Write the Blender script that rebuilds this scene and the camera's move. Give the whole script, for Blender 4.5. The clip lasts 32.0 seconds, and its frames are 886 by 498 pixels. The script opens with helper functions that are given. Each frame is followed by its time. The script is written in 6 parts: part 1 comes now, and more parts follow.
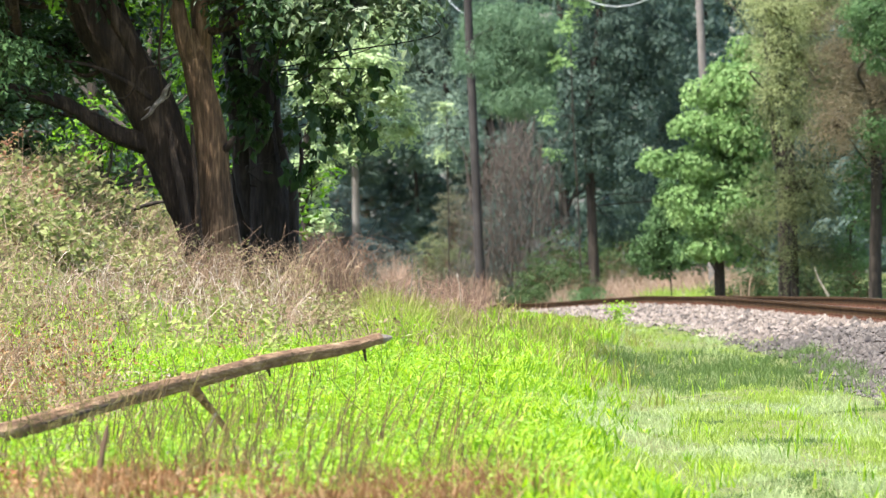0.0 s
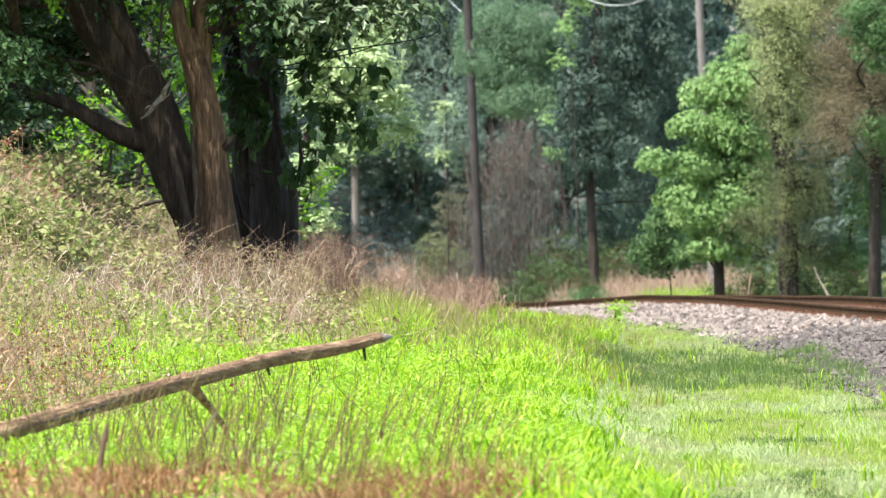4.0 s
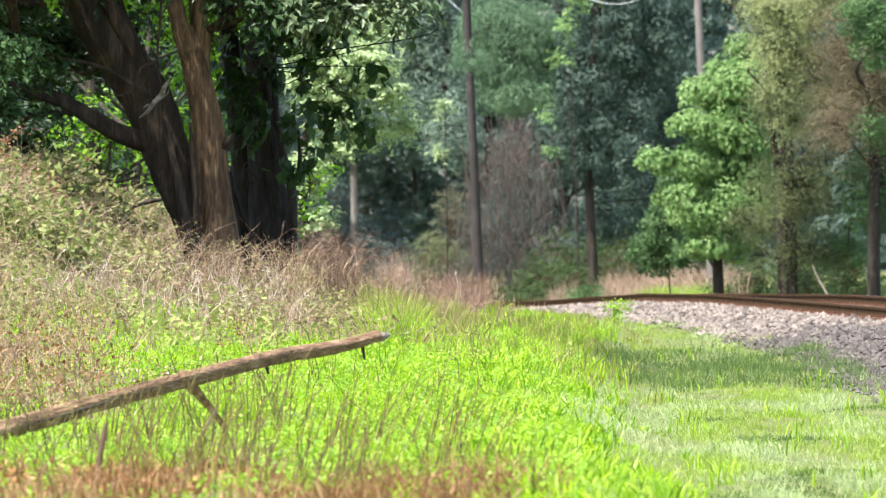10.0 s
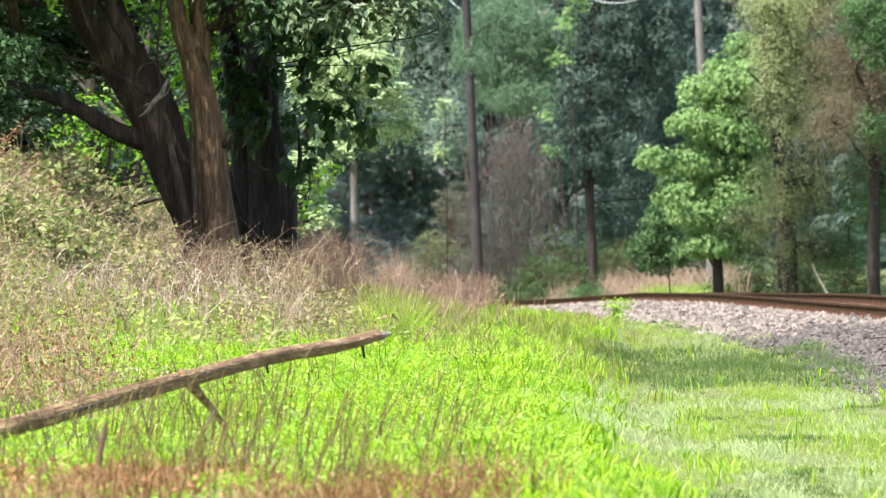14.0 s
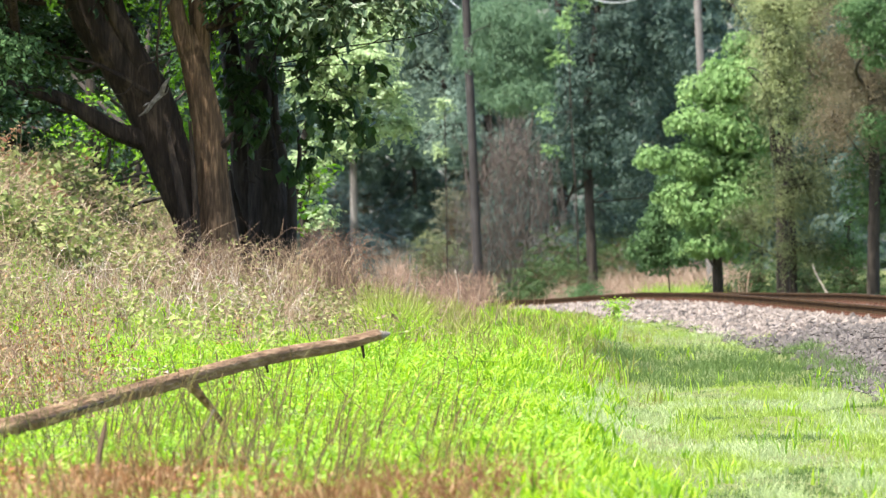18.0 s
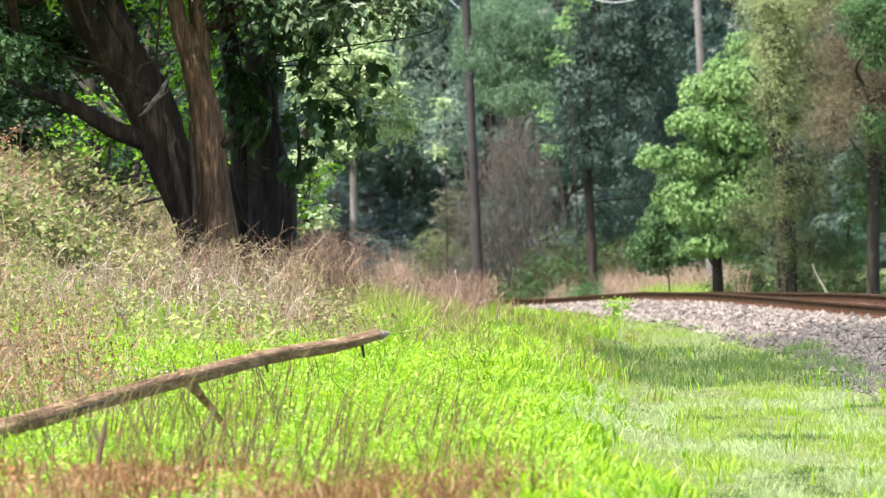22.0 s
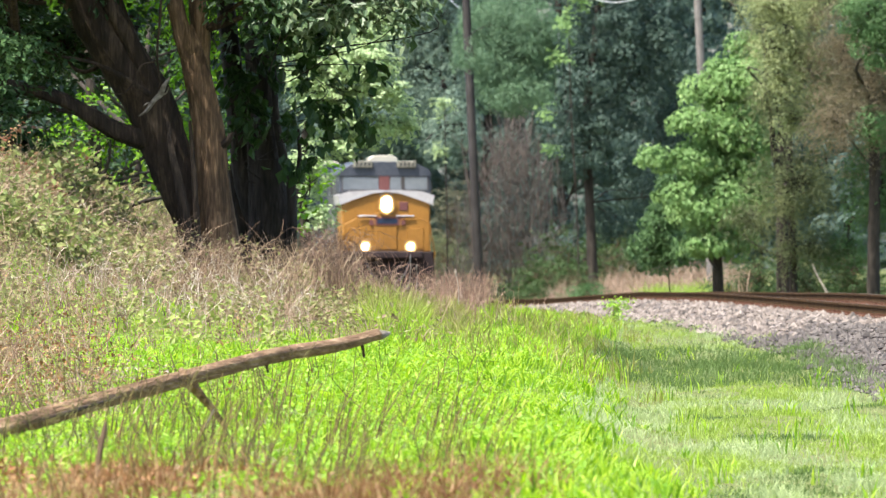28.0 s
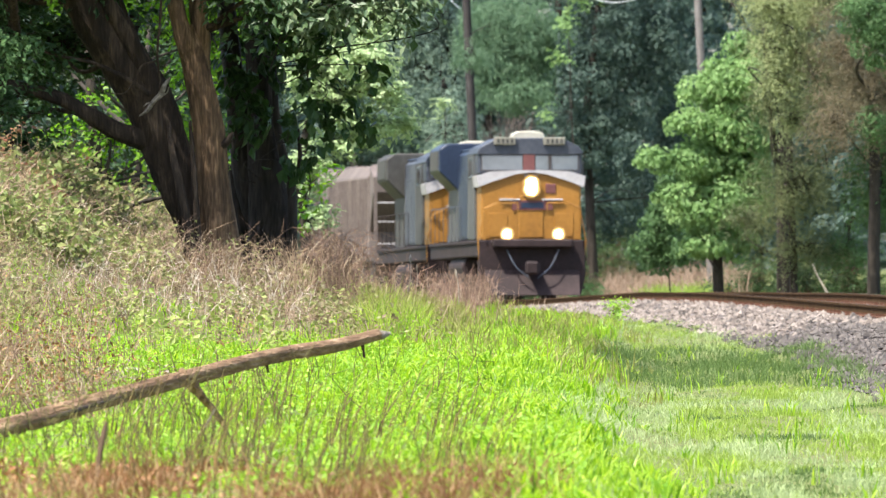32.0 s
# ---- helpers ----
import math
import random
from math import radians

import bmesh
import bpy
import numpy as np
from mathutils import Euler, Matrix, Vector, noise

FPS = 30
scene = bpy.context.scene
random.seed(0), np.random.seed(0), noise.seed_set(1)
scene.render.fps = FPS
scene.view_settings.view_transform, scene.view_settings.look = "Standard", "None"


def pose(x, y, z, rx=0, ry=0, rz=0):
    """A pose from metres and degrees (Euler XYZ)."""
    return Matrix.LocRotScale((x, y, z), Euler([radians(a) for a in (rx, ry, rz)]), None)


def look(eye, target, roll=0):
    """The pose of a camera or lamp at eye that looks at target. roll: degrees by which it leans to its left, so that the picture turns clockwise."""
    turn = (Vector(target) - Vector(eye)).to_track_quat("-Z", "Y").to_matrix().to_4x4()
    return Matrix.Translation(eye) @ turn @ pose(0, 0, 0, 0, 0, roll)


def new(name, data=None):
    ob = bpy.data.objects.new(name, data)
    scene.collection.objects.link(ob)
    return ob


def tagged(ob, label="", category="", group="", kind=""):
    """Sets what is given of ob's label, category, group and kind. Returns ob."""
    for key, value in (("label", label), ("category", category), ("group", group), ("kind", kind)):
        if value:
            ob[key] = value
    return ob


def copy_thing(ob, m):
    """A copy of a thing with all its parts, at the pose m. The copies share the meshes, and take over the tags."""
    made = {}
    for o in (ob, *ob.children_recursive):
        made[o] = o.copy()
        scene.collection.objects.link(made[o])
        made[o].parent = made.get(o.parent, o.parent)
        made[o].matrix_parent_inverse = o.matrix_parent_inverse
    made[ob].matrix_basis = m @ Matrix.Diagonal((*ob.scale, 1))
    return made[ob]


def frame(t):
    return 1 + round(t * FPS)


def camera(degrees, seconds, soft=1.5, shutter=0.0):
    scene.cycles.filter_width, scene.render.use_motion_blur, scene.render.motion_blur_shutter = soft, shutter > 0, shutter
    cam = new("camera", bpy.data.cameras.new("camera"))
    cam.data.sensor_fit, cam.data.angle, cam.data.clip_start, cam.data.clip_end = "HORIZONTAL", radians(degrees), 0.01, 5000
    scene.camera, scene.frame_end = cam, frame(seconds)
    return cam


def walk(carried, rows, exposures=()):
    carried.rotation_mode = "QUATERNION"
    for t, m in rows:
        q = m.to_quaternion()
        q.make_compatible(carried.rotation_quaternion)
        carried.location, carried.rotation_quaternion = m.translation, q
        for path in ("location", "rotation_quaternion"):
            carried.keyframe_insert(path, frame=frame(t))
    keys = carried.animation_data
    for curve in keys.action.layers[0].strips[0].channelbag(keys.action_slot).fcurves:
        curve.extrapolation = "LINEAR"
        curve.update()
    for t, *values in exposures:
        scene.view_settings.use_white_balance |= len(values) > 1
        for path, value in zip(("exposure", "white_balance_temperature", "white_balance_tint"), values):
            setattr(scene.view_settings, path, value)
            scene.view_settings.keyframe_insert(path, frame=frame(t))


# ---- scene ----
# The camera: a long lens on a tripod that settles by a hair over the first seconds.
EYE = Vector((0.0, 0.0, 1.6))
cam = camera(3.24, 32.0, soft=1.25)
cam.data.dof.use_dof = True
cam.data.dof.focus_distance = 180.0
cam.data.dof.aperture_fstop = 13.5


def aim(dx, dy):
    """The tripod head turned by small angles, in ten-thousandths of the way to the target."""
    return look(EYE, (dx, 1000.0, 1.6 + 1.046 + dy))


HEAD = [(0, -0.10, 0.20), (1.5, -0.09, 0.19), (3.5, -0.08, 0.15), (5.5, -0.05, 0.11), (8, -0.02, 0.06), (11, 0.0, 0.04),
        (13, 0.0, 0.0), (17, 0.02, -0.03), (22, 0.03, -0.06), (27, 0.02, -0.06), (32, 0.0, -0.05)]
walk(cam, [(t, aim(a, b)) for t, a, b in HEAD], exposures=[(0, 1.4 + 0.08), (24, 1.4 + 0.10), (28.5, 1.4 - 0.02), (32, 1.4 - 0.02)])

# ---- light ----
SUN_TO = Vector((-0.42, -0.36, 1.0)).normalized()
world = bpy.data.worlds.new("sky")
scene.world = world
world.use_nodes = True
wn = world.node_tree.nodes
sky = wn.new("ShaderNodeTexSky")
sky.sky_type = "NISHITA"
sky.sun_disc = False
sky.sun_elevation = math.asin(SUN_TO.z)
sky.sun_rotation = math.atan2(SUN_TO.x, SUN_TO.y)
sky.dust_density = 2.5
wn["Background"].inputs["Strength"].default_value = 0.15
world.node_tree.links.new(sky.outputs[0], wn["Background"].inputs["Color"])
sun_data = bpy.data.lights.new("sun", "SUN")
sun_data.energy = 4.3
sun_data.angle = radians(0.6)
sun_data.color = (1.0, 0.95, 0.86)
sun = new("sun", sun_data)
sun.matrix_world = look(SUN_TO * 60, (0, 0, 0))


# ---- materials ----
def ramp_material(name, colours, rough=0.8, scale=3.0, fine=40.0, through_light=0.0, island=True, bump=0.0, metal=0.0,
                  spec=0.3, object_random=False, back=None, island_share=0.6, grain=None):
    """Colours run along a ramp, picked by the piece's own random value and by noise at two sizes."""
    m = bpy.data.materials.new(name)
    m.use_nodes = True
    n, l = m.node_tree.nodes, m.node_tree.links
    bsdf, out = n["Principled BSDF"], n["Material Output"]
    geo = n.new("ShaderNodeNewGeometry")
    tex = n.new("ShaderNodeNewGeometry")
    n1, n2 = n.new("ShaderNodeTexNoise"), n.new("ShaderNodeTexNoise")
    n1.inputs["Scale"].default_value, n1.inputs["Detail"].default_value = scale, 3
    n2.inputs["Scale"].default_value, n2.inputs["Detail"].default_value = fine, 4
    if name.startswith("paint") or object_random:
        co = n.new("ShaderNodeTexCoord")
        src = co.outputs["Object"]
    else:
        src = tex.outputs["Position"]
    if grain:
        turn = n.new("ShaderNodeMapping")
        turn.inputs["Scale"].default_value = grain
        l.new(src, turn.inputs["Vector"])
        src = turn.outputs[0]
    l.new(src, n1.inputs["Vector"])
    l.new(src, n2.inputs["Vector"])
    add = n.new("ShaderNodeMath")
    add.operation = "MULTIPLY_ADD"
    l.new(n1.outputs[0], add.inputs[0])
    add.inputs[1].default_value = 0.6
    half = n.new("ShaderNodeMath")
    half.operation = "MULTIPLY"
    l.new(n2.outputs[0], half.inputs[0])
    half.inputs[1].default_value = 0.4
    l.new(half.outputs[0], add.inputs[2])
    stretch = n.new("ShaderNodeMapRange")
    stretch.inputs[1].default_value, stretch.inputs[2].default_value = 0.3, 0.7
    l.new(add.outputs[0], stretch.inputs[0])
    fac = stretch.outputs[0]
    if island or object_random:
        mix = n.new("ShaderNodeMix")
        mix.inputs[0].default_value = island_share
        l.new(fac, mix.inputs[2])
        if object_random:
            info = n.new("ShaderNodeObjectInfo")
            l.new(info.outputs["Random"], mix.inputs[3])
        else:
            l.new(geo.outputs["Random Per Island"], mix.inputs[3])
        fac = mix.outputs[0]
    ramp = n.new("ShaderNodeValToRGB")
    el = ramp.color_ramp.elements
    while len(el) < len(colours):
        el.new(0.5)
    for i, c in enumerate(colours):
        el[i].position = i / max(1, len(colours) - 1)
        el[i].color = (*c, 1)
    l.new(fac, ramp.inputs[0])
    l.new(ramp.outputs[0], bsdf.inputs["Base Color"])
    bsdf.inputs["Roughness"].default_value = rough
    bsdf.inputs["Metallic"].default_value = metal
    bsdf.inputs["Specular IOR Level"].default_value = spec
    if bump:
        b = n.new("ShaderNodeBump")
        b.inputs["Strength"].default_value = bump
        b.inputs["Distance"].default_value = 0.03
        l.new(n2.outputs[0], b.inputs["Height"])
        l.new(b.outputs[0], bsdf.inputs["Normal"])
    if through_light:
        tr = n.new("ShaderNodeBsdfTranslucent")
        if back:
            gain = n.new("ShaderNodeMix")
            gain.data_type, gain.blend_type = "RGBA", "MULTIPLY"
            gain.inputs[0].default_value = 1.0
            l.new(ramp.outputs[0], gain.inputs[6])
            gain.inputs[7].default_value = (*back, 1)
            l.new(gain.outputs[2], tr.inputs["Color"])
        else:
            l.new(ramp.outputs[0], tr.inputs["Color"])
        ms = n.new("ShaderNodeMixShader")
        ms.inputs[0].default_value = through_light
        l.new(bsdf.outputs[0], ms.inputs[1])
        l.new(tr.outputs[0], ms.inputs[2])
        l.new(ms.outputs[0], out.inputs["Surface"])
    return m


def glow_material(name, colour, strength):
    m = bpy.data.materials.new(name)
    m.use_nodes = True
    b = m.node_tree.nodes["Principled BSDF"]
    b.inputs["Base Color"].default_value = (*colour, 1)
    b.inputs["Emission Color"].default_value = (*colour, 1)
    b.inputs["Emission Strength"].default_value = strength
    return m


def glare_material():
    """Lamp glare painted on a disc: white in the middle, warm and uneven outwards."""
    m = bpy.data.materials.new("lamp_glare")
    m.use_nodes = True
    n, l = m.node_tree.nodes, m.node_tree.links
    b, co = n["Principled BSDF"], n.new("ShaderNodeTexCoord")
    size = n.new("ShaderNodeVectorMath")
    size.operation = "LENGTH"
    l.new(co.outputs["Object"], size.inputs[0])
    tex = n.new("ShaderNodeTexNoise")
    tex.inputs["Scale"].default_value = 9.0
    l.new(co.outputs["Object"], tex.inputs["Vector"])
    mix = n.new("ShaderNodeMath")
    mix.operation = "MULTIPLY_ADD"
    l.new(tex.outputs[0], mix.inputs[0])
    mix.inputs[1].default_value = 0.16
    l.new(size.outputs["Value"], mix.inputs[2])
    fall = n.new("ShaderNodeMapRange")
    fall.inputs[1].default_value, fall.inputs[2].default_value = 0.20, 0.34
    fall.inputs[3].default_value, fall.inputs[4].default_value = 1.0, 0.0
    l.new(mix.outputs[0], fall.inputs[0])
    power = n.new("ShaderNodeMath")
    power.operation = "POWER"
    power.inputs[1].default_value = 2.2
    l.new(fall.outputs[0], power.inputs[0])
    gain = n.new("ShaderNodeMath")
    gain.operation = "MULTIPLY"
    gain.inputs[1].default_value = 3.6
    l.new(power.outputs[0], gain.inputs[0])
    b.inputs["Base Color"].default_value = (0.30, 0.17, 0.05, 1)
    b.inputs["Roughness"].default_value = 0.3
    b.inputs["Emission Color"].default_value = (1.0, 0.62, 0.26, 1)
    l.new(gain.outputs[0], b.inputs["Emission Strength"])
    return m


LEAF_BACK = (1.5, 1.6, 0.6)
M_SOIL = ramp_material("soil", [(0.05, 0.06, 0.015), (0.10, 0.12, 0.025), (0.13, 0.12, 0.05)], 0.95, 0.4, 6, island=False, bump=0.5)
M_GRASS = ramp_material("fresh_grass", [(0.05, 0.13, 0.006), (0.16, 0.33, 0.010), (0.31, 0.49, 0.020), (0.52, 0.62, 0.11)], 0.4, 0.5, 4, 0.55, back=(1.25, 1.25, 0.6), spec=0.5, island_share=0.75)
M_GRASS_PALE = ramp_material("pale_grass", [(0.12, 0.185, 0.022), (0.23, 0.335, 0.042), (0.31, 0.42, 0.070), (0.40, 0.49, 0.12)], 0.4, 0.4, 4, 0.5, spec=0.5, island_share=0.6)
M_CLOVER = ramp_material("broad_weed_leaf", [(0.10, 0.24, 0.015), (0.22, 0.40, 0.03), (0.40, 0.55, 0.12)], 0.5, 0.5, 4, 0.4, spec=0.35, back=(1.2, 1.2, 0.6))
M_WEED_LEAF = ramp_material("yellow_green_leaf", [(0.12, 0.17, 0.03), (0.27, 0.34, 0.07), (0.45, 0.50, 0.17)], 0.5, 0.5, 4, 0.45, spec=0.35)
M_GRASS_STRAW = ramp_material("bleached_grass", [(0.24, 0.32, 0.11), (0.35, 0.43, 0.185), (0.43, 0.505, 0.265)], 0.5, 0.4, 4, 0.4, island_share=0.6)
M_GRASS_DARK = ramp_material("damp_grass", [(0.045, 0.085, 0.02), (0.092, 0.155, 0.038), (0.15, 0.22, 0.065)], 0.5, 0.4, 4, 0.35, island_share=0.6)
# Shade at the wood's edge is put into this dark green.
M_GRASS_DEEP = ramp_material("shade_dark_green", [(0.022, 0.05, 0.014), (0.045, 0.085, 0.024), (0.08, 0.125, 0.04)], 0.6, 0.3, 4, 0.35)
M_DRY = ramp_material("dry_grass", [(0.075, 0.032, 0.011), (0.21, 0.098, 0.035), (0.46, 0.31, 0.16)], 0.6, 0.5, 6, 0.35, island_share=0.8)
M_PINK_DRY = ramp_material("reddish_dry_grass", [(0.19, 0.118, 0.080), (0.33, 0.225, 0.160), (0.46, 0.36, 0.275)], 0.7, 0.5, 6, 0.3)
M_STEM = ramp_material("dead_stem", [(0.045, 0.026, 0.016), (0.14, 0.085, 0.052), (0.26, 0.178, 0.11), (0.51, 0.42, 0.30)], 0.7, 1.2, 12, island_share=0.75)
M_STEM_DARK = ramp_material("dark_twig", [(0.05, 0.03, 0.02), (0.10, 0.065, 0.04), (0.18, 0.12, 0.075)], 0.85, 1.0, 12)
M_CANE = ramp_material("bleached_cane", [(0.22, 0.16, 0.12), (0.42, 0.35, 0.28), (0.62, 0.55, 0.47)], 0.65, 1.2, 12, island_share=0.75)
M_WEED = ramp_material("olive_stalk", [(0.03, 0.028, 0.006), (0.078, 0.07, 0.016), (0.18, 0.155, 0.042)], 0.7, 1.2, 12, island_share=0.75)
M_RUST = ramp_material("rusty_stem", [(0.06, 0.032, 0.022), (0.145, 0.085, 0.058), (0.33, 0.225, 0.16)], 0.7, 1.2, 12, island_share=0.75)
M_RUST_PALE = ramp_material("reddish_cane", [(0.10, 0.05, 0.035), (0.23, 0.135, 0.095), (0.46, 0.34, 0.26)], 0.7, 1.2, 12, island_share=0.75)
M_GRASS_STALE = ramp_material("stale_grass", [(0.12, 0.13, 0.03), (0.24, 0.25, 0.06), (0.38, 0.36, 0.13)], 0.5, 0.5, 4, 0.45, island_share=0.7)
M_STALK = ramp_material("dead_stalk", [(0.03, 0.022, 0.006), (0.078, 0.056, 0.014), (0.17, 0.12, 0.035)], 0.7, 1.2, 12, island_share=0.75)
M_DEAD_LEAF = ramp_material("dead_leaf", [(0.10, 0.034, 0.013), (0.25, 0.10, 0.038), (0.40, 0.20, 0.085), (0.52, 0.38, 0.25)], 0.5, 1.2, 9, 0.3, island_share=0.85)
M_BRUSH_LEAF = ramp_material("bramble_leaf", [(0.065, 0.062, 0.028), (0.17, 0.115, 0.072), (0.16, 0.185, 0.052), (0.29, 0.305, 0.105), (0.235, 0.165, 0.105), (0.40, 0.37, 0.20)], 0.5, 0.9, 6, 0.35)
M_BRAMBLE = ramp_material("green_bramble_leaf", [(0.055, 0.075, 0.022), (0.13, 0.17, 0.045), (0.25, 0.305, 0.09), (0.20, 0.15, 0.085), (0.38, 0.41, 0.19)], 0.5, 0.9, 6, 0.35)
M_RED_LEAF = ramp_material("reddish_leaf", [(0.24, 0.075, 0.055), (0.29, 0.16, 0.085), (0.25, 0.29, 0.10)], 0.5, 0.9, 6, 0.35)
# The old crown's shade is put into this near-black leaf colour.
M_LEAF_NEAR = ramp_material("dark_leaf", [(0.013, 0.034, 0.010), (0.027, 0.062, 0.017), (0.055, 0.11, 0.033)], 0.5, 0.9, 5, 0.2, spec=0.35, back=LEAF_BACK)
M_LEAF_SUNNY = ramp_material("sunny_crown_leaf", [(0.04, 0.075, 0.03), (0.085, 0.14, 0.06), (0.21, 0.26, 0.14)], 0.45, 0.9, 5, 0.3, spec=0.45)
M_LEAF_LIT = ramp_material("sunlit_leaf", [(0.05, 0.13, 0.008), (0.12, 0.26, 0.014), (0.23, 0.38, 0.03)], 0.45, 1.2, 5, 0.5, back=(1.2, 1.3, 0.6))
M_LEAF_SILVER = ramp_material("silvery_leaf", [(0.20, 0.30, 0.13), (0.36, 0.47, 0.23), (0.54, 0.62, 0.39)], 0.5, 1.2, 5, 0.45)
M_LEAF_LIGHT = ramp_material("light_green_leaf", [(0.10, 0.19, 0.065), (0.20, 0.335, 0.115), (0.37, 0.51, 0.21)], 0.55, 0.9, 5, 0.45, island_share=0.4)
# Haze is put into MID, ASH, BLUE, OAK and SHADE as extra blue.
M_LEAF_MID = ramp_material("feathery_leaf", [(0.08, 0.14, 0.085), (0.13, 0.22, 0.125), (0.19, 0.30, 0.17)], 0.6, 0.8, 5, 0.4, island_share=0.4)
M_LEAF_YELLOW = ramp_material("sun_yellow_leaf", [(0.19, 0.235, 0.10), (0.31, 0.355, 0.165), (0.44, 0.48, 0.25)], 0.55, 0.9, 5, 0.5, island_share=0.35)
M_LEAF_ASH = ramp_material("hazed_ash_leaf", [(0.105, 0.16, 0.125), (0.165, 0.235, 0.178), (0.23, 0.305, 0.23)], 0.6, 0.8, 5, 0.4, island_share=0.4)
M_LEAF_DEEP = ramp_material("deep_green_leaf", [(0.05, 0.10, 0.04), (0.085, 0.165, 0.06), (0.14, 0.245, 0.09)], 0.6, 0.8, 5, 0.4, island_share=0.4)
M_LEAF_BLUE = ramp_material("hazed_wood_leaf", [(0.056, 0.093, 0.083), (0.095, 0.148, 0.124), (0.143, 0.198, 0.157)], 0.6, 0.7, 5, 0.5, island_share=0.25)
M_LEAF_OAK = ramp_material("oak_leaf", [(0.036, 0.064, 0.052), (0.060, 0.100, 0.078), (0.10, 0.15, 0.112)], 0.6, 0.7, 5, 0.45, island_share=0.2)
# The hollow's shade is put into this colour too.
M_LEAF_SHADE = ramp_material("shade_haze_leaf", [(0.048, 0.078, 0.080), (0.083, 0.126, 0.121), (0.138, 0.190, 0.170)], 0.6, 0.7, 5, 0.45, island_share=0.2)
M_LEAF_DULL = ramp_material("dull_bush_leaf", [(0.07, 0.088, 0.052), (0.14, 0.148, 0.09), (0.235, 0.215, 0.145)], 0.65, 0.7, 5, 0.5, island_share=0.35)
M_LEAF_OLIVE = ramp_material("olive_needle", [(0.09, 0.118, 0.06), (0.15, 0.18, 0.085), (0.26, 0.285, 0.13)], 0.6, 0.7, 5, 0.55, island_share=0.25)
M_LEAF_BROWN = ramp_material("browned_needle", [(0.15, 0.125, 0.085), (0.225, 0.19, 0.125), (0.32, 0.29, 0.175)], 0.7, 0.7, 5, 0.55, island_share=0.2)
# One tree's bark twice: darker for the shaded trunk, lighter for sunlit stems.
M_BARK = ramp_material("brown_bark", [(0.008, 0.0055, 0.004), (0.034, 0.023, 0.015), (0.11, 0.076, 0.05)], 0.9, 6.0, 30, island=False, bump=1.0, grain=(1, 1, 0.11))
M_BARK_SUN = ramp_material("sunny_furrowed_bark", [(0.012, 0.008, 0.005), (0.088, 0.053, 0.028), (0.28, 0.178, 0.100)], 0.9, 6.0, 30, island=False, bump=1.0, grain=(1, 1, 0.14))
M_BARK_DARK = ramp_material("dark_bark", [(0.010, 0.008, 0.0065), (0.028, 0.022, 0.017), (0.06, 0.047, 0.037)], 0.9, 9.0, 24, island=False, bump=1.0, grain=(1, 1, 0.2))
M_BARK_GREY = ramp_material("grey_bark", [(0.085, 0.078, 0.074), (0.15, 0.138, 0.13), (0.22, 0.205, 0.19)], 0.9, 7.0, 20, island=False, bump=0.8, grain=(1, 1, 0.15))
M_VINE = ramp_material("dead_vine", [(0.048, 0.039, 0.034), (0.088, 0.071, 0.061), (0.155, 0.128, 0.110)], 0.9, 1.2, 14)
M_DEADWOOD = ramp_material("weathered_wood", [(0.07, 0.039, 0.024), (0.20, 0.12, 0.068), (0.39, 0.27, 0.168)], 0.85, 16.0, 60, island=False, bump=1.0, grain=(0.3, 0.16, 1.0))
M_DEADWOOD_PALE = ramp_material("pale_deadwood", [(0.23, 0.19, 0.155), (0.38, 0.33, 0.275)], 0.85, 5.0, 45, island=False, bump=0.6)
M_STUB = ramp_material("barkless_wood", [(0.07, 0.055, 0.042), (0.21, 0.18, 0.145), (0.46, 0.41, 0.35)], 0.85, 14.0, 60, island=False, bump=1.0)
M_CRACK = ramp_material("dark_split", [(0.03, 0.02, 0.015), (0.06, 0.04, 0.03)], 0.95, 8, 60, island=False)
M_POLE_DARK = ramp_material("creosoted_wood", [(0.022, 0.020, 0.020), (0.037, 0.033, 0.032), (0.056, 0.051, 0.049)], 0.85, 2.0, 30, island=False, bump=0.4)
M_POLE = ramp_material("weathered_pole", [(0.095, 0.084, 0.079), (0.145, 0.13, 0.122), (0.20, 0.182, 0.17)], 0.85, 2.0, 30, island=False, bump=0.4)
M_WIRE = ramp_material("bright_cable", [(0.30, 0.32, 0.33), (0.42, 0.44, 0.45)], 0.4, 4, 30, island=False)
M_BALLAST = ramp_material("ballast_bed", [(0.06, 0.048, 0.045), (0.12, 0.098, 0.09), (0.19, 0.16, 0.15)], 0.95, 1.2, 14, island=False, bump=1.0)
M_STONE = ramp_material("ballast_stone", [(0.078, 0.063, 0.054), (0.168, 0.139, 0.120), (0.31, 0.268, 0.234)], 0.9, 0.5, 30)
M_STONE_GREY = ramp_material("shadow_stone", [(0.036, 0.031, 0.028), (0.080, 0.070, 0.064), (0.155, 0.137, 0.126)], 0.9, 0.5, 30)
M_RAIL = ramp_material("rusty_rail", [(0.030, 0.016, 0.007), (0.050, 0.028, 0.013), (0.080, 0.048, 0.025)], 0.95, 1.5, 20, island=False, spec=0.05)
M_RAILHEAD = ramp_material("worn_rail_head", [(0.030, 0.018, 0.010), (0.055, 0.035, 0.021)], 0.9, 2, 20, island=False)
M_TIE = ramp_material("timber_sleeper", [(0.05, 0.033, 0.024), (0.10, 0.065, 0.045), (0.17, 0.115, 0.08)], 0.9, 3, 25, object_random=True, island=False)
M_PLATE = ramp_material("rusty_plate", [(0.07, 0.03, 0.018), (0.12, 0.055, 0.032)], 0.85, 5, 40, object_random=True, island=False)


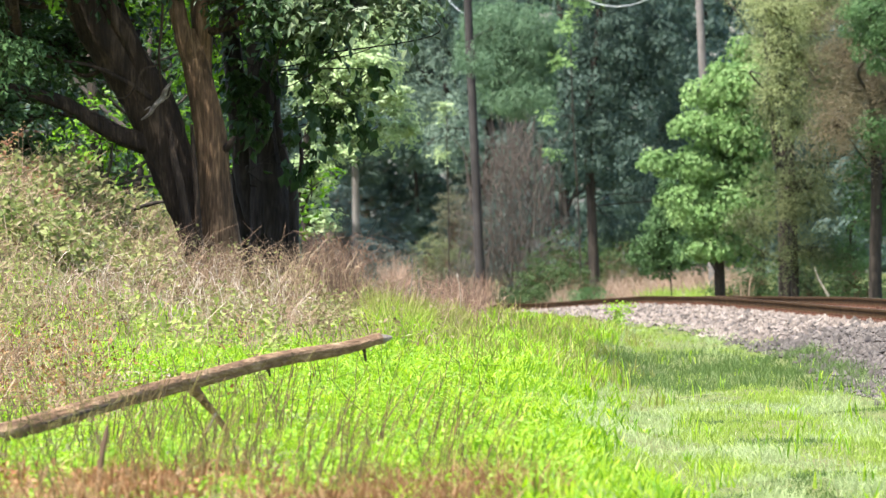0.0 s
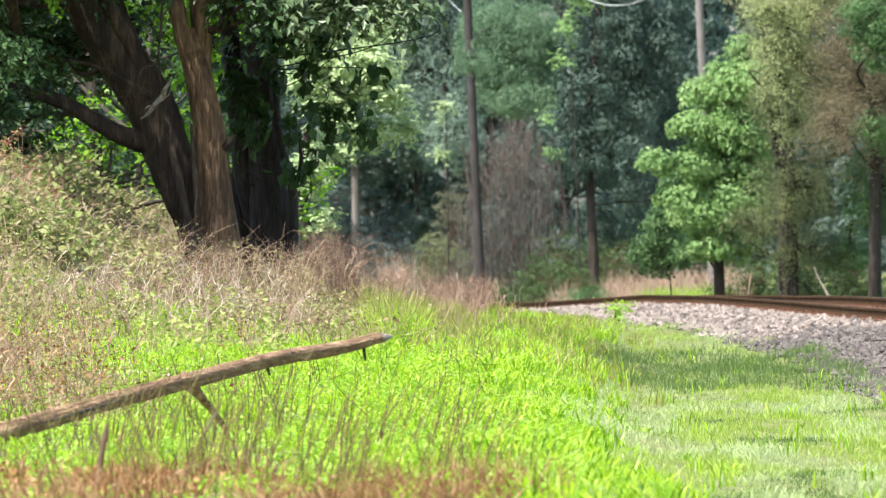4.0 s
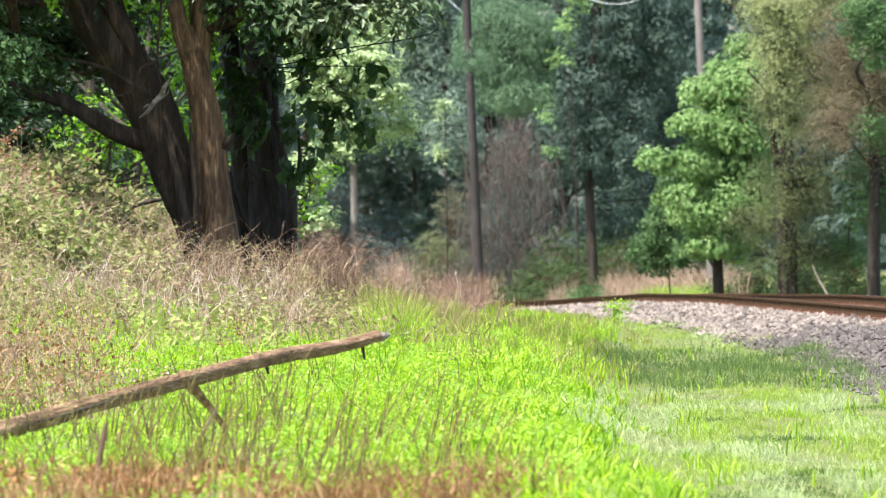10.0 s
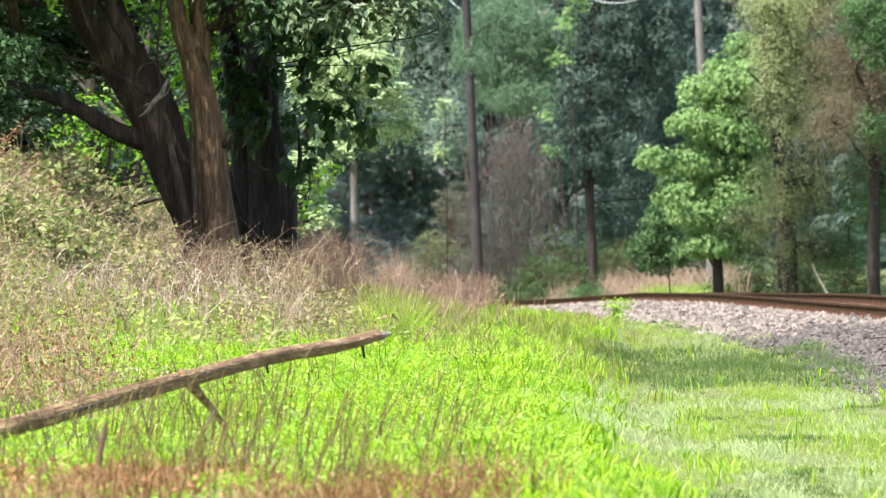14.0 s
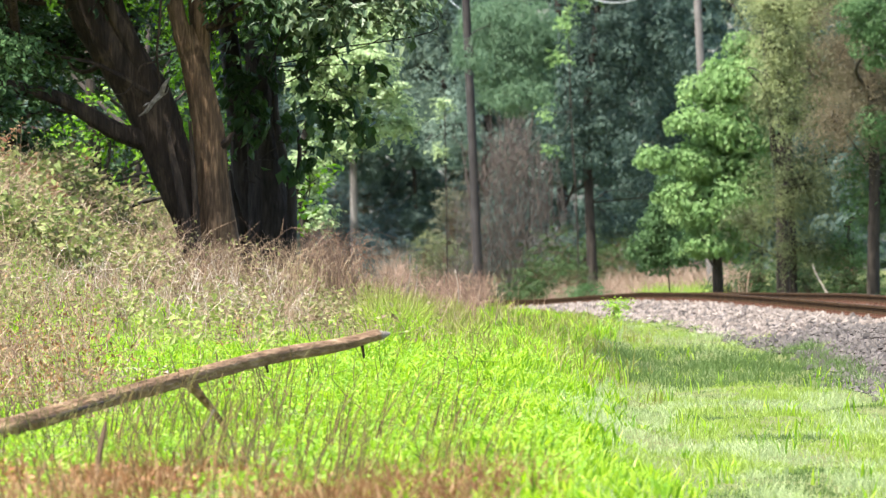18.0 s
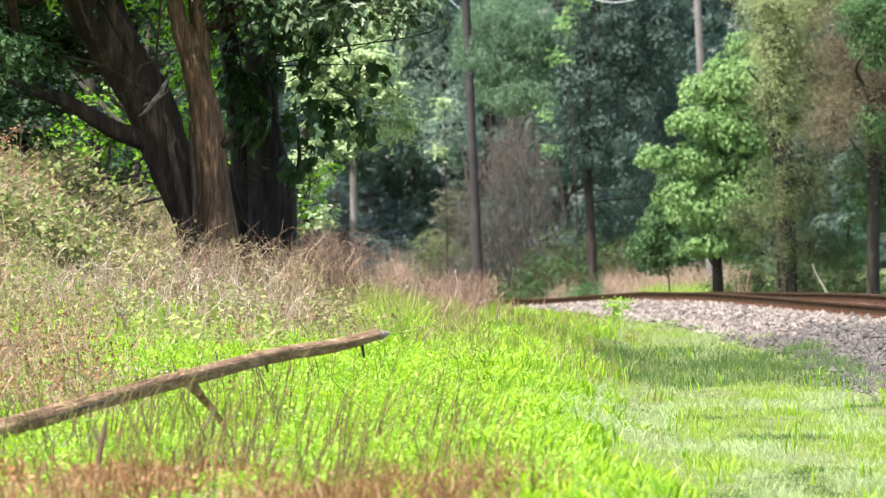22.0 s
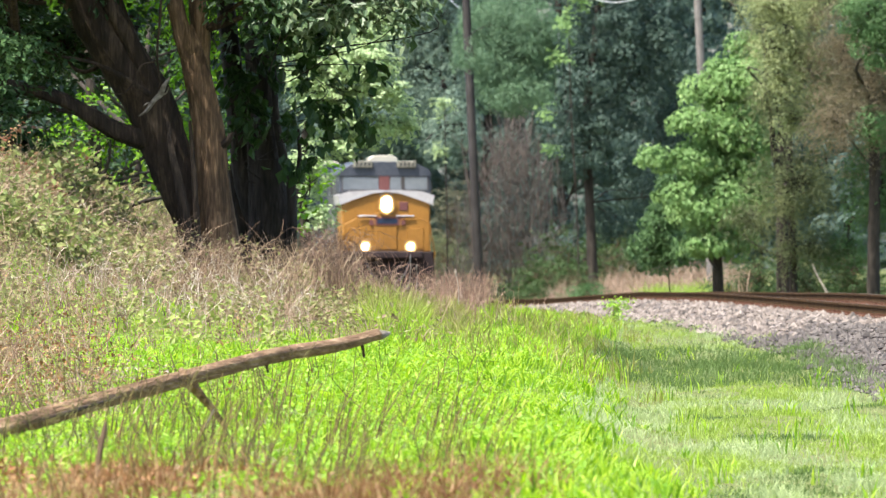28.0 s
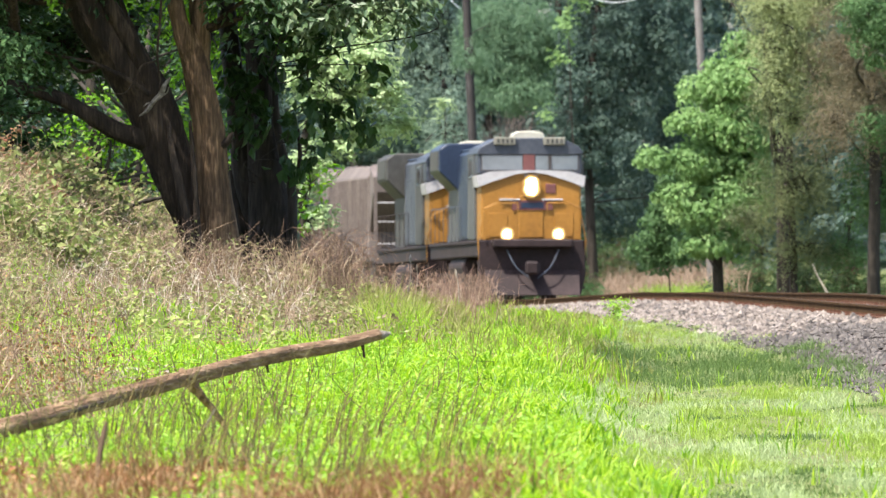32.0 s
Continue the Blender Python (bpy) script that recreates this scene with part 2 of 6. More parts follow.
# ---- mesh helpers ----
class Geo:
    """Gathers points and equal-sided faces, and turns them into one mesh."""

    def __init__(self, sides=4):
        self.co, self.faces, self.count, self.sides = [], [], 0, sides

    def add(self, co, faces):
        self.co.append(np.asarray(co, dtype=np.float64).reshape(-1, 3))
        self.faces.append(np.asarray(faces, dtype=np.int64).reshape(-1, self.sides) + self.count)
        self.count += len(self.co[-1])

    def tube(self, pts, radii, sides=10, rough=0.0, seed=0, grooves=0):
        """A tapered limb through pts, with an uneven, grooved skin."""
        pts = np.asarray(pts, dtype=float)
        k = max(2, (len(pts) - 1) * (6 if sides > 5 else 3) + 1)
        at = np.linspace(0, len(pts) - 1, k)
        i0 = np.clip(at.astype(int), 0, len(pts) - 2)
        f = (at - i0)[:, None]
        pm = np.vstack([2 * pts[0] - pts[1], pts, 2 * pts[-1] - pts[-2]])
        p0, p1, p2, p3 = pm[i0], pm[i0 + 1], pm[i0 + 2], pm[i0 + 3]
        c = 0.5 * (2 * p1 + (p2 - p0) * f + (2 * p0 - 5 * p1 + 4 * p2 - p3) * f ** 2 + (3 * p1 - p0 - 3 * p2 + p3) * f ** 3)
        r = np.interp(at, np.arange(len(pts)), radii)
        tan = np.gradient(c, axis=0)
        tan /= np.linalg.norm(tan, axis=1)[:, None] + 1e-9
        ref = np.array([0.31, 0.93, 0.2]) if abs(tan[:, 1]).mean() < 0.8 else np.array([1.0, 0.1, 0.2])
        u = np.cross(tan, ref)
        u /= np.linalg.norm(u, axis=1)[:, None] + 1e-9
        v = np.cross(tan, u)
        a = np.arange(sides) * 2 * math.pi / sides
        wob = np.ones((k, sides))
        if rough:
            g = np.random.default_rng(seed)
            ph = g.uniform(0, 6.28, 4)
            wob += rough * (np.sin(2 * a + ph[0] + 0.5 * at[:, None]) + 0.7 * np.sin(3 * a + ph[1] - 0.9 * at[:, None])
                            + 0.6 * np.sin(5 * a + ph[2])) * 0.5
            wob += rough * g.normal(0, 0.18, (k, sides))
            if grooves:
                wob -= rough * 0.5 * np.abs(np.sin(grooves * a / 2 + ph[3] + 0.3 * at[:, None]))
        ring = c[:, None, :] + (r[:, None] * wob)[..., None] * (np.cos(a)[None, :, None] * u[:, None, :] + np.sin(a)[None, :, None] * v[:, None, :])
        co = ring.reshape(-1, 3)
        i, j = np.meshgrid(np.arange(k - 1), np.arange(sides), indexing="ij")
        j2 = (j + 1) % sides
        q = np.stack([i * sides + j, i * sides + j2, (i + 1) * sides + j2, (i + 1) * sides + j], -1).reshape(-1, 4)
        self.add(co, q)

    def sticks(self, p0, p1, r0, r1):
        """Many straight three-sided twigs at once."""
        p0, p1 = np.asarray(p0), np.asarray(p1)
        n = len(p0)
        t = p1 - p0
        t = t / (np.linalg.norm(t, axis=1)[:, None] + 1e-9)
        u = np.cross(t, np.array([0.36, 0.86, 0.36]))
        u /= np.linalg.norm(u, axis=1)[:, None] + 1e-9
        v = np.cross(t, u)
        r0, r1 = np.broadcast_to(r0, n), np.broadcast_to(r1, n)
        rings = []
        for p, r in ((p0, r0), (p1, r1)):
            for a in (0, 2.094, 4.189):
                rings.append(p + r[:, None] * (math.cos(a) * u + math.sin(a) * v))
        co = np.stack(rings, 1).reshape(-1, 3)
        base = (np.arange(n) * 6)[:, None, None]
        q = np.array([[0, 1, 4, 3], [1, 2, 5, 4], [2, 0, 3, 5]])[None] + base
        self.add(co, q.reshape(-1, 4))

    def blades(self, p, h, w, lean, rng, bend=0.5):
        """Grass blades: narrow, bent once, tapering to a point."""
        n = len(p)
        a = rng.uniform(0, 2 * math.pi, n)
        side = np.stack([np.cos(a), 0.35 * np.sin(a), np.zeros(n)], 1)
        la = rng.uniform(0, 2 * math.pi, n)
        ld = np.stack([np.cos(la), np.sin(la), np.zeros(n)], 1) * (h * lean)[:, None]
        up = np.zeros((n, 3))
        up[:, 2] = h
        mid = p + 0.55 * up + ld * 0.3
        tip = p + up * (1 - bend * lean[:, None] * 0.6) + ld
        hw = (w / 2)[:, None] * side
        co = np.stack([p - hw, p + hw, mid + hw * 0.8, mid - hw * 0.8, tip + hw * 0.12, tip - hw * 0.12], 1).reshape(-1, 3)
        base = (np.arange(n) * 6)[:, None, None]
        self.add(co, (np.array([[0, 1, 2, 3], [3, 2, 4, 5]])[None] + base).reshape(-1, 4))

    def leaves(self, c, size, rng, up=0.6, narrow=0.5, droop=0.3, out=None, stray=0.5):
        """Single leaves, each a folded pointed oval."""
        n = len(c)
        nor = rng.normal(0, 1, (n, 3))
        nor[:, 2] += up * 2
        if out is not None:
            nor = nor * stray + out * 1.4
        nor /= np.linalg.norm(nor, axis=1)[:, None]
        ax = rng.normal(0, 1, (n, 3))
        ax[:, 2] -= droop * 2
        ax -= nor * np.sum(ax * nor, 1)[:, None]
        ax /= np.linalg.norm(ax, axis=1)[:, None] + 1e-9
        bi = np.cross(nor, ax)
        s = (size * rng.uniform(0.6, 1.3, n))[:, None]
        base, tip = c - ax * s * 0.5, c + ax * s * 0.5 - nor * s * 0.12
        m = c - ax * s * 0.05 + nor * s * 0.08
        l, r = m + bi * s * narrow * 0.5, m - bi * s * narrow * 0.5
        co = np.stack([base, r, tip, l], 1).reshape(-1, 3)
        self.add(co, np.arange(n * 4).reshape(n, 4))

    def stones(self, c, size, rng):
        """Broken stones: uneven eight-sided lumps."""
        n = len(c)
        d = np.array([[1, 0, 0], [0, 1, 0], [-1, 0, 0], [0, -1, 0], [0, 0, 1], [0, 0, -1]], float)
        s = size[:, None, None] * rng.uniform(0.5, 1.1, (n, 6, 1))
        a = rng.uniform(0, 6.28, n)
        ca, sa = np.cos(a)[:, None], np.sin(a)[:, None]
        v = d[None] * s + rng.normal(0, 0.12, (n, 6, 3)) * size[:, None, None]
        co = np.stack([v[..., 0] * ca - v[..., 1] * sa, v[..., 0] * sa + v[..., 1] * ca, v[..., 2] * 0.8], -1) + c[:, None, :]
        f = np.array([[0, 1, 4], [1, 2, 4], [2, 3, 4], [3, 0, 4], [1, 0, 5], [2, 1, 5], [3, 2, 5], [0, 3, 5]])
        self.add(co.reshape(-1, 3), (f[None] + (np.arange(n) * 6)[:, None, None]).reshape(-1, 3))

    def mesh(self, name, material, smooth=False):
        me = bpy.data.meshes.new(name)
        co, fa = np.vstack(self.co), np.vstack(self.faces)
        me.vertices.add(len(co))
        me.vertices.foreach_set("co", co.astype(np.float32).ravel())
        me.loops.add(fa.size)
        me.loops.foreach_set("vertex_index", fa.astype(np.int32).ravel())
        me.polygons.add(len(fa))
        me.polygons.foreach_set("loop_start", np.arange(0, fa.size, self.sides, dtype=np.int32))
        me.polygons.foreach_set("use_smooth", np.full(len(fa), smooth))
        me.update(calc_edges=True)
        me.materials.append(material)
        return me

    def object(self, name, material, parent=None, label="", smooth=False):
        ob = new(name, self.mesh(name, material, smooth))
        ob.parent = parent
        if label:
            ob["label"] = label
        return ob


def part(name, bm, material, parent=None, label="", smooth=False):
    """One mesh object out of a bmesh, under a thing or under a part."""
    me = bpy.data.meshes.new(name)
    bm.to_mesh(me)
    bm.free()
    me.materials.append(material)
    if smooth:
        for p in me.polygons:
            p.use_smooth = True
    ob = new(name, me)
    ob.parent = parent
    if label:
        ob["label"] = label
    return ob


def empty(name, place=(0, 0, 0)):
    ob = new(name)
    ob.location = place
    return ob


# ---- the lie of the land ----
def smooth(a, b, x):
    f = np.clip((np.asarray(x, float) - a) / (b - a), 0, 1)
    return f * f * (3 - 2 * f)


def track_x(y):
    """The track's middle line: a wide curve that runs out straight towards the camera."""
    s = 450.0 - np.asarray(y, float)
    c = np.minimum(s, 130.0)
    return 2.57 + 0.063 * c - np.where(c < 0, 1.9e-4, 1.55e-4) * c * c + np.maximum(s - 130.0, 0) * 0.0227


def track_z(y):
    """The height of the rails' tops, with the hump before the far bend."""
    return np.interp(y, [-400, 100, 200, 260, 300, 340, 365, 390, 412, 435, 450, 465, 480, 494, 508, 520, 600, 1400],
                     [0.70, 0.70, 0.74, 0.80, 0.85, 0.915, 0.95, 0.92, 0.79, 0.64, 0.59, 0.54, 0.42, 0.34, 0.295, 0.26, 0.2, 0.2])


def cant(y, lat):
    """How much the bend's outer side is raised at a distance from the middle line."""
    return 0.10 * smooth(372, 322, y) * np.clip((lat + 0.755) / 1.51, 0.0, 1.25)


def land_z(x, y):
    """The ground's height, without the bed of stones."""
    x, y = np.asarray(x, float), np.asarray(y, float)
    mid = np.interp(y, [-300, 60, 100, 150, 220, 300, 380, 440, 520, 700], [0, 0, 0.11, 0.26, 0.50, 0.60, 0.45, 0.28, 0.1, 0.0])
    low = np.interp(y, [-300, 60, 120, 160, 216, 245, 292, 340, 440, 520, 700], [0, 0, -0.18, -0.15, -0.17, 0.02, 0.33, 0.42, 0.2, 0.0, -0.1])
    f = smooth(0.2 + y * 0.0032, 0.8 + y * 0.0095, x)
    z = mid * (1 - f) + low * f
    bank = smooth(0.2, -3.0, x) * smooth(196, 246, y) * (1 - 0.75 * smooth(300, 400, y))
    z = z + bank * 0.64 + smooth(-2.8, -6.5, x) * smooth(190, 235, y) * 1.12 * (1 - smooth(300, 420, y))
    lift = 0.55 * smooth(4.5, 12, x - track_x(y)) * smooth(250, 420, y)
    z = z + lift
    z = z + 0.05 * np.sin(x * 1.3 + y * 0.11) * np.cos(y * 0.17 - x * 0.4) + 0.03 * np.sin(x * 3.1 - y * 0.31)
    near = np.abs(x - track_x(y))
    return np.where(near < 3.2, np.minimum(z, track_z(y) - 0.75), z)


def bed_drop(lat):
    """How far the bed of stones lies under the rails' tops, by the distance from the middle line."""
    return np.interp(np.abs(lat), [0, 1.35, 1.75, 2.6, 3.6, 4.7, 6.2], [0.25, 0.25, 0.28, 0.50, 0.70, 0.90, 1.30])


def surface_z(x, y):
    return np.maximum(land_z(x, y), track_z(y) - bed_drop(x - track_x(y)) + cant(y, x - track_x(y)))


def grid_mesh(name, xs, ys, zfun, material, skip=None):
    g = Geo()
    X, Y = np.meshgrid(xs, ys)
    co = np.stack([X, Y, zfun(X, Y)], -1).reshape(-1, 3)
    i, j = np.meshgrid(np.arange(len(ys) - 1), np.arange(len(xs) - 1), indexing="ij")
    w = len(xs)
    g.add(co, np.stack([i * w + j, i * w + j + 1, (i + 1) * w + j + 1, (i + 1) * w + j], -1).reshape(-1, 4))
    return g.object(name, material, smooth=True)


ground = grid_mesh("ground", np.concatenate([[-3000, -1200, -500, -250, -120, -60, -35], np.linspace(-24, 24, 120), [35, 60, 120, 250, 500, 1200, 3000]]),
                   np.concatenate([[-2500, -900, -300, -100, -30, 0, 30], np.linspace(60, 640, 230), [700, 800, 1000, 1400, 2200, 3500]]), land_z, M_SOIL)
tagged(ground, "grassy earth with a low bank beside the track", "ground", kind="structure")


def along(ys, lats, drop):
    """A strip that follows the track: its points at the given distances from the middle line."""
    cx, cz = track_x(ys), track_z(ys)
    co = np.stack([cx[:, None] + lats[None, :], np.broadcast_to(ys[:, None], (len(ys), len(lats))), cz[:, None] - drop[None, :] + cant(ys[:, None], lats[None, :])], -1)
    w = len(lats)
    i, j = np.meshgrid(np.arange(len(ys) - 1), np.arange(w - 1), indexing="ij")
    return co.reshape(-1, 3), np.stack([i * w + j, i * w + j + 1, (i + 1) * w + j + 1, (i + 1) * w + j], -1).reshape(-1, 4)


bed_lat = np.array([-6.2, -5.5, -4.9, -4.2, -3.6, -3.1, -2.6, -2.2, -1.75, -1.35, -0.6, 0, 0.6, 1.35, 1.75, 2.2, 2.6, 3.1, 3.6, 4.2, 4.9, 5.5, 6.2])
g = Geo()
g.add(*along(np.linspace(-60, 1150, 420), bed_lat, bed_drop(bed_lat)))
ballast = g.object("ballast", M_BALLAST, smooth=True)
tagged(ballast, "pale grey-pink crushed stone bed under the track", "ballast", kind="structure")


# ---- the track ----
TRACK = tagged(empty("railway_track"), "rusty steel rails on worn timber sleepers", "railway track", kind="structure")
RAIL_Y = np.concatenate([np.linspace(-50, 240, 40), np.linspace(246, 620, 170), np.linspace(640, 1150, 40)])
PROFILE = np.array([[-0.075, 0.18], [-0.075, 0.165], [-0.012, 0.145], [-0.010, 0.05], [-0.036, 0.042], [-0.038, 0.004], [-0.030, 0.0],
                    [0.030, 0.0], [0.038, 0.004], [0.036, 0.042], [0.010, 0.05], [0.012, 0.145], [0.075, 0.165], [0.075, 0.18]])
for side in (-1, 1):
    g = Geo()
    g.add(*along(RAIL_Y, side * 0.755 + PROFILE[:, 0], PROFILE[:, 1]))
    rail = g.object("rail", M_RAIL, TRACK)
    g = Geo()
    g.add(*along(RAIL_Y, side * 0.755 + np.array([-0.028, 0.028]), np.array([-0.0035, -0.0035])))
    g.object("rail_head", M_RAILHEAD, rail, "worn bright running surface")


def box_bm(x0, x1, y0, y1, z0, z1, bevel=0.0, seg=1):
    bm = bmesh.new()
    bmesh.ops.create_cube(bm, size=1.0)
    for v in bm.verts:
        v.co = ((x0 + x1) / 2 + v.co.x * (x1 - x0), (y0 + y1) / 2 + v.co.y * (y1 - y0), (z0 + z1) / 2 + v.co.z * (z1 - z0))
    if bevel:
        bmesh.ops.bevel(bm, geom=list(bm.edges), offset=bevel, segments=seg, affect="EDGES")
    return bm


def prism_bm(poly, a, b, axis="y", bevel=0.0):
    """A solid with the outline poly, drawn out from a to b along one axis."""
    bm = bmesh.new()

    def at(p, c):
        return (p[0], c, p[1]) if axis == "y" else ((c, p[0], p[1]) if axis == "x" else (p[0], p[1], c))
    low = [bm.verts.new(at(p, a)) for p in poly]
    high = [bm.verts.new(at(p, b)) for p in poly]
    bm.faces.new(low)
    bm.faces.new(high[::-1])
    for i in range(len(poly)):
        j = (i + 1) % len(poly)
        bm.faces.new((low[j], low[i], high[i], high[j]))
    bmesh.ops.recalc_face_normals(bm, faces=list(bm.faces))
    if bevel:
        bmesh.ops.bevel(bm, geom=list(bm.edges), offset=bevel, segments=1, affect="EDGES")
    return bm


def cyl_bm(p0, p1, r, sides=14, r1=None):
    p0, p1 = Vector(p0), Vector(p1)
    bm = bmesh.new()
    bmesh.ops.create_cone(bm, cap_ends=True, segments=sides, radius1=r, radius2=r if r1 is None else r1, depth=(p1 - p0).length)
    bmesh.ops.transform(bm, matrix=Matrix.Translation((p0 + p1) / 2) @ (p1 - p0).to_track_quat("Z", "Y").to_matrix().to_4x4(), verts=list(bm.verts))
    return bm


def add_bm(bm, other):
    """Adds the second bmesh to the first."""
    me = bpy.data.meshes.new("joined")
    other.to_mesh(me)
    other.free()
    bm.from_mesh(me)
    bpy.data.meshes.remove(me)
    return bm


# ---- plants ----
def tree(name, label, category, trunks, lobes, count, leaf, leaf_material, bark_material, seed, group="", up=0.5, narrow=0.5, clump=0.45,
         per_clump=26, droop=0.35, rough=0.10, sides=12, limb_r=0.06, flat=0.6, inner=0.25, hang=0.45, pads=False):
    """trunks: limbs as (points, radii). lobes: masses of foliage as (x, y, z, rx, ry, rz)."""
    rng = np.random.default_rng(seed)
    base = trunks[0][0][0]
    root = tagged(empty(name, base), label, category, group)
    off = np.array(base, float)
    for i, (pts, radii) in enumerate(trunks):
        g = Geo()
        g.tube(np.array(pts, float) - off, radii, sides if i == 0 or radii[0] > 0.15 else 8, rough, seed + i, 9)
        g.object("trunk" if i == 0 else "limb", bark_material, root, smooth=True)
    if not len(lobes):
        return root
    lob = np.array(lobes, float)
    joints = np.vstack([np.array(p, float) for p, _ in trunks if len(p) > 3])
    share = (lob[:, 3] * lob[:, 5])
    share = share / share.sum()
    centres, ways, tw0, tw1 = [], [], [], []
    branches = Geo()
    for k, lb in enumerate(lob):
        c, r = lb[:3], lb[3:]
        n = max(4, int(count * share[k] / per_clump))
        d = rng.normal(0, 1, (n, 3))
        d /= np.linalg.norm(d, axis=1)[:, None]
        f = np.where(rng.random(n) < inner, rng.uniform(0.2, 0.7, n), rng.uniform(0.72, 1.06, n))
        cc = c + d * r * f[:, None]
        centres.append(cc)
        ways.append(d * np.array([1, 1, 0.55]) + rng.normal(0, 0.25, (n, 3)))
        j = joints[np.argmin(np.sum((joints - (c - [0, 0, r[2] * 0.7])) ** 2, 1))]
        lr = min(limb_r, 0.02 + 0.04 * r[0])
        mid = (j + c) / 2 + rng.normal(0, 0.12, 3) * np.linalg.norm(c - j)
        branches.tube(np.array([j, mid, c]) - off, [lr, lr * 0.7, lr * 0.4], 7, 0.08, seed + 50 + k)
        pick = rng.random(n) < min(1, 60 / n)
        tw0.append(np.repeat(c[None], pick.sum(), 0) + rng.normal(0, 0.15, (pick.sum(), 3)) * r)
        tw1.append(cc[pick])
    branches.sticks(np.vstack(tw0) - off, np.vstack(tw1) - off, lr * 0.32, lr * 0.08)
    tagged(branches.object("branchwork", bark_material, root), kind="stuff")
    centres, ways = np.vstack(centres), np.vstack(ways)
    ways /= np.linalg.norm(ways, axis=1)[:, None] + 1e-6
    n = len(centres) * per_clump
    g = Geo()
    if pads:
        # each clump is a rounded bough: leaves lie over its domed top and hang at its rim
        d = rng.normal(0, 1, (n, 3)) + 0.5 * np.repeat(ways, per_clump, 0)
        d[:, 2] += 0.45
        d /= np.linalg.norm(d, axis=1)[:, None]
        a = np.repeat(clump * rng.uniform(0.55, 1.35, len(centres)), per_clump)[:, None]
        pos = np.repeat(centres, per_clump, 0) + d * a * np.array([1, 1, flat]) * rng.uniform(0.82, 1.06, (n, 1))
        pos[:, 2] -= hang * a[:, 0] * (d[:, 0] ** 2 + d[:, 1] ** 2) * rng.uniform(0.3, 1.0, n)
        g.leaves(pos - off, np.full(n, leaf), rng, up * 0.4, narrow, droop, d * np.array([1, 1, 1.3]), 0.27)
        g.object("crown", leaf_material, root)
        return root
    # each clump is a spray that reaches outwards and hangs at its tip
    reach = np.repeat(clump * rng.uniform(0.9, 2.2, len(centres)), per_clump)[:, None]
    way = np.repeat(ways, per_clump, 0)
    t = rng.uniform(-0.5, 1, n)[:, None]
    wide = np.repeat(clump * rng.uniform(0.25, 0.5, len(centres)), per_clump)[:, None] * (1.15 - 0.6 * np.abs(t))
    pos = np.repeat(centres, per_clump, 0) + way * t * reach + rng.normal(0, 1, (n, 3)) * wide * np.array([1, 1, 0.55 * flat])
    pos[:, 2] -= (hang * np.maximum(t, 0) ** 2 * reach)[:, 0]
    out = way * (0.45 + 0.5 * t)
    out[:, 2] += 0.55
    g.leaves(pos - off, np.full(n, leaf), rng, up, narrow, droop, out)
    g.object("crown", leaf_material, root)
    return root


def wedge(rng, n, y0, y1, u0, u1, power=1.0):
    """Random places between two distances and two bearings, thinner farther off."""
    y = (y0 ** power + rng.random(n) * (y1 ** power - y0 ** power)) ** (1 / power)
    return rng.uniform(u0, u1, n) * y, y


def patchy(x, y, scale, seed):
    """Smooth random values between 0 and 1 over the ground."""
    r = np.random.default_rng(seed)
    v = np.zeros_like(x)
    for k in range(6):
        a, p = r.uniform(0, 6.28), r.uniform(0, 6.28)
        w = scale * r.uniform(0.6, 2.0)
        v += np.sin((x * math.cos(a) + y * 0.12 * math.sin(a)) * w * 3 + p)
    return 0.5 + 0.5 * np.clip(v / 2.6, -1, 1)


def grass(name, label, material, x, y, h, w, lean, seed, category="grass", tuft=6, spread=0.06):
    """Blades in tufts: those of one tuft share a height and lean away from its middle."""
    rng = np.random.default_rng(seed)
    h = np.repeat(h * rng.uniform(0.45, 1.35, len(x)), tuft)
    x, y = np.repeat(x, tuft), np.repeat(y, tuft)
    n = len(x)
    x, y = x + rng.normal(0, spread, n), y + rng.normal(0, spread, n)
    p = np.stack([x, y, surface_z(x, y) - 0.02], 1)
    g = Geo()
    g.blades(p, h * rng.uniform(0.6, 1.1, n), w * rng.uniform(0.6, 1.3, n), lean * rng.uniform(0.3, 1.5, n), rng)
    return tagged(g.object(name, material), label, category, kind="stuff")


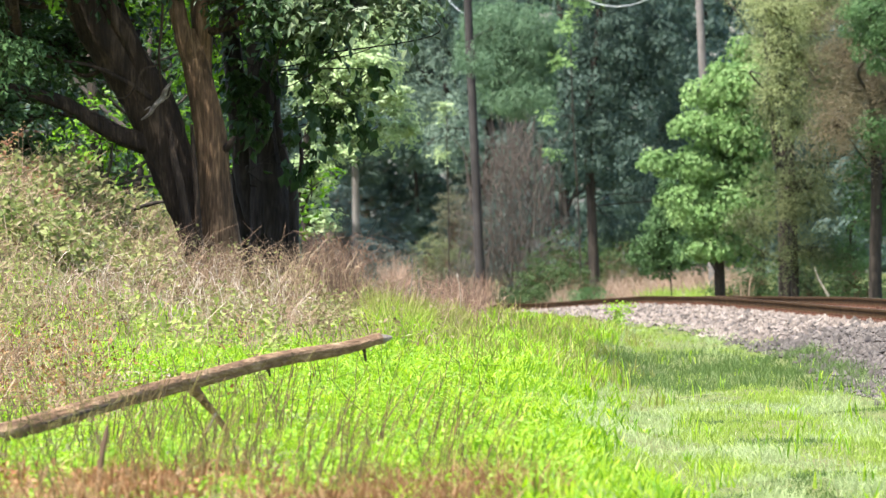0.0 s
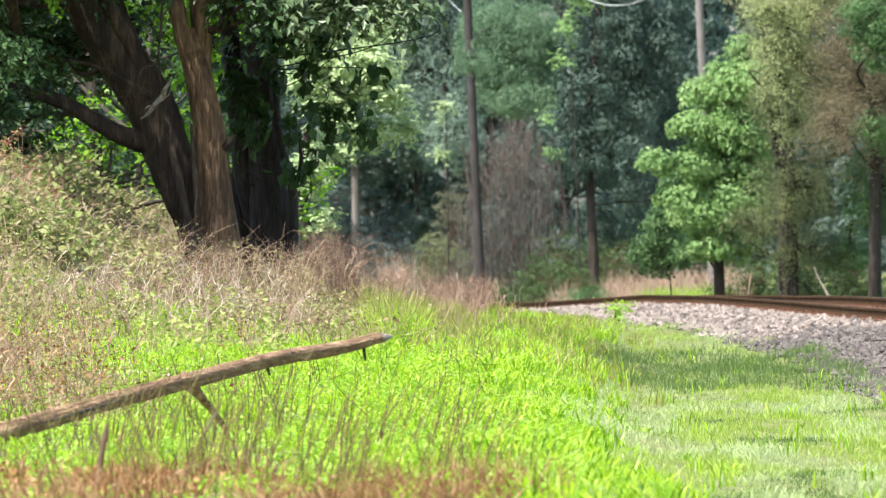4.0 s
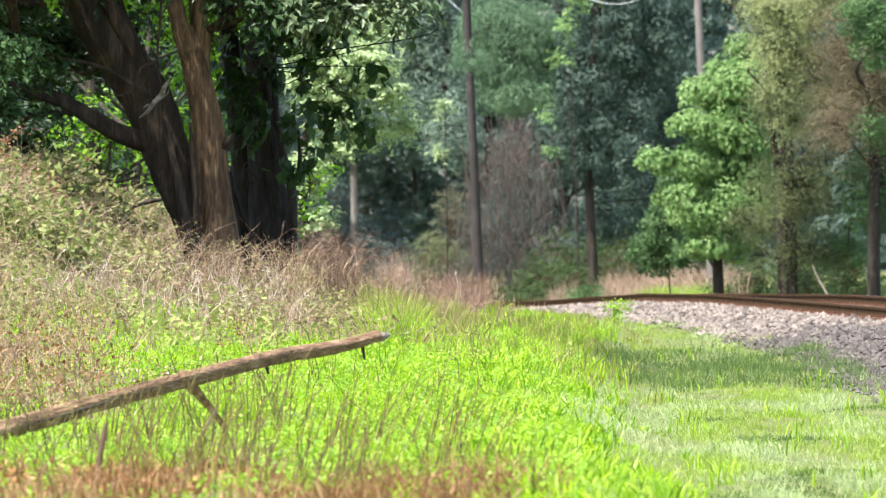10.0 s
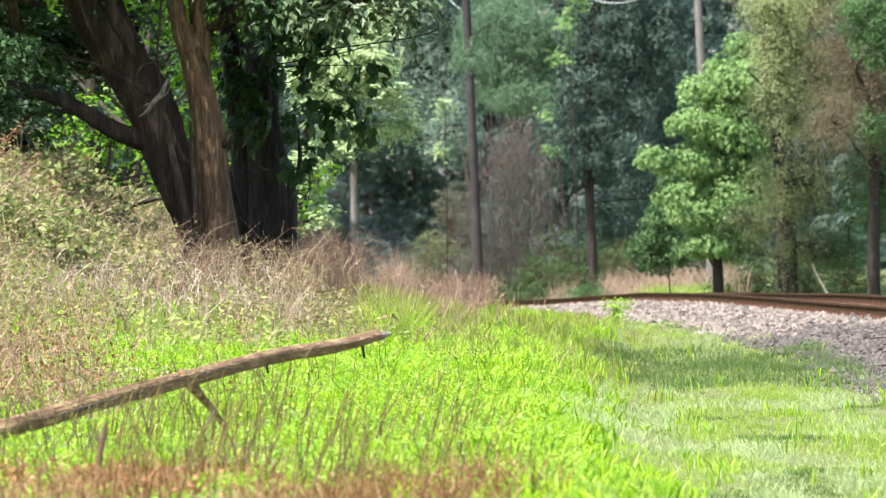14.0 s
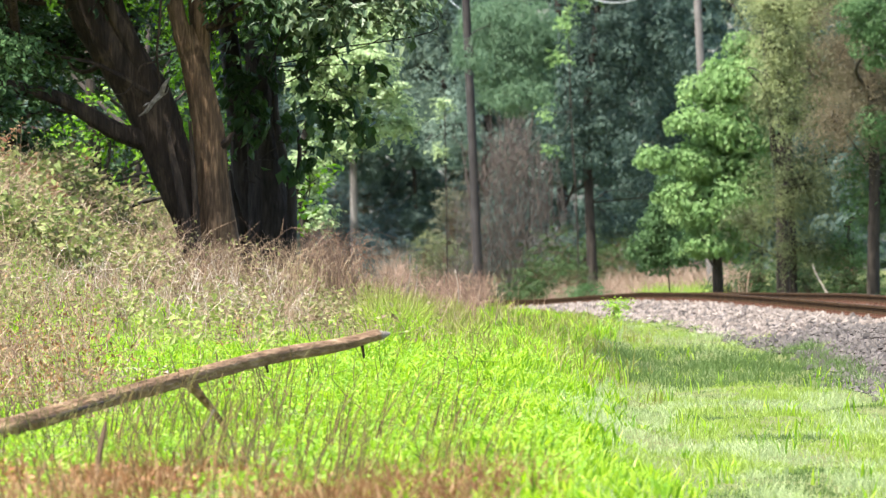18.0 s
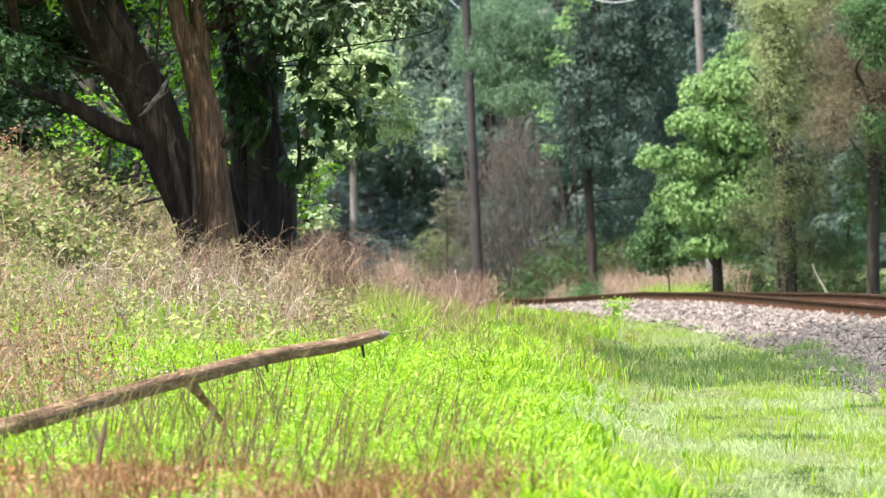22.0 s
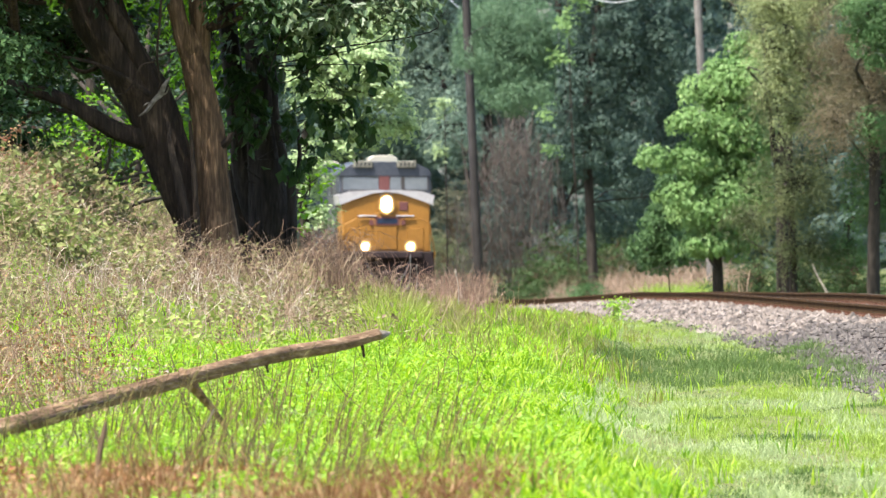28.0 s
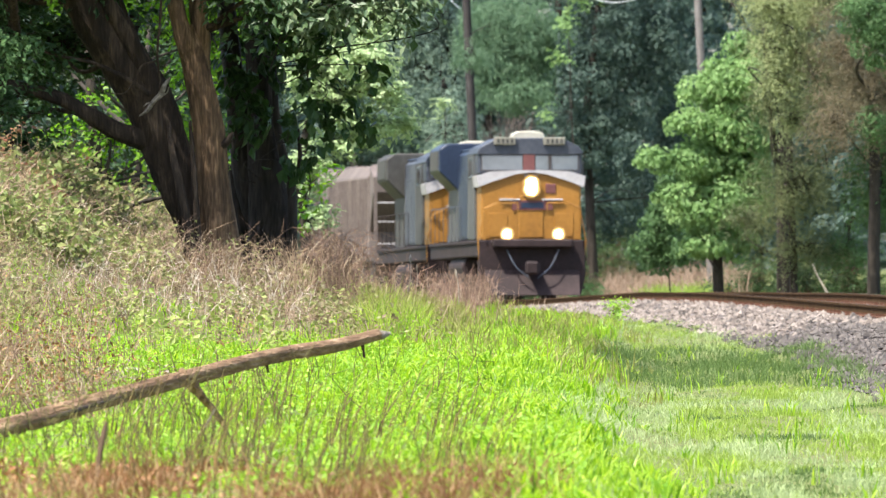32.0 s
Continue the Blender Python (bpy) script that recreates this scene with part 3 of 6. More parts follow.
def brush(name, label, stem_material, x, y, h, r, seed, arch=0.6, leaf_material=None, leaf=0.05, leaf_share=3, category="brush"):
    """Thin bent dead stems, each in three pieces with a side twig or two, and small leaves on some."""
    rng = np.random.default_rng(seed)
    n = len(x)
    h = h * rng.uniform(0.45, 1.2, n)
    p = np.stack([x, y, surface_z(x, y) - 0.03], 1)
    a = rng.uniform(0, 6.28, n)
    d = np.stack([np.cos(a), np.sin(a), np.zeros(n)], 1)
    k = (h * arch * rng.uniform(0.1, 1.3, n))[:, None]
    up = np.zeros((n, 3))
    up[:, 2] = h
    e = np.stack([-d[:, 1], d[:, 0], np.zeros(n)], 1) * (h * rng.normal(0, 0.09, n))[:, None]
    q0 = p + up * 0.24 + d * k * 0.05 - e * 0.6
    q1 = p + up * 0.48 + d * k * 0.2 + e * 0.3
    q2 = p + up * 0.76 + d * k * 0.55 + e
    q3 = p + up * rng.uniform(0.75 - 0.25 * (arch > 0.7), 1.05 - 0.15 * (arch > 0.7), n)[:, None] + d * k * 1.1 - e * 0.4
    rr = r * rng.uniform(0.6, 1.4, n)
    g = Geo()
    g.sticks(p, q0, rr, rr * 0.92)
    g.sticks(q0, q1, rr * 0.92, rr * 0.85)
    g.sticks(q1, q2, rr * 0.85, rr * 0.65)
    g.sticks(q2, q3, rr * 0.65, rr * 0.3)
    for q, s in ((q1, 0.35), (q2, 0.28)):
        t = rng.normal(0, 1, (n, 3))
        t[:, 2] = np.abs(t[:, 2]) * 0.8 - 0.1
        g.sticks(q, q + t * (h * s * 0.6)[:, None], rr * 0.5, rr * 0.25)
    ob = tagged(g.object(name, stem_material), label, category, kind="stuff")
    if leaf_material:
        green = np.flatnonzero(patchy(x, y, 1.1, seed + 3) + rng.normal(0, 0.15, n) > 0.5)
        m = green[rng.integers(0, len(green), n * leaf_share)]
        f = rng.random((n * leaf_share, 1))
        pos = q1[m] * (1 - f) + q3[m] * f + rng.normal(0, 0.09, (n * leaf_share, 3))
        lg = Geo()
        lg.leaves(pos, np.full(len(pos), leaf), rng, 0.8, 0.6, 0.2)
        lg.object("leaves", leaf_material, ob, "small fresh leaves")
    return ob


def canes(name, label, material, x, y, h, r, seed):
    """Bare canes that rise, bow over and hang, each with a few crooked twigs."""
    rng = np.random.default_rng(seed)
    n = len(x)
    h = h * rng.uniform(0.6, 1.15, n)
    a = rng.uniform(0, 6.28, n)
    d = np.stack([np.cos(a), np.sin(a), np.zeros(n)], 1) * (h * rng.uniform(0.35, 0.95, n))[:, None]
    full = rng.uniform(0.7, 1.1, n)
    p = np.stack([x, y, surface_z(x, y) - 0.03], 1)
    rr = r * rng.uniform(0.6, 1.3, n)
    g = Geo()
    last = p
    for k in range(1, 9):
        s = full * k / 8
        q = p + d * (s ** 1.5)[:, None] + rng.normal(0, 0.016, (n, 3))
        q[:, 2] = p[:, 2] + h * (1 - (1 - s / 0.62) ** 2)
        g.sticks(last, q, rr * (1.06 - 0.09 * k), rr * (0.97 - 0.09 * k))
        if k in (3, 5, 6):
            t = q + rng.normal(0, 0.1, (n, 3)) + [0, 0, 0.05]
            g.sticks(q, t, rr * 0.55, rr * 0.4)
            g.sticks(t, t + rng.normal(0, 0.07, (n, 3)), rr * 0.4, rr * 0.2)
        last = q
    return tagged(g.object(name, material), label, "brush", kind="stuff")


# the grass field
R = np.random.default_rng(11)


def clear_of_track(x, y, reach):
    return np.abs(x - track_x(y)) > reach


def ragged(x, y, seed):
    """Bearing from the camera's line, with a wandering edge."""
    return x / y + 0.0022 * (patchy(x, y, 0.7, seed) - 0.5) * 2 - (0.0042 * smooth(152, 116, y) if seed == 4 else 0)


x, y = wedge(R, 20500, 86, 300, -0.036, 0.0165, 0.6)
keep = (R.random(len(x)) < smooth(0.0120, 0.0045, ragged(x, y, 4))) & clear_of_track(x, y, 3.6)
keep &= ~((y < 105) & (R.random(len(x)) < 0.9 * smooth(1.0, -0.2, x) * smooth(106, 102, y)))
keep &= ~((y > 211 + 12 * R.random(len(x))) & (x < -0.9 + 0.9 * R.random(len(x))))
x, y = x[keep], y[keep]
grass("grass", "lush yellow-green grass in full sun", M_GRASS, x, y, (0.11 + 0.15 * patchy(x, y, 1.3, 3)) * (1 - 0.5 * smooth(-0.2, -1.6, x) * smooth(142, 130, y)), 0.025, 0.7, 21)
x, y = wedge(R, 30000, 90, 330, 0.001, 0.038, 0.6)
keep = (R.random(len(x)) < smooth(0.0035, 0.0100, ragged(x, y, 4))) & clear_of_track(x, y, 2.9 + 1.1 * smooth(262, 214, y) + 0.9 * patchy(x, y, 1.5, 9) * R.random(len(x)) ** 0.3)
x, y = x[keep], y[keep]
bleached = patchy(x, y, 0.55, 61) + 0.314 + R.normal(0, 0.16, len(x))
# A shadow band across the hollow is put into darker grass colour.
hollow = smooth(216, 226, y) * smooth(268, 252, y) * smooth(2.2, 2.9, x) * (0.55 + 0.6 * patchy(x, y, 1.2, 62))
shade_band = R.random(len(x)) < hollow
straw = (bleached > 0.85) & ~shade_band
bare = smooth(0.0135, 0.0155, x / y) * smooth(0.0215, 0.0195, x / y) * smooth(127, 119, y)
worn = ((patchy(x, y, 1.0, 63) + R.normal(0, 0.1, len(x)) < 0.16) | (R.random(len(x)) < 0.75 * bare)) & ~shade_band
straw &= ~worn
pale = ~(shade_band | straw | worn)
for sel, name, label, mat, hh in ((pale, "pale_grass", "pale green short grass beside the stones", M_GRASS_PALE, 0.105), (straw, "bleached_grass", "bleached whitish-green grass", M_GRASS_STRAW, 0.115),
                                  (shade_band, "damp_grass", "taller grass in the hollow, coloured dark for a cast shadow", M_GRASS_DARK, 0.2), (worn, "worn_grass", "thin dull grass on worn ground", M_GRASS_DARK, 0.07)):
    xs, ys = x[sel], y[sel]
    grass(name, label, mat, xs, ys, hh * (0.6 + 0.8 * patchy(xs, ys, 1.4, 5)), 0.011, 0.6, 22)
x, y = wedge(R, 400, 92, 260, 0.002, 0.034, 0.6)
keep = clear_of_track(x, y, 4.0) & (patchy(x, y, 2.2, 64) > 0.6)
x, y = x[keep], y[keep]
grass("grass_tufts", "taller green grass tufts standing out of the short grass", M_GRASS, x, y, 0.24, 0.02, 0.4, 66)
x, y = wedge(R, 6500, 190, 430, -0.006, 0.014, 0.6)
keep = (x > -0.6 - (y - 210) * 0.004) & (x - track_x(y) < -2.7 - 0.7 * smooth(320, 350, y)) & (R.random(len(x)) < smooth(0.0125, 0.0070, ragged(x, y, 4)))
x, y = x[keep], y[keep]
low = 1 - 0.6 * smooth(296, 326, y)
rank = R.random(len(x)) < 0.25 + 0.6 * patchy(x, y, 1.4, 68)
grass("verge_grass", "bright green grass at the foot of the stone bed", M_GRASS, x[~rank], y[~rank], (low * (0.16 + 0.2 * patchy(x, y, 0.9, 6)))[~rank], 0.024, 0.5, 23)
grass("verge_rank_grass", "dull yellowing grass at the foot of the stone bed", M_GRASS_STALE, x[rank], y[rank], (low * (0.18 + 0.24 * patchy(x, y, 0.9, 6)))[rank], 0.018, 0.4, 23)
# broad-leaved weeds low in the grass
x, y = wedge(R, 26000, 95, 235, -0.036, 0.009, 0.7)
keep = (R.random(len(x)) < smooth(0.009, 0.003, ragged(x, y, 4)) * (0.3 + patchy(x, y, 1.6, 71))) & ~((y > 210) & (x < -0.7))
x, y = x[keep], y[keep]
g = Geo()
g.leaves(np.stack([x, y, land_z(x, y) + R.uniform(0.05, 0.2, len(x)) * (1 - 0.55 * smooth(-0.2, -1.6, x) * smooth(142, 130, y))], 1), np.full(len(x), 0.052), R, 1.2, 0.7, 0.1)
tagged(g.object("broadleaf_weeds", M_CLOVER), "small glossy broad-leaved weeds among the grass", "weeds", kind="stuff")
# dry stems of last year
x, y = wedge(R, 3000, 84, 120, -0.036, 0.008, 1.0)
keep = R.random(len(x)) < smooth(1.5, -0.4, x) * (0.12 + 1.1 * smooth(0.3, 0.7, patchy(x, y, 1.2, 8))) * smooth(112, 100, y) * (1 - 0.5 * smooth(-0.014, -0.020, x / y))
x, y = x[keep], y[keep]
grass("dry_grass", "rust-brown dry grass in front of the green", M_DRY, x, y, 0.30, 0.012, 0.6, 24)
x, y = wedge(R, 820, 92, 165, -0.036, 0.003, 1.0)
keep = R.random(len(x)) < (0.25 + 0.75 * smooth(1.0, -3.0, x)) * smooth(0.3, 0.62, patchy(x, y, 1.5, 19))
x, y = x[keep], y[keep]
brush("weed_stalks", "thin brown standing weed stalks among the grass", M_WEED, x, y, 0.68, 0.0048, 25, 0.4, category="weeds")
x, y = wedge(R, 3200, 132, 214, -0.036, -0.010, 1.0)
keep = R.random(len(x)) < smooth(-0.019, -0.025, ragged(x, y, 17)) * (0.35 + patchy(x, y, 1.1, 18)) + 0.03
x, y = x[keep], y[keep]
brush("weed_clumps", "dead red-brown weeds with withered leaves along the foot of the bank", M_STEM, x, y, 0.5, 0.006, 45, 0.5, M_DRY, 0.06, 2, category="weeds")
x, y = wedge(R, 620, 93, 128, -0.0215, 0.0060, 1.0)
keep = R.random(len(x)) < smooth(0.25, 0.6, patchy(x, y, 1.3, 52)) * (1 - 0.75 * smooth(0.0, 0.002, x / y))
x, y = x[keep], y[keep]
n = len(x)
p = np.stack([x, y, surface_z(x, y) - 0.02], 1)
h = R.uniform(0.28, 0.72, n)
lean = R.normal(0.26, 0.16, n) * h
q = p + np.stack([lean * 0.32, R.normal(0, 0.04, n), h * 0.5], 1)
e = p + np.stack([lean, R.normal(0, 0.06, n), h], 1)
g = Geo()
rr = R.uniform(0.0034, 0.0062, n)
g.sticks(p, q, rr, rr * 0.85)
g.sticks(q, e, rr * 0.85, rr * 0.4)
side = R.random(n) < 0.5
g.sticks(q[side], q[side] + (e - q)[side] * 0.5 + R.normal(0, 0.05, (n, 3))[side], rr[side] * 0.6, rr[side] * 0.3)
tagged(g.object("dead_stalks", M_STALK), "long thin dark dead stalks leaning in the grass", "weeds", kind="stuff")
x, y = wedge(R, 5200, 97, 107, -0.036, 0.0065, 1.0)
keep = R.random(len(x)) < smooth(0.0065, -0.004, x / y) * (0.2 + 0.8 * smooth(107, 102, y)) * (0.15 + smooth(0.25, 0.7, patchy(x, y, 1.2, 8)))
x, y = x[keep], y[keep]
g = Geo()
g.leaves(np.stack([x, y, land_z(x, y) + R.uniform(0.0, 0.13, len(x))], 1), np.full(len(x), 0.06), R, 0.9, 0.6, 0.2)
tagged(g.object("dead_leaves", M_DEAD_LEAF), "curled red-brown dead leaves and stems on the ground", "leaf litter", kind="stuff")
# the brown brush on the bank
x, y = wedge(R, 7800, 190, 300, -0.036, 0.006, 0.7)
keep = (R.random(len(x)) < smooth(0.0012, -0.0045, ragged(x, y, 14))) & (R.random(len(x)) < smooth(202, 219, y + 1500 * np.maximum(-0.019 - x / y, 0)))
x, y = x[keep], y[keep]
foot = smooth(-4.3, -3.8, x) * smooth(-1.6, -2.4, x) * smooth(246, 236, y)
tall = (1 - 0.12 * foot) * (0.45 + 0.55 * smooth(0.2, -2.4, x)) * (1 - 0.3 * smooth(-4.2, -3.7, x) * smooth(-0.9, -1.8, x)) * (1 + 0.3 * smooth(-3.9, -4.4, x) * smooth(-6.0, -5.2, x) * smooth(226, 234, y))
brush("dead_brush", "tangled pinkish-brown dead weeds and brambles on the bank", M_STEM, x, y, (0.38 + 0.42 * patchy(x, y, 0.9, 12)) * tall, 0.0056, 26, 0.5,
      M_BRUSH_LEAF, 0.085, 5)
x, y = wedge(R, 3600, 200, 290, -0.036, 0.005, 0.7)
keep = R.random(len(x)) < smooth(0.0012, -0.0045, ragged(x, y, 14)) * smooth(200, 218, y) * (0.3 + patchy(x, y, 1.0, 81))
x, y = x[keep], y[keep]
grass("bank_grass", "fine pinkish-tan dead grass through the brush", M_PINK_DRY, x, y, 0.36, 0.008, 0.55, 82, tuft=7, spread=0.10)
x, y = wedge(R, 2900, 221, 262, -0.037, -0.0172, 0.7)
keep = x < -0.0172 * y - R.random(len(x)) * 1.3
x, y = x[keep], y[keep]
brush("bramble_thicket", "dense pale green brambles with dead canes", M_STEM, x, y, 0.50 + 0.68 * smooth(-4.8, -6.7, x), 0.0065, 27, 0.65, M_BRAMBLE, 0.13, 12)
x, y = wedge(R, 100, 232, 248, -0.0335, -0.0242, 1.0)
brush("red_sumac", "shrub shoots with reddish young leaves", M_STEM, x, y, 1.12 + 0.3 * smooth(-5.6, -7.2, x), 0.006, 28, 0.4, M_RED_LEAF, 0.08, 26)
x, y = wedge(R, 1000, 222, 330, -0.005, 0.007, 0.7)
keep = R.random(len(x)) < smooth(0.0055, 0.0, ragged(x, y, 15)) * (1 - 0.65 * smooth(268, 256, y) * smooth(-0.0052, -0.0042, x / y)) * (1 - 0.6 * smooth(-0.0052, -0.0044, x / y) * smooth(-0.0002, -0.0012, x / y))
x, y = x[keep], y[keep]
brush("tall_dry_grass", "tall reddish-tan dry grass at the end of the bank", M_RUST_PALE, x, y, (0.42 + 0.4 * patchy(x, y, 1.6, 90)) * (1 + 0.3 * smooth(-0.0035, -0.001, x / y)), 0.0055, 29, 0.2, category="grass")
x, y = wedge(R, 170, 236, 256, -0.0084, -0.0056, 1.0)
canes("bramble_canes", "arching bare reddish bramble canes drooping over", M_RUST, x, y, 1.08, 0.0060, 30)
x, y = wedge(R, 34, 234, 240, -0.0082, -0.0054, 1.0)
canes("pale_canes", "pale sunlit dead canes bowing over the bramble mound", M_STEM, x, y, 1.0, 0.0058, 36)
x, y = wedge(np.random.default_rng(37), 120, 208, 234, -0.0275, -0.0085, 1.0)
canes("bleached_canes", "bleached dead canes looping over the brush on the bank", M_CANE, x, y, 0.62, 0.0052, 38)
x, y = wedge(R, 70, 236, 256, -0.0056, -0.0018, 1.0)
canes("dead_canes", "thin bare crooked canes among the dry grass", M_RUST_PALE, x, y, 0.78, 0.0055, 34)
x, y = wedge(R, 620, 229, 238, -0.0190, -0.0085, 1.0)
brush("root_suckers", "bare twiggy suckers round the foot of the trunks", M_STEM, x, y, 0.92, 0.0045, 46, 0.5, M_BRUSH_LEAF, 0.06, 1)
x, y = wedge(R, 100, 231, 237, -0.0168, -0.0092, 1.0)
brush("tall_suckers", "tall pale bare suckers in front of the trunks", M_STEM, x[:55], y[:55], 1.05, 0.0038, 50, 0.6)
x, y = wedge(R, 640, 292, 326, -0.0008, 0.0031, 1.0)
keep = R.random(len(x)) < smooth(0.0, 0.5, patchy(x, y, 2.0, 91))
x, y = x[keep], y[keep]
brush("rusty_grass", "clump of tall rust-brown dry grass at the end of the bank", M_RUST, x, y, 0.85, 0.0065, 47, 0.2, category="grass")
x, y = wedge(R, 2600, 222, 300, -0.0050, 0.0012, 0.7)
grass("rank_grass", "rank yellow-green grass among the dry stems", M_GRASS_STALE, x, y, 0.40, 0.016, 0.4, 48)
x, y = wedge(np.random.default_rng(77), 1300, 212, 240, -0.0056, -0.0004, 1.0)
mound = smooth(-0.0058, -0.0044, x / y) * smooth(-0.0002, -0.0016, x / y)
grass("grass_mound", "bright green grass growing up through the dry brush", M_GRASS, x[:650], y[:650], (0.22 + (0.18 + 0.24 * patchy(x, y, 1.0, 78)) * mound)[:650], 0.014, 0.5, 79)
grass("rank_grass", "rank yellow-green grass growing up through the dry brush", M_GRASS_STALE, x[650:], y[650:], (0.25 + (0.24 + 0.26 * patchy(x, y, 1.0, 78)) * mound)[650:], 0.014, 0.45, 80)
x, y = wedge(R, 130, 196, 216, -0.0245, -0.0105, 1.0)
brush("leafy_weeds", "fresh yellow-green leafy weeds along the foot of the bank", M_STEM, x, y, 0.46, 0.005, 49, 0.4, M_WEED_LEAF, 0.11, 5, category="weeds")
x, y = wedge(np.random.default_rng(83), 420, 535, 547, -0.0028, 0.0014, 1.0)
brush("slope_brush", "dull brown dry brush on the slope behind the track", M_VINE, x, y, 0.8 + 1.3 * smooth(-1.3, 0.5, x), 0.011, 84, 0.3, M_LEAF_DULL, 0.10, 8)
# beyond the track
x, y = wedge(R, 2000, 440, 560, 0.0105, 0.0194, 1.0)
keep = (x - track_x(y) > 4.0) & ((y > 480) | (x / y > 0.0188))
x, y = x[keep], y[keep]
grass("tan_meadow_grass", "tall tan grass beyond the track", M_PINK_DRY, x, y, 1.1, 0.03, 0.4, 31)
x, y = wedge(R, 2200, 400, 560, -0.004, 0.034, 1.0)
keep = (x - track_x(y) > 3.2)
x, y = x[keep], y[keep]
grass("shade_grass", "low grass under the wood, coloured dark green for shade", M_GRASS_DEEP, x, y, 0.5, 0.03, 0.5, 32)
x, y = wedge(R, 1000, 452, 478, 0.0128, 0.0182, 1.0)
keep = x - track_x(y) > 3.4
x, y = x[keep], y[keep]
grass("sunlit_meadow_grass", "bright green sunlit grass in the clearing beyond the track", M_GRASS_PALE, x, y, 0.75, 0.035, 0.4, 33)

for cx, cy, tall in ((-1.25, 546.0, 1.9), (-0.75, 549.0, 1.6), (-1.8, 556.0, 1.9), (3.60, 484.0, 0.95), (5.10, 487.0, 1.15), (5.6, 492.0, 1.0)):
    x, y = R.normal(cx, 0.22, 70), R.normal(cy, 1.2, 70)
    grass("tan_grass_clump", "clump of tall pinkish-tan dry grass at the wood's edge", M_PINK_DRY, x, y, tall, 0.02, 0.35, int(100 + cx * 10))

# ---- the fallen limb in the grass ----
LO = np.array((-3.26, 125.0, 0.38))
LOG = tagged(empty("fallen_branch", LO), "long weathered grey-brown fallen limb propped in the grass", "branch")
g = Geo()
g.tube(np.array([(-3.78, 124.0, 0.22), (-3.26, 125.0, 0.36), (-2.70, 126.0, 0.52), (-2.08, 127.1, 0.68), (-1.41, 128.3, 0.85), (-0.86, 129.3, 0.94), (-0.54, 129.8, 1.02)]) - LO,
       [0.094, 0.082, 0.074, 0.068, 0.060, 0.053, 0.046], 26, 0.17, 5, 9)
g.object("log", M_DEADWOOD, LOG, smooth=True)
g = Geo()
g.tube(np.array([(-0.57, 129.8, 1.01), (-0.50, 129.9, 1.02), (-0.44, 130.0, 1.03)]) - LO, [0.042, 0.034, 0.012], 9, 0.3, 8)
g.object("broken_end", M_STUB, LOG, "pale splintered end", smooth=True)
g = Geo()
g.tube(np.array([(-2.05, 127.2, 0.64), (-1.96, 127.3, 0.53), (-1.87, 127.5, 0.42), (-1.79, 127.6, 0.30), (-1.73, 127.7, 0.18)]) - LO, [0.06, 0.038, 0.03, 0.023, 0.015], 9, 0.22, 9)
g.object("twig", M_DEADWOOD, LOG, "short side branch hanging down", smooth=True)
g = Geo()
g.tube(np.array([(-1.86, 127.45, 0.42), (-1.90, 127.4, 0.34), (-1.95, 127.4, 0.25)]) - LO, [0.016, 0.012, 0.006], 7, 0.15, 11)
g.object("twig", M_DEADWOOD_PALE, LOG, "pale broken side shoot", smooth=True)
for a, b in (((-0.67, 129.6, 0.96), (-0.65, 129.7, 0.83)), ((-1.45, 128.2, 0.80), (-1.43, 128.3, 0.72))):
    g = Geo()
    g.tube(np.array([a, (np.array(a) + np.array(b)) / 2, b]) - LO, [0.017, 0.014, 0.009], 7, 0.1, 3)
    g.object("twig", M_CRACK, LOG, "dark broken twig stub", smooth=True)
for a, b in (((-2.13, 127.0, 0.76), (-2.10, 127.0, 0.70)), ((-1.39, 128.3, 0.87), (-1.34, 128.4, 0.83))):
    g = Geo()
    g.tube(np.array([a, b, np.array(b) + [0.005, 0, -0.03]]) - LO, [0.022, 0.042, 0.02], 8, 0.2, 4)
    g.object("knot", M_DEADWOOD, LOG, smooth=True)
g = Geo()
g.tube(np.array([(-3.20, 124.3, 0.37), (-3.03, 124.5, 0.41), (-2.86, 125.0, 0.46), (-2.58, 125.6, 0.54)]) - LO + np.array([0, -0.062, 0]), [0.006, 0.02, 0.018, 0.006], 6, 0.2, 6)
g.object("split", M_CRACK, LOG, "dark lengthwise crack")
# loose dry leaves and a pale seed stalk
rng = np.random.default_rng(31)
lx, ly = rng.normal(-3.3, 0.42, 420), rng.normal(165, 5, 420)
g = Geo()
g.leaves(np.stack([lx, ly, land_z(lx, ly) + rng.uniform(0.02, 0.14, 420)], 1), np.full(420, 0.08), rng, 1.5, 0.7, 0.0)
tagged(g.object("leaf_litter", M_DEADWOOD_PALE), "pale dry fallen leaves in the grass", "leaf litter", kind="stuff")
for k, (foot, tip) in enumerate((((-0.55, 244.0, 1.16), (-0.50, 244.0, 1.76)), ((-0.43, 246.0, 1.16), (-0.41, 246.0, 1.60)), ((0.25, 248.0, 0.97), (0.20, 248.0, 1.53)))):
    f, t = np.array(foot), np.array(tip)
    SEED = tagged(empty("seed_stalk", foot), "pale dry seed stalk standing above the grass", "stalk", "seed stalks")
    g = Geo()
    g.tube(np.array([(0, 0, 0), (t - f) * 0.5 + [0.02, 0, 0], t - f]), [0.007, 0.006, 0.005], 6, 0.0, k)
    g.object("stem", M_DEADWOOD_PALE, SEED)
    g = Geo()
    g.tube(np.array([(t - f) * 0.78, (t - f) * 0.9, t - f]), [0.006, 0.02, 0.006], 7, 0.25, k)
    g.object("seed_head", M_DEADWOOD_PALE, SEED)
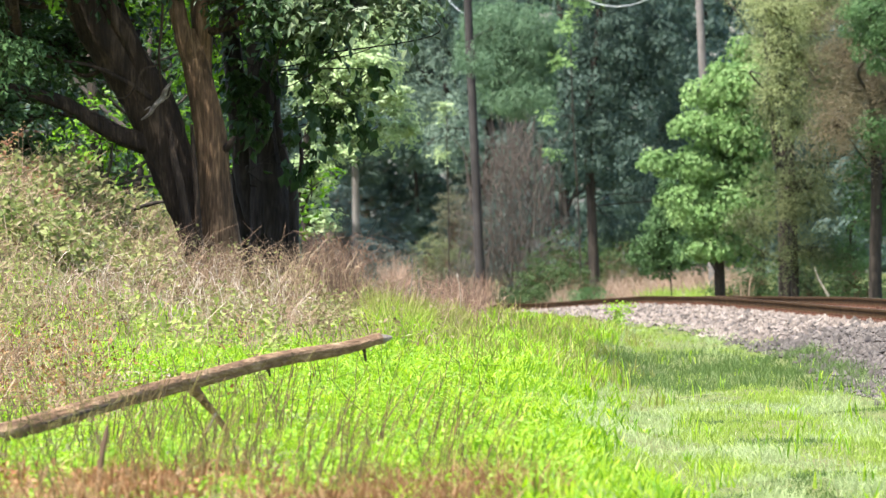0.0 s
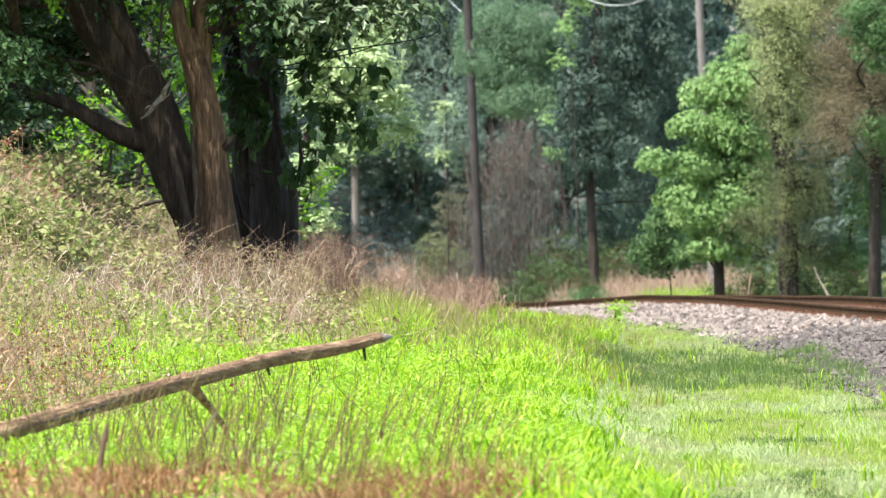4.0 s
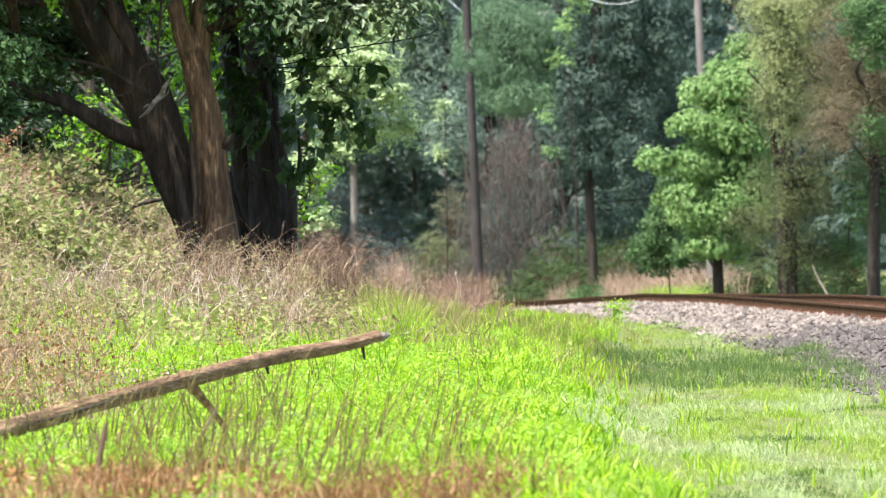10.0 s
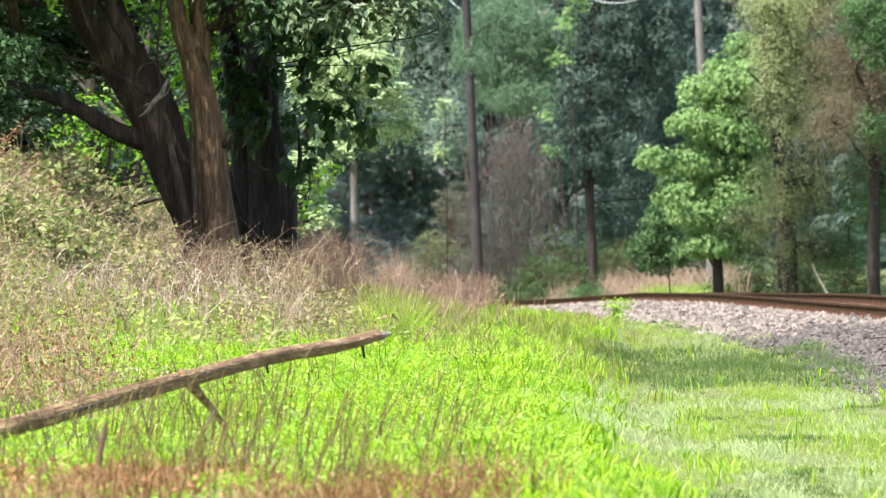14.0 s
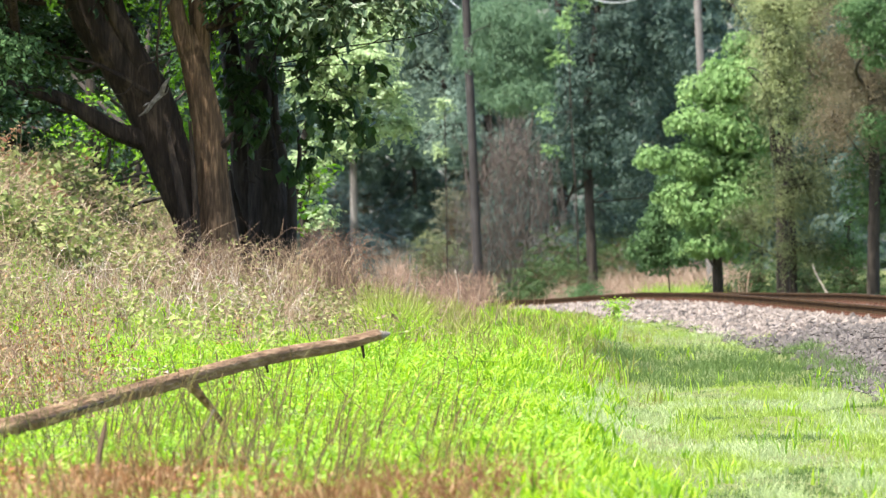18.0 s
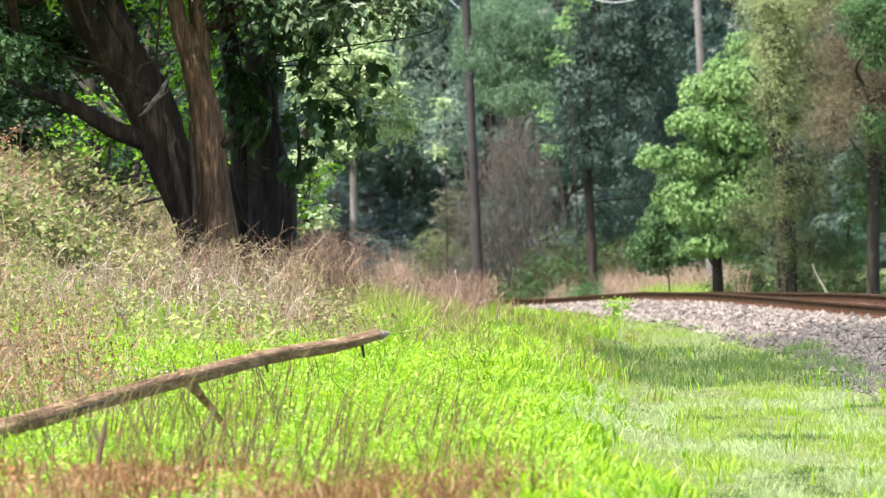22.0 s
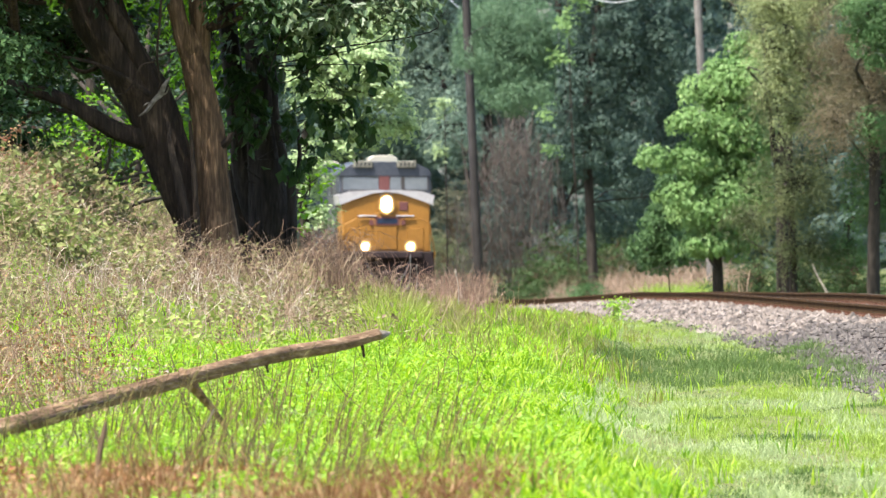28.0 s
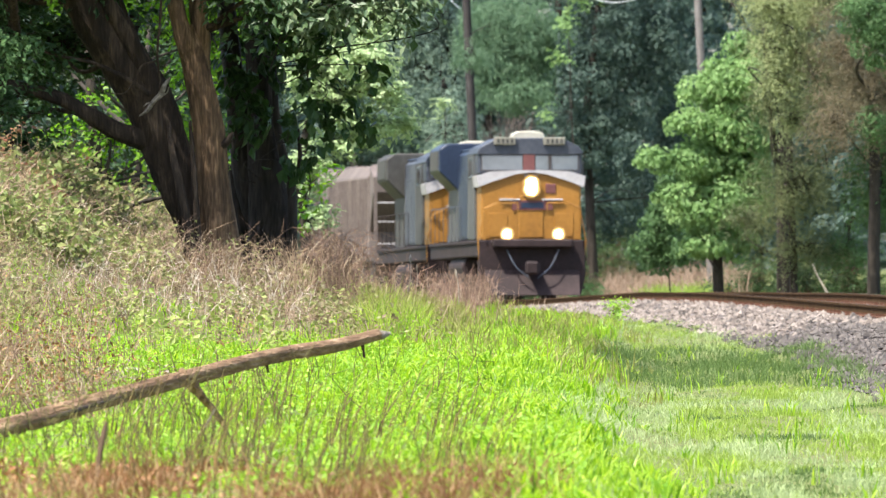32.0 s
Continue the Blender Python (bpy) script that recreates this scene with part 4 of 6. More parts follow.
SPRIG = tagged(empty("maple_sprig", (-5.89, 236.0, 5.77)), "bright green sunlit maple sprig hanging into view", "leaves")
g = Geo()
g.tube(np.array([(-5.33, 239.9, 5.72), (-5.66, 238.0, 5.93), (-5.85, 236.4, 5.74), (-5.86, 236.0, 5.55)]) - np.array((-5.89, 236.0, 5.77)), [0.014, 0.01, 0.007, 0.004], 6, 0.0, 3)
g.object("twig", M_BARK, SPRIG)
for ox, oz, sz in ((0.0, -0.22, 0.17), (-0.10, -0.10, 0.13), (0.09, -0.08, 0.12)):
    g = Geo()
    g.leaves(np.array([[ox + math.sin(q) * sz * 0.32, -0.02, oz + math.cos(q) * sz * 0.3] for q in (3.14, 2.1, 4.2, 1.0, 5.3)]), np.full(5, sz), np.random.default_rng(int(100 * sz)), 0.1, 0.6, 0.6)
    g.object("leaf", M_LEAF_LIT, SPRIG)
SO = np.array((-2.227, 100.0, 0.08))
STALK = tagged(empty("dead_stalk", SO), "dark dead weed stalk standing in the grass", "stalk")
g = Geo()
g.tube(np.array([(-2.227, 100.0, 0.08), (-2.21, 100.0, 0.22), (-2.195, 100.0, 0.36), (-2.17, 100.0, 0.50), (-2.15, 100.0, 0.60)]) - SO, [0.019, 0.021, 0.017, 0.023, 0.012], 9, 0.25, 2)
g.object("stem", M_STEM_DARK, STALK, smooth=True)
g = Geo()
g.tube(np.array([(-2.185, 100.0, 0.42), (-2.21, 100.0, 0.50), (-2.225, 100.0, 0.57)]) - SO, [0.008, 0.007, 0.004], 6, 0.2, 3)
g.object("twig", M_STEM_DARK, STALK)

# ---- the big tree on the bank ----
BIG_STEMS = [
    ([(-3.52, 240.0, 1.17), (-3.67, 240.0, 2.03), (-3.95, 240.0, 2.73), (-4.27, 240.0, 3.46), (-4.52, 240.0, 4.11), (-5.02, 240.0, 4.89), (-5.49, 240.0, 5.67), (-6.05, 240.0, 7.31), (-6.44, 240.0, 9.31)],
     [0.40, 0.34, 0.33, 0.345, 0.37, 0.38, 0.37, 0.28, 0.14]),
    ([(-3.44, 239.6, 1.17), (-3.47, 239.6, 2.03), (-3.51, 239.6, 2.81), (-3.57, 239.6, 3.67), (-3.74, 239.6, 4.45), (-3.83, 239.6, 4.84), (-3.89, 239.6, 5.27)], [0.46, 0.34, 0.27, 0.25, 0.23, 0.19, 0.07])]
BIG_STEMS += [
    ([(-3.66, 239.6, 3.50), (-3.73, 239.6, 4.11), (-3.83, 239.6, 4.62), (-3.97, 239.5, 5.10), (-4.11, 239.5, 5.66), (-4.44, 239.5, 7.04), (-4.70, 239.5, 9.29)], [0.06, 0.13, 0.165, 0.165, 0.15, 0.12, 0.06]),
    ([(-3.61, 239.6, 3.59), (-3.67, 239.7, 4.19), (-3.71, 239.7, 4.71), (-3.70, 239.7, 5.15), (-3.75, 239.7, 5.66), (-3.62, 239.7, 7.13), (-3.49, 239.7, 9.38)], [0.06, 0.13, 0.15, 0.15, 0.14, 0.12, 0.06])]
BIG_BOUGHS = [
    ([(-4.52, 240.0, 3.50), (-5.01, 239.8, 3.66), (-5.48, 239.6, 3.93), (-5.95, 239.4, 4.17), (-6.76, 239.0, 4.36), (-7.78, 238.6, 4.61)], [0.20, 0.16, 0.13, 0.11, 0.09, 0.05]),
    ([(-4.05, 239.9, 2.29), (-4.22, 239.8, 3.16), (-4.46, 239.8, 4.24), (-4.81, 239.7, 5.06), (-5.15, 239.7, 5.66), (-5.48, 239.6, 6.61)], [0.06, 0.13, 0.14, 0.14, 0.13, 0.09]),
    ([(-4.71, 240.2, 4.37), (-4.78, 240.2, 4.98), (-5.02, 240.2, 5.59), (-5.32, 240.2, 6.71)], [0.18, 0.15, 0.13, 0.08]),
    ([(-3.39, 239.5, 3.40), (-3.28, 239.4, 3.50), (-3.20, 239.4, 3.62)], [0.09, 0.06, 0.03])]
BIG_TWIGS = [
    ([(-3.75, 239.2, 1.21), (-3.99, 239.2, 2.64), (-4.14, 239.3, 3.33), (-4.20, 239.5, 3.80)], [0.11, 0.08, 0.06, 0.03]),
    ([(-4.47, 239.4, 4.19), (-4.91, 239.3, 4.48), (-5.38, 239.2, 4.69), (-5.97, 239.1, 4.81), (-6.50, 239.0, 5.05)], [0.045, 0.04, 0.03, 0.022, 0.01]),
    ([(-4.28, 239.2, 6.17), (-4.32, 239.2, 5.31), (-4.36, 239.2, 4.84), (-4.32, 239.3, 4.36)], [0.022, 0.022, 0.02, 0.016]),
    ([(-4.38, 239.2, 4.71), (-4.61, 239.1, 4.62), (-4.73, 239.1, 4.36), (-4.92, 239.1, 4.20), (-5.24, 239.1, 4.27)], [0.02, 0.017, 0.014, 0.012, 0.006]),
    ([(-3.69, 239.1, 1.25), (-3.75, 239.2, 2.20), (-3.81, 239.3, 3.07), (-3.87, 239.4, 3.80)], [0.06, 0.05, 0.045, 0.025])]
# The first two lobes, above the view, are added to shade the trunk.
BIG_SHADE = [(-7.49, 237.5, 8.11) + (2.2, 1.9, 1.3), (-6.22, 235.0, 7.11) + (1.7, 2.2, 0.8), (-6.9, 242.0, 5.95) + (1.3, 0.9, 0.75), (-4.81, 240.5, 6.20) + (1.2, 1.3, 0.5), (-2.62, 239.0, 5.91) + (1.0, 1.0, 0.55), (-1.24, 239.0, 5.91) + (0.75, 0.9, 0.4), (-1.93, 239.0, 5.74) + (0.5, 0.6, 0.4), (-6.75, 239.0, 5.05) + (0.7, 0.9, 0.5), (-5.95, 242.0, 5.0) + (0.7, 0.7, 0.4)]
BIG_CROWN = [(-6.4, 243.5, 4.6) + (0.6, 0.5, 0.3), (-6.67, 239.0, 4.01) + (0.6, 0.6, 0.4), (-5.36, 242.0, 5.18) + (0.7, 0.7, 0.5), (-6.64, 241.0, 3.51) + (0.7, 0.6, 0.3), (-6.10, 240.0, 8.44) + (2.4, 2.6, 2.0), (-3.15, 240.0, 8.79) + (2.6, 2.6, 2.0), (-4.62, 240.0, 11.21) + (2.6, 2.6, 1.8), (-8.95, 240.0, 6.97) + (2.0, 2.2, 1.9), (-1.42, 240.0, 7.57) + (1.4, 1.6, 1.2)]
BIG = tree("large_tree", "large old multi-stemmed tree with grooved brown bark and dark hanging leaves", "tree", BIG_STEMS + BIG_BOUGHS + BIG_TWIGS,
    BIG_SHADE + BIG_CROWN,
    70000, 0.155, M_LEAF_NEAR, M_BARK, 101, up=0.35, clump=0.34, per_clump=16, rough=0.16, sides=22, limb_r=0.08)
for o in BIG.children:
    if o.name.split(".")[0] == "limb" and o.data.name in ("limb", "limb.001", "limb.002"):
        o.data.materials[0] = M_BARK_SUN
        o["label"] = "stem with furrowed bark, coloured lighter for sun"
DEADLIMB = tagged(empty("fallen_branch", (-5.06, 246.0, 2.47)), "dark fallen limb lying in the shade behind the brush", "branch")
g = Geo()
g.tube(np.array([(-5.22, 246.0, 2.42), (-4.92, 246.0, 2.52), (-4.63, 246.0, 2.61), (-4.37, 246.0, 2.66)]) - np.array((-5.06, 246.0, 2.47)), [0.018, 0.026, 0.03, 0.02], 9, 0.3, 12)
g.object("log", M_BARK_DARK, DEADLIMB, smooth=True)
DARK_LOW = [(-2.30, 241.0, 5.34) + (0.28, 0.3, 0.45), (-2.08, 241.0, 4.56) + (0.14, 0.2, 0.6), (-1.82, 241.0, 5.16) + (0.25, 0.3, 0.4), (-1.79, 241.0, 3.95) + (0.11, 0.15, 0.5), (-2.40, 241.0, 3.51) + (0.10, 0.15, 0.42), (-2.05, 241.0, 3.21) + (0.10, 0.12, 0.22), (-1.50, 241.0, 4.03) + (0.08, 0.15, 0.25), (-1.06, 241.0, 4.64) + (0.09, 0.15, 0.3)]
DARK_HIGH = [(-0.51, 241.0, 5.51) + (0.2, 0.25, 0.25), (-1.25, 241.0, 3.82) + (0.07, 0.1, 0.2), (-3.11, 243.5, 5.20) + (0.25, 0.3, 0.4), (-2.65, 241.5, 5.61) + (0.4, 0.4, 0.3), (-3.00, 242.0, 3.96) + (0.22, 0.1, 0.7), (-2.65, 242.0, 4.74) + (0.15, 0.1, 0.5), (-3.22, 242.0, 4.66) + (0.12, 0.1, 0.5), (-2.81, 242.0, 5.09) + (0.13, 0.1, 0.3), (-2.74, 242.2, 3.87) + (0.12, 0.1, 0.4)]
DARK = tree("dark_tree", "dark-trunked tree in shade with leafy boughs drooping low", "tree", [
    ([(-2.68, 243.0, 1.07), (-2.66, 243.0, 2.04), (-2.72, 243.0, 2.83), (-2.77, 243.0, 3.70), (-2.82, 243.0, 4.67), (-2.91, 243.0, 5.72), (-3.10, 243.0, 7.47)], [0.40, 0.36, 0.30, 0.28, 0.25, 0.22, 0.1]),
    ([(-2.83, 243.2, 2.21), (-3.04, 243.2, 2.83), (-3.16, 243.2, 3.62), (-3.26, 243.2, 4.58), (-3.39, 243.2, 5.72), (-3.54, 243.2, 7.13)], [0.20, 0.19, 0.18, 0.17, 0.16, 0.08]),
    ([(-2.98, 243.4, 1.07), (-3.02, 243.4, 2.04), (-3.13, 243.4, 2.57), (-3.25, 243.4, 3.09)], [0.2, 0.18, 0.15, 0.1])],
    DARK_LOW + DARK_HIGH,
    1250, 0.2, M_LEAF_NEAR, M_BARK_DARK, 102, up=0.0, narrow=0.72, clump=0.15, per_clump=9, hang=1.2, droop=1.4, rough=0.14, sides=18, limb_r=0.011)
# The old crown's sunlit right side, as brighter leaves on this slim stem.
tree("young_maple", "slim dark-stemmed young maple, leaves coloured bright for the sunlit crown", "tree", [
    ([(-2.38, 242.6, 1.07), (-2.34, 242.6, 2.21), (-2.35, 242.6, 2.83), (-2.47, 242.6, 3.26), (-2.59, 242.6, 3.96), (-2.61, 242.6, 4.84)], [0.11, 0.09, 0.08, 0.07, 0.06, 0.03]),
    ([(-2.35, 242.6, 2.74), (-2.22, 242.6, 3.18), (-2.24, 242.6, 3.70)], [0.05, 0.04, 0.02])],
    [(-2.31, 238.0, 5.59) + (0.35, 0.35, 0.28), (-1.84, 238.0, 5.42) + (0.38, 0.35, 0.3), (-1.32, 238.0, 5.55) + (0.4, 0.35, 0.3), (-0.81, 238.0, 5.42) + (0.35, 0.3, 0.28), (-0.39, 238.0, 5.59) + (0.3, 0.3, 0.25),
     (-1.58, 238.5, 6.07) + (0.9, 0.5, 0.3)],
    1400, 0.16, M_LEAF_SUNNY, M_BARK_DARK, 107, up=0.3, clump=0.18, per_clump=10, hang=0.8, droop=0.8, rough=0.12, limb_r=0.013)
g = Geo()
SB = np.array((-4.54, 239.3, 3.91))
STUB = tagged(empty("dead_stub", (-4.54, 239.3, 3.91)), "pale barkless dead branch stub on the trunk", "branch")
g.tube(np.array([(-4.64, 239.3, 3.87), (-4.52, 239.2, 3.95), (-4.41, 239.2, 4.10), (-4.30, 239.2, 4.21), (-4.25, 239.1, 4.34), (-4.17, 239.1, 4.46)]) - SB, [0.010, 0.026, 0.030, 0.036, 0.026, 0.008], 11, 0.5, 4)
g.tube(np.array([(-4.45, 239.2, 4.03), (-4.50, 239.2, 4.07), (-4.57, 239.1, 4.02)]) - SB, [0.018, 0.013, 0.005], 7, 0.3, 6)
g.tube(np.array([(-4.31, 239.2, 4.19), (-4.22, 239.2, 4.22), (-4.18, 239.1, 4.31)]) - SB, [0.02, 0.015, 0.006], 7, 0.3, 7)
g.object("wood", M_STUB, STUB, smooth=True)
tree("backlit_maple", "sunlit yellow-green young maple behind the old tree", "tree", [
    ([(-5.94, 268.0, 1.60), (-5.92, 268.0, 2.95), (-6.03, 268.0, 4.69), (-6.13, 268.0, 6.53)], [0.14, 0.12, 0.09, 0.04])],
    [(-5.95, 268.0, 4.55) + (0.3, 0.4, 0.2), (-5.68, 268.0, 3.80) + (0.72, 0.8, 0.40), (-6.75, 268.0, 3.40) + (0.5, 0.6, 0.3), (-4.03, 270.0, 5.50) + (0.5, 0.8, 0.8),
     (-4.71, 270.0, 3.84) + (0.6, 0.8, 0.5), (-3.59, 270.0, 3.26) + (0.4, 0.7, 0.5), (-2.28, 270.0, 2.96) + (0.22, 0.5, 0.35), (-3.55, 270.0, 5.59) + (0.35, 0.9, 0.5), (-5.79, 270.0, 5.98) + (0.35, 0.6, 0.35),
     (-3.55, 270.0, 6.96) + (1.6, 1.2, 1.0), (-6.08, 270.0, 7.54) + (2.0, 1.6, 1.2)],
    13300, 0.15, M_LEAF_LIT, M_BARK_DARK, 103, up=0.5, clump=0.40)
tree("shaded_maple", "slim maple with dull green hanging leaves beside the bank", "tree", [
    ([(-8.30, 238.0, 0.8), (-8.25, 238.0, 2.6), (-8.05, 237.5, 4.6), (-7.40, 237.0, 6.2)], [0.08, 0.07, 0.05, 0.02])],
    [(-6.55, 236.5, 4.85) + (0.30, 0.4, 0.30), (-6.30, 236.5, 4.62) + (0.22, 0.4, 0.15), (-7.6, 237.0, 5.6) + (0.7, 0.6, 0.6)],
    1700, 0.13, M_LEAF_DEEP, M_BARK_DARK, 124, up=0.3, clump=0.22, per_clump=14, hang=0.8, droop=0.8, limb_r=0.012)
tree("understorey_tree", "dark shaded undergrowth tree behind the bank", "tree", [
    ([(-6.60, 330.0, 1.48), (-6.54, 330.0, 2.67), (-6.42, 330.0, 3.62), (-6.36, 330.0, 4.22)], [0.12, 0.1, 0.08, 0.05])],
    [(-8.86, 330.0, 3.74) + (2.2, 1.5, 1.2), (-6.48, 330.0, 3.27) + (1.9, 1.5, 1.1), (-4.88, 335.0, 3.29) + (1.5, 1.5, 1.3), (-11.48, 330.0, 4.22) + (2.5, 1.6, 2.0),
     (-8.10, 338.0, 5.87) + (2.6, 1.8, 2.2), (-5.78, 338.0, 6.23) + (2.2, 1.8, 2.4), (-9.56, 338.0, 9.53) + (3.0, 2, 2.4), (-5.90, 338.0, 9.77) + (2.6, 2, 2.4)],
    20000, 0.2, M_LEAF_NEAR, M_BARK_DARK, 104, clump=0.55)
SILVER = tree("silver_maple", "pale silvery-green leafy maple in sun", "tree", [
    ([(-2.69, 312.0, 1.04), (-2.75, 312.0, 2.39), (-2.84, 312.0, 3.51), (-2.52, 312.0, 5.20), (-2.18, 312.0, 7.34)], [0.12, 0.11, 0.10, 0.08, 0.04])],
    [(-2.52, 312.0, 5.54) + (0.5, 0.5, 0.5), (-1.85, 312.0, 5.65) + (0.55, 0.5, 0.4), (-1.34, 312.0, 5.20) + (0.35, 0.4, 0.35), (-2.18, 312.0, 4.75) + (0.5, 0.5, 0.35), (-1.51, 312.0, 4.47) + (0.4, 0.4, 0.25),
     (-2.07, 312.0, 4.08) + (0.45, 0.4, 0.22), (-2.69, 312.0, 3.51) + (0.3, 0.4, 0.4), (-0.95, 312.0, 4.36) + (0.25, 0.3, 0.16), (-2.52, 312.0, 2.56) + (0.2, 0.3, 0.25), (-1.62, 312.0, 6.44) + (0.7, 0.6, 0.35), (-2.52, 312.0, 6.33) + (0.5, 0.5, 0.35), (-1.50, 311.0, 5.64) + (0.5, 0.4, 0.35), (-1.05, 311.0, 5.08) + (0.3, 0.3, 0.2), (-0.75, 312.0, 4.38) + (0.18, 0.25, 0.12), (-1.0, 312.0, 4.75) + (0.24, 0.3, 0.14)],
    14500, 0.14, M_LEAF_SILVER, M_BARK_DARK, 105, clump=0.22, per_clump=14, flat=0.3, hang=0.25)

tree("pale_sapling", "slender sapling with light green sunlit leaves", "tree", [
    ([(4.35, 500.0, 0.0), (4.3, 500.0, 3.0), (4.1, 500.0, 6.5), (4.0, 500.0, 10.0)], [0.03, 0.028, 0.022, 0.01])],
    [(4.0, 499.0, 9.3) + (0.3, 0.3, 0.45), (3.75, 499.0, 8.2) + (0.26, 0.3, 0.3), (3.3, 499.0, 6.5) + (0.16, 0.2, 0.28), (3.42, 499.0, 5.2) + (0.15, 0.2, 0.3), (4.3, 499.0, 10.2) + (0.5, 0.4, 0.4)],
    1100, 0.13, M_LEAF_LIGHT, M_BARK_DARK, 121, group="pale saplings", clump=0.2, per_clump=12, limb_r=0.012)
tree("pale_sapling", "slender sapling with pale silvery sunlit leaves", "tree", [
    ([(0.15, 535.0, 0.0), (0.15, 535.0, 3.0), (0.1, 535.0, 5.0), (0.05, 535.0, 8.0)], [0.03, 0.028, 0.022, 0.01])],
    [(0.0, 534.0, 7.1) + (0.26, 0.3, 0.2), (-0.15, 534.0, 5.5) + (0.22, 0.3, 0.2)],
    360, 0.14, M_LEAF_SILVER, M_BARK_DARK, 122, group="pale saplings", clump=0.22, per_clump=12, limb_r=0.012)

# ---- the wood beyond the track ----
tree("tall_dark_oak", "tall dense dark blue-green oak at the wood's edge", "tree", [
    ([(4.85, 505.0, -0.04), (4.83, 505.0, 1.42), (4.74, 505.0, 3.60), (4.66, 505.0, 6.52), (5.03, 505.0, 10.16), (5.39, 505.0, 17.45)], [0.22, 0.18, 0.15, 0.13, 0.11, 0.05])],
    [(5.03, 505.0, 5.61) + (1.25, 1.2, 1.5), (5.94, 505.0, 7.98) + (1.7, 1.4, 1.6), (5.03, 505.0, 9.62) + (1.2, 1.3, 1.5), (6.60, 507.0, 9.46) + (1.3, 1.3, 1.8),
     (4.11, 504.0, 6.69) + (0.6, 0.8, 1.0), (5.41, 507.0, 3.25) + (0.9, 1.0, 0.7), (6.72, 509.0, 3.80) + (0.9, 1.0, 1.3), (5.78, 507.0, 13.49) + (3.0, 2.5, 2.6), (8.39, 510.0, 5.19) + (0.8, 0.7, 1.5), (7.5, 509.0, 6.4) + (0.8, 0.7, 1.1)],
    42000, 0.165, M_LEAF_OAK, M_BARK_DARK, 110, clump=0.55, hang=0.5, droop=0.9, per_clump=110, pads=True, flat=0.75, limb_r=0.025)
tree("feathery_locust", "feathery mid-green locust tree", "tree", [
    ([(1.23, 521.0, -0.07), (1.13, 521.0, 2.53), (0.99, 521.0, 5.68), (0.88, 521.0, 8.05), (0.8, 521.0, 11.31)], [0.07, 0.07, 0.065, 0.06, 0.03]),
    ([(0.90, 521.0, 7.68), (1.10, 520.5, 8.4), (1.30, 520.0, 9.0), (1.43, 519.0, 9.5)], [0.025, 0.025, 0.022, 0.012])],
    [(2.16, 519.0, 8.36) + (1.3, 1.1, 1.0), (3.10, 519.0, 9.30) + (1.0, 1.0, 1.0), (1.41, 519.0, 9.32) + (0.8, 0.9, 1.0), (2.54, 518.0, 7.22) + (1.0, 0.9, 0.45),
     (3.5, 522.0, 11.7) + (1.2, 1.0, 1.0), (0.98, 506.0, 8.4) + (0.36, 0.4, 0.3), (1.9, 520.0, 9.6) + (1.1, 0.9, 0.9)],
    56000, 0.125, M_LEAF_MID, M_BARK_DARK, 111, limb_r=0.02, clump=0.46, narrow=0.35, flat=0.5, droop=0.9, hang=0.9, per_clump=70, pads=True)
tree("far_ash", "blue-green ash deep in the wood, haze put into its leaves", "tree", [
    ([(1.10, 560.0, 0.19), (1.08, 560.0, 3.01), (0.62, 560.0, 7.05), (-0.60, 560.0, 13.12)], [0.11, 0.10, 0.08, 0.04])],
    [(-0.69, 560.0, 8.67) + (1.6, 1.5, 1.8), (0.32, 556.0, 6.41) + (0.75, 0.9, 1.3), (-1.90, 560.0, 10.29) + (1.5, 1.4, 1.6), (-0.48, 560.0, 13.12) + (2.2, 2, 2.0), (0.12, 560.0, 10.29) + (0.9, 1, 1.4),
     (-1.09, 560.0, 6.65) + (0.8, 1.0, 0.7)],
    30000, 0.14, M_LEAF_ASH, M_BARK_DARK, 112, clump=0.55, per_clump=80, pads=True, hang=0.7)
BRIGHT_LOW = [(8.28, 432.0, 7.60) + (0.38, 0.4, 0.35), (7.81, 432.0, 6.98) + (0.5, 0.5, 0.3), (8.59, 432.0, 6.74) + (0.45, 0.5, 0.4), (7.11, 432.0, 6.43) + (0.4, 0.4, 0.28), (8.04, 432.0, 6.04) + (0.6, 0.6, 0.32), (6.86, 431.0, 5.56) + (0.45, 0.5, 0.3), (7.89, 432.0, 5.11) + (0.65, 0.6, 0.32), (5.92, 431.0, 4.55) + (0.35, 0.4, 0.28), (6.86, 431.0, 4.48) + (0.5, 0.5, 0.3)]
BRIGHT_HIGH = [(8.76, 433.0, 5.19) + (0.5, 0.6, 0.5), (7.89, 432.0, 4.09) + (0.7, 0.7, 0.35), (6.47, 431.0, 3.54) + (0.5, 0.5, 0.28), (7.32, 431.0, 3.08) + (0.6, 0.6, 0.3), (8.51, 432.0, 3.47) + (0.6, 0.6, 0.4), (7.09, 431.0, 2.22) + (0.55, 0.5, 0.26), (8.04, 432.0, 2.30) + (0.5, 0.5, 0.28)]
BRIGHT_HEART = [(8.0, 433.0, 4.7) + (0.95, 0.6, 0.9), (8.3, 433.0, 6.3) + (0.65, 0.6, 0.9), (7.5, 433.0, 3.2) + (1.0, 0.6, 0.8)]
BRIGHT_BETWEEN = [(7.95, 431.3, 5.35, 0.75, 0.6, 0.5), (7.1, 431.3, 4.45, 0.55, 0.6, 0.4), (8.25, 431.4, 6.75, 0.55, 0.6, 0.55), (7.75, 431.2, 3.55, 0.7, 0.6, 0.4), (8.35, 431.6, 4.4, 0.5, 0.5, 0.6)]
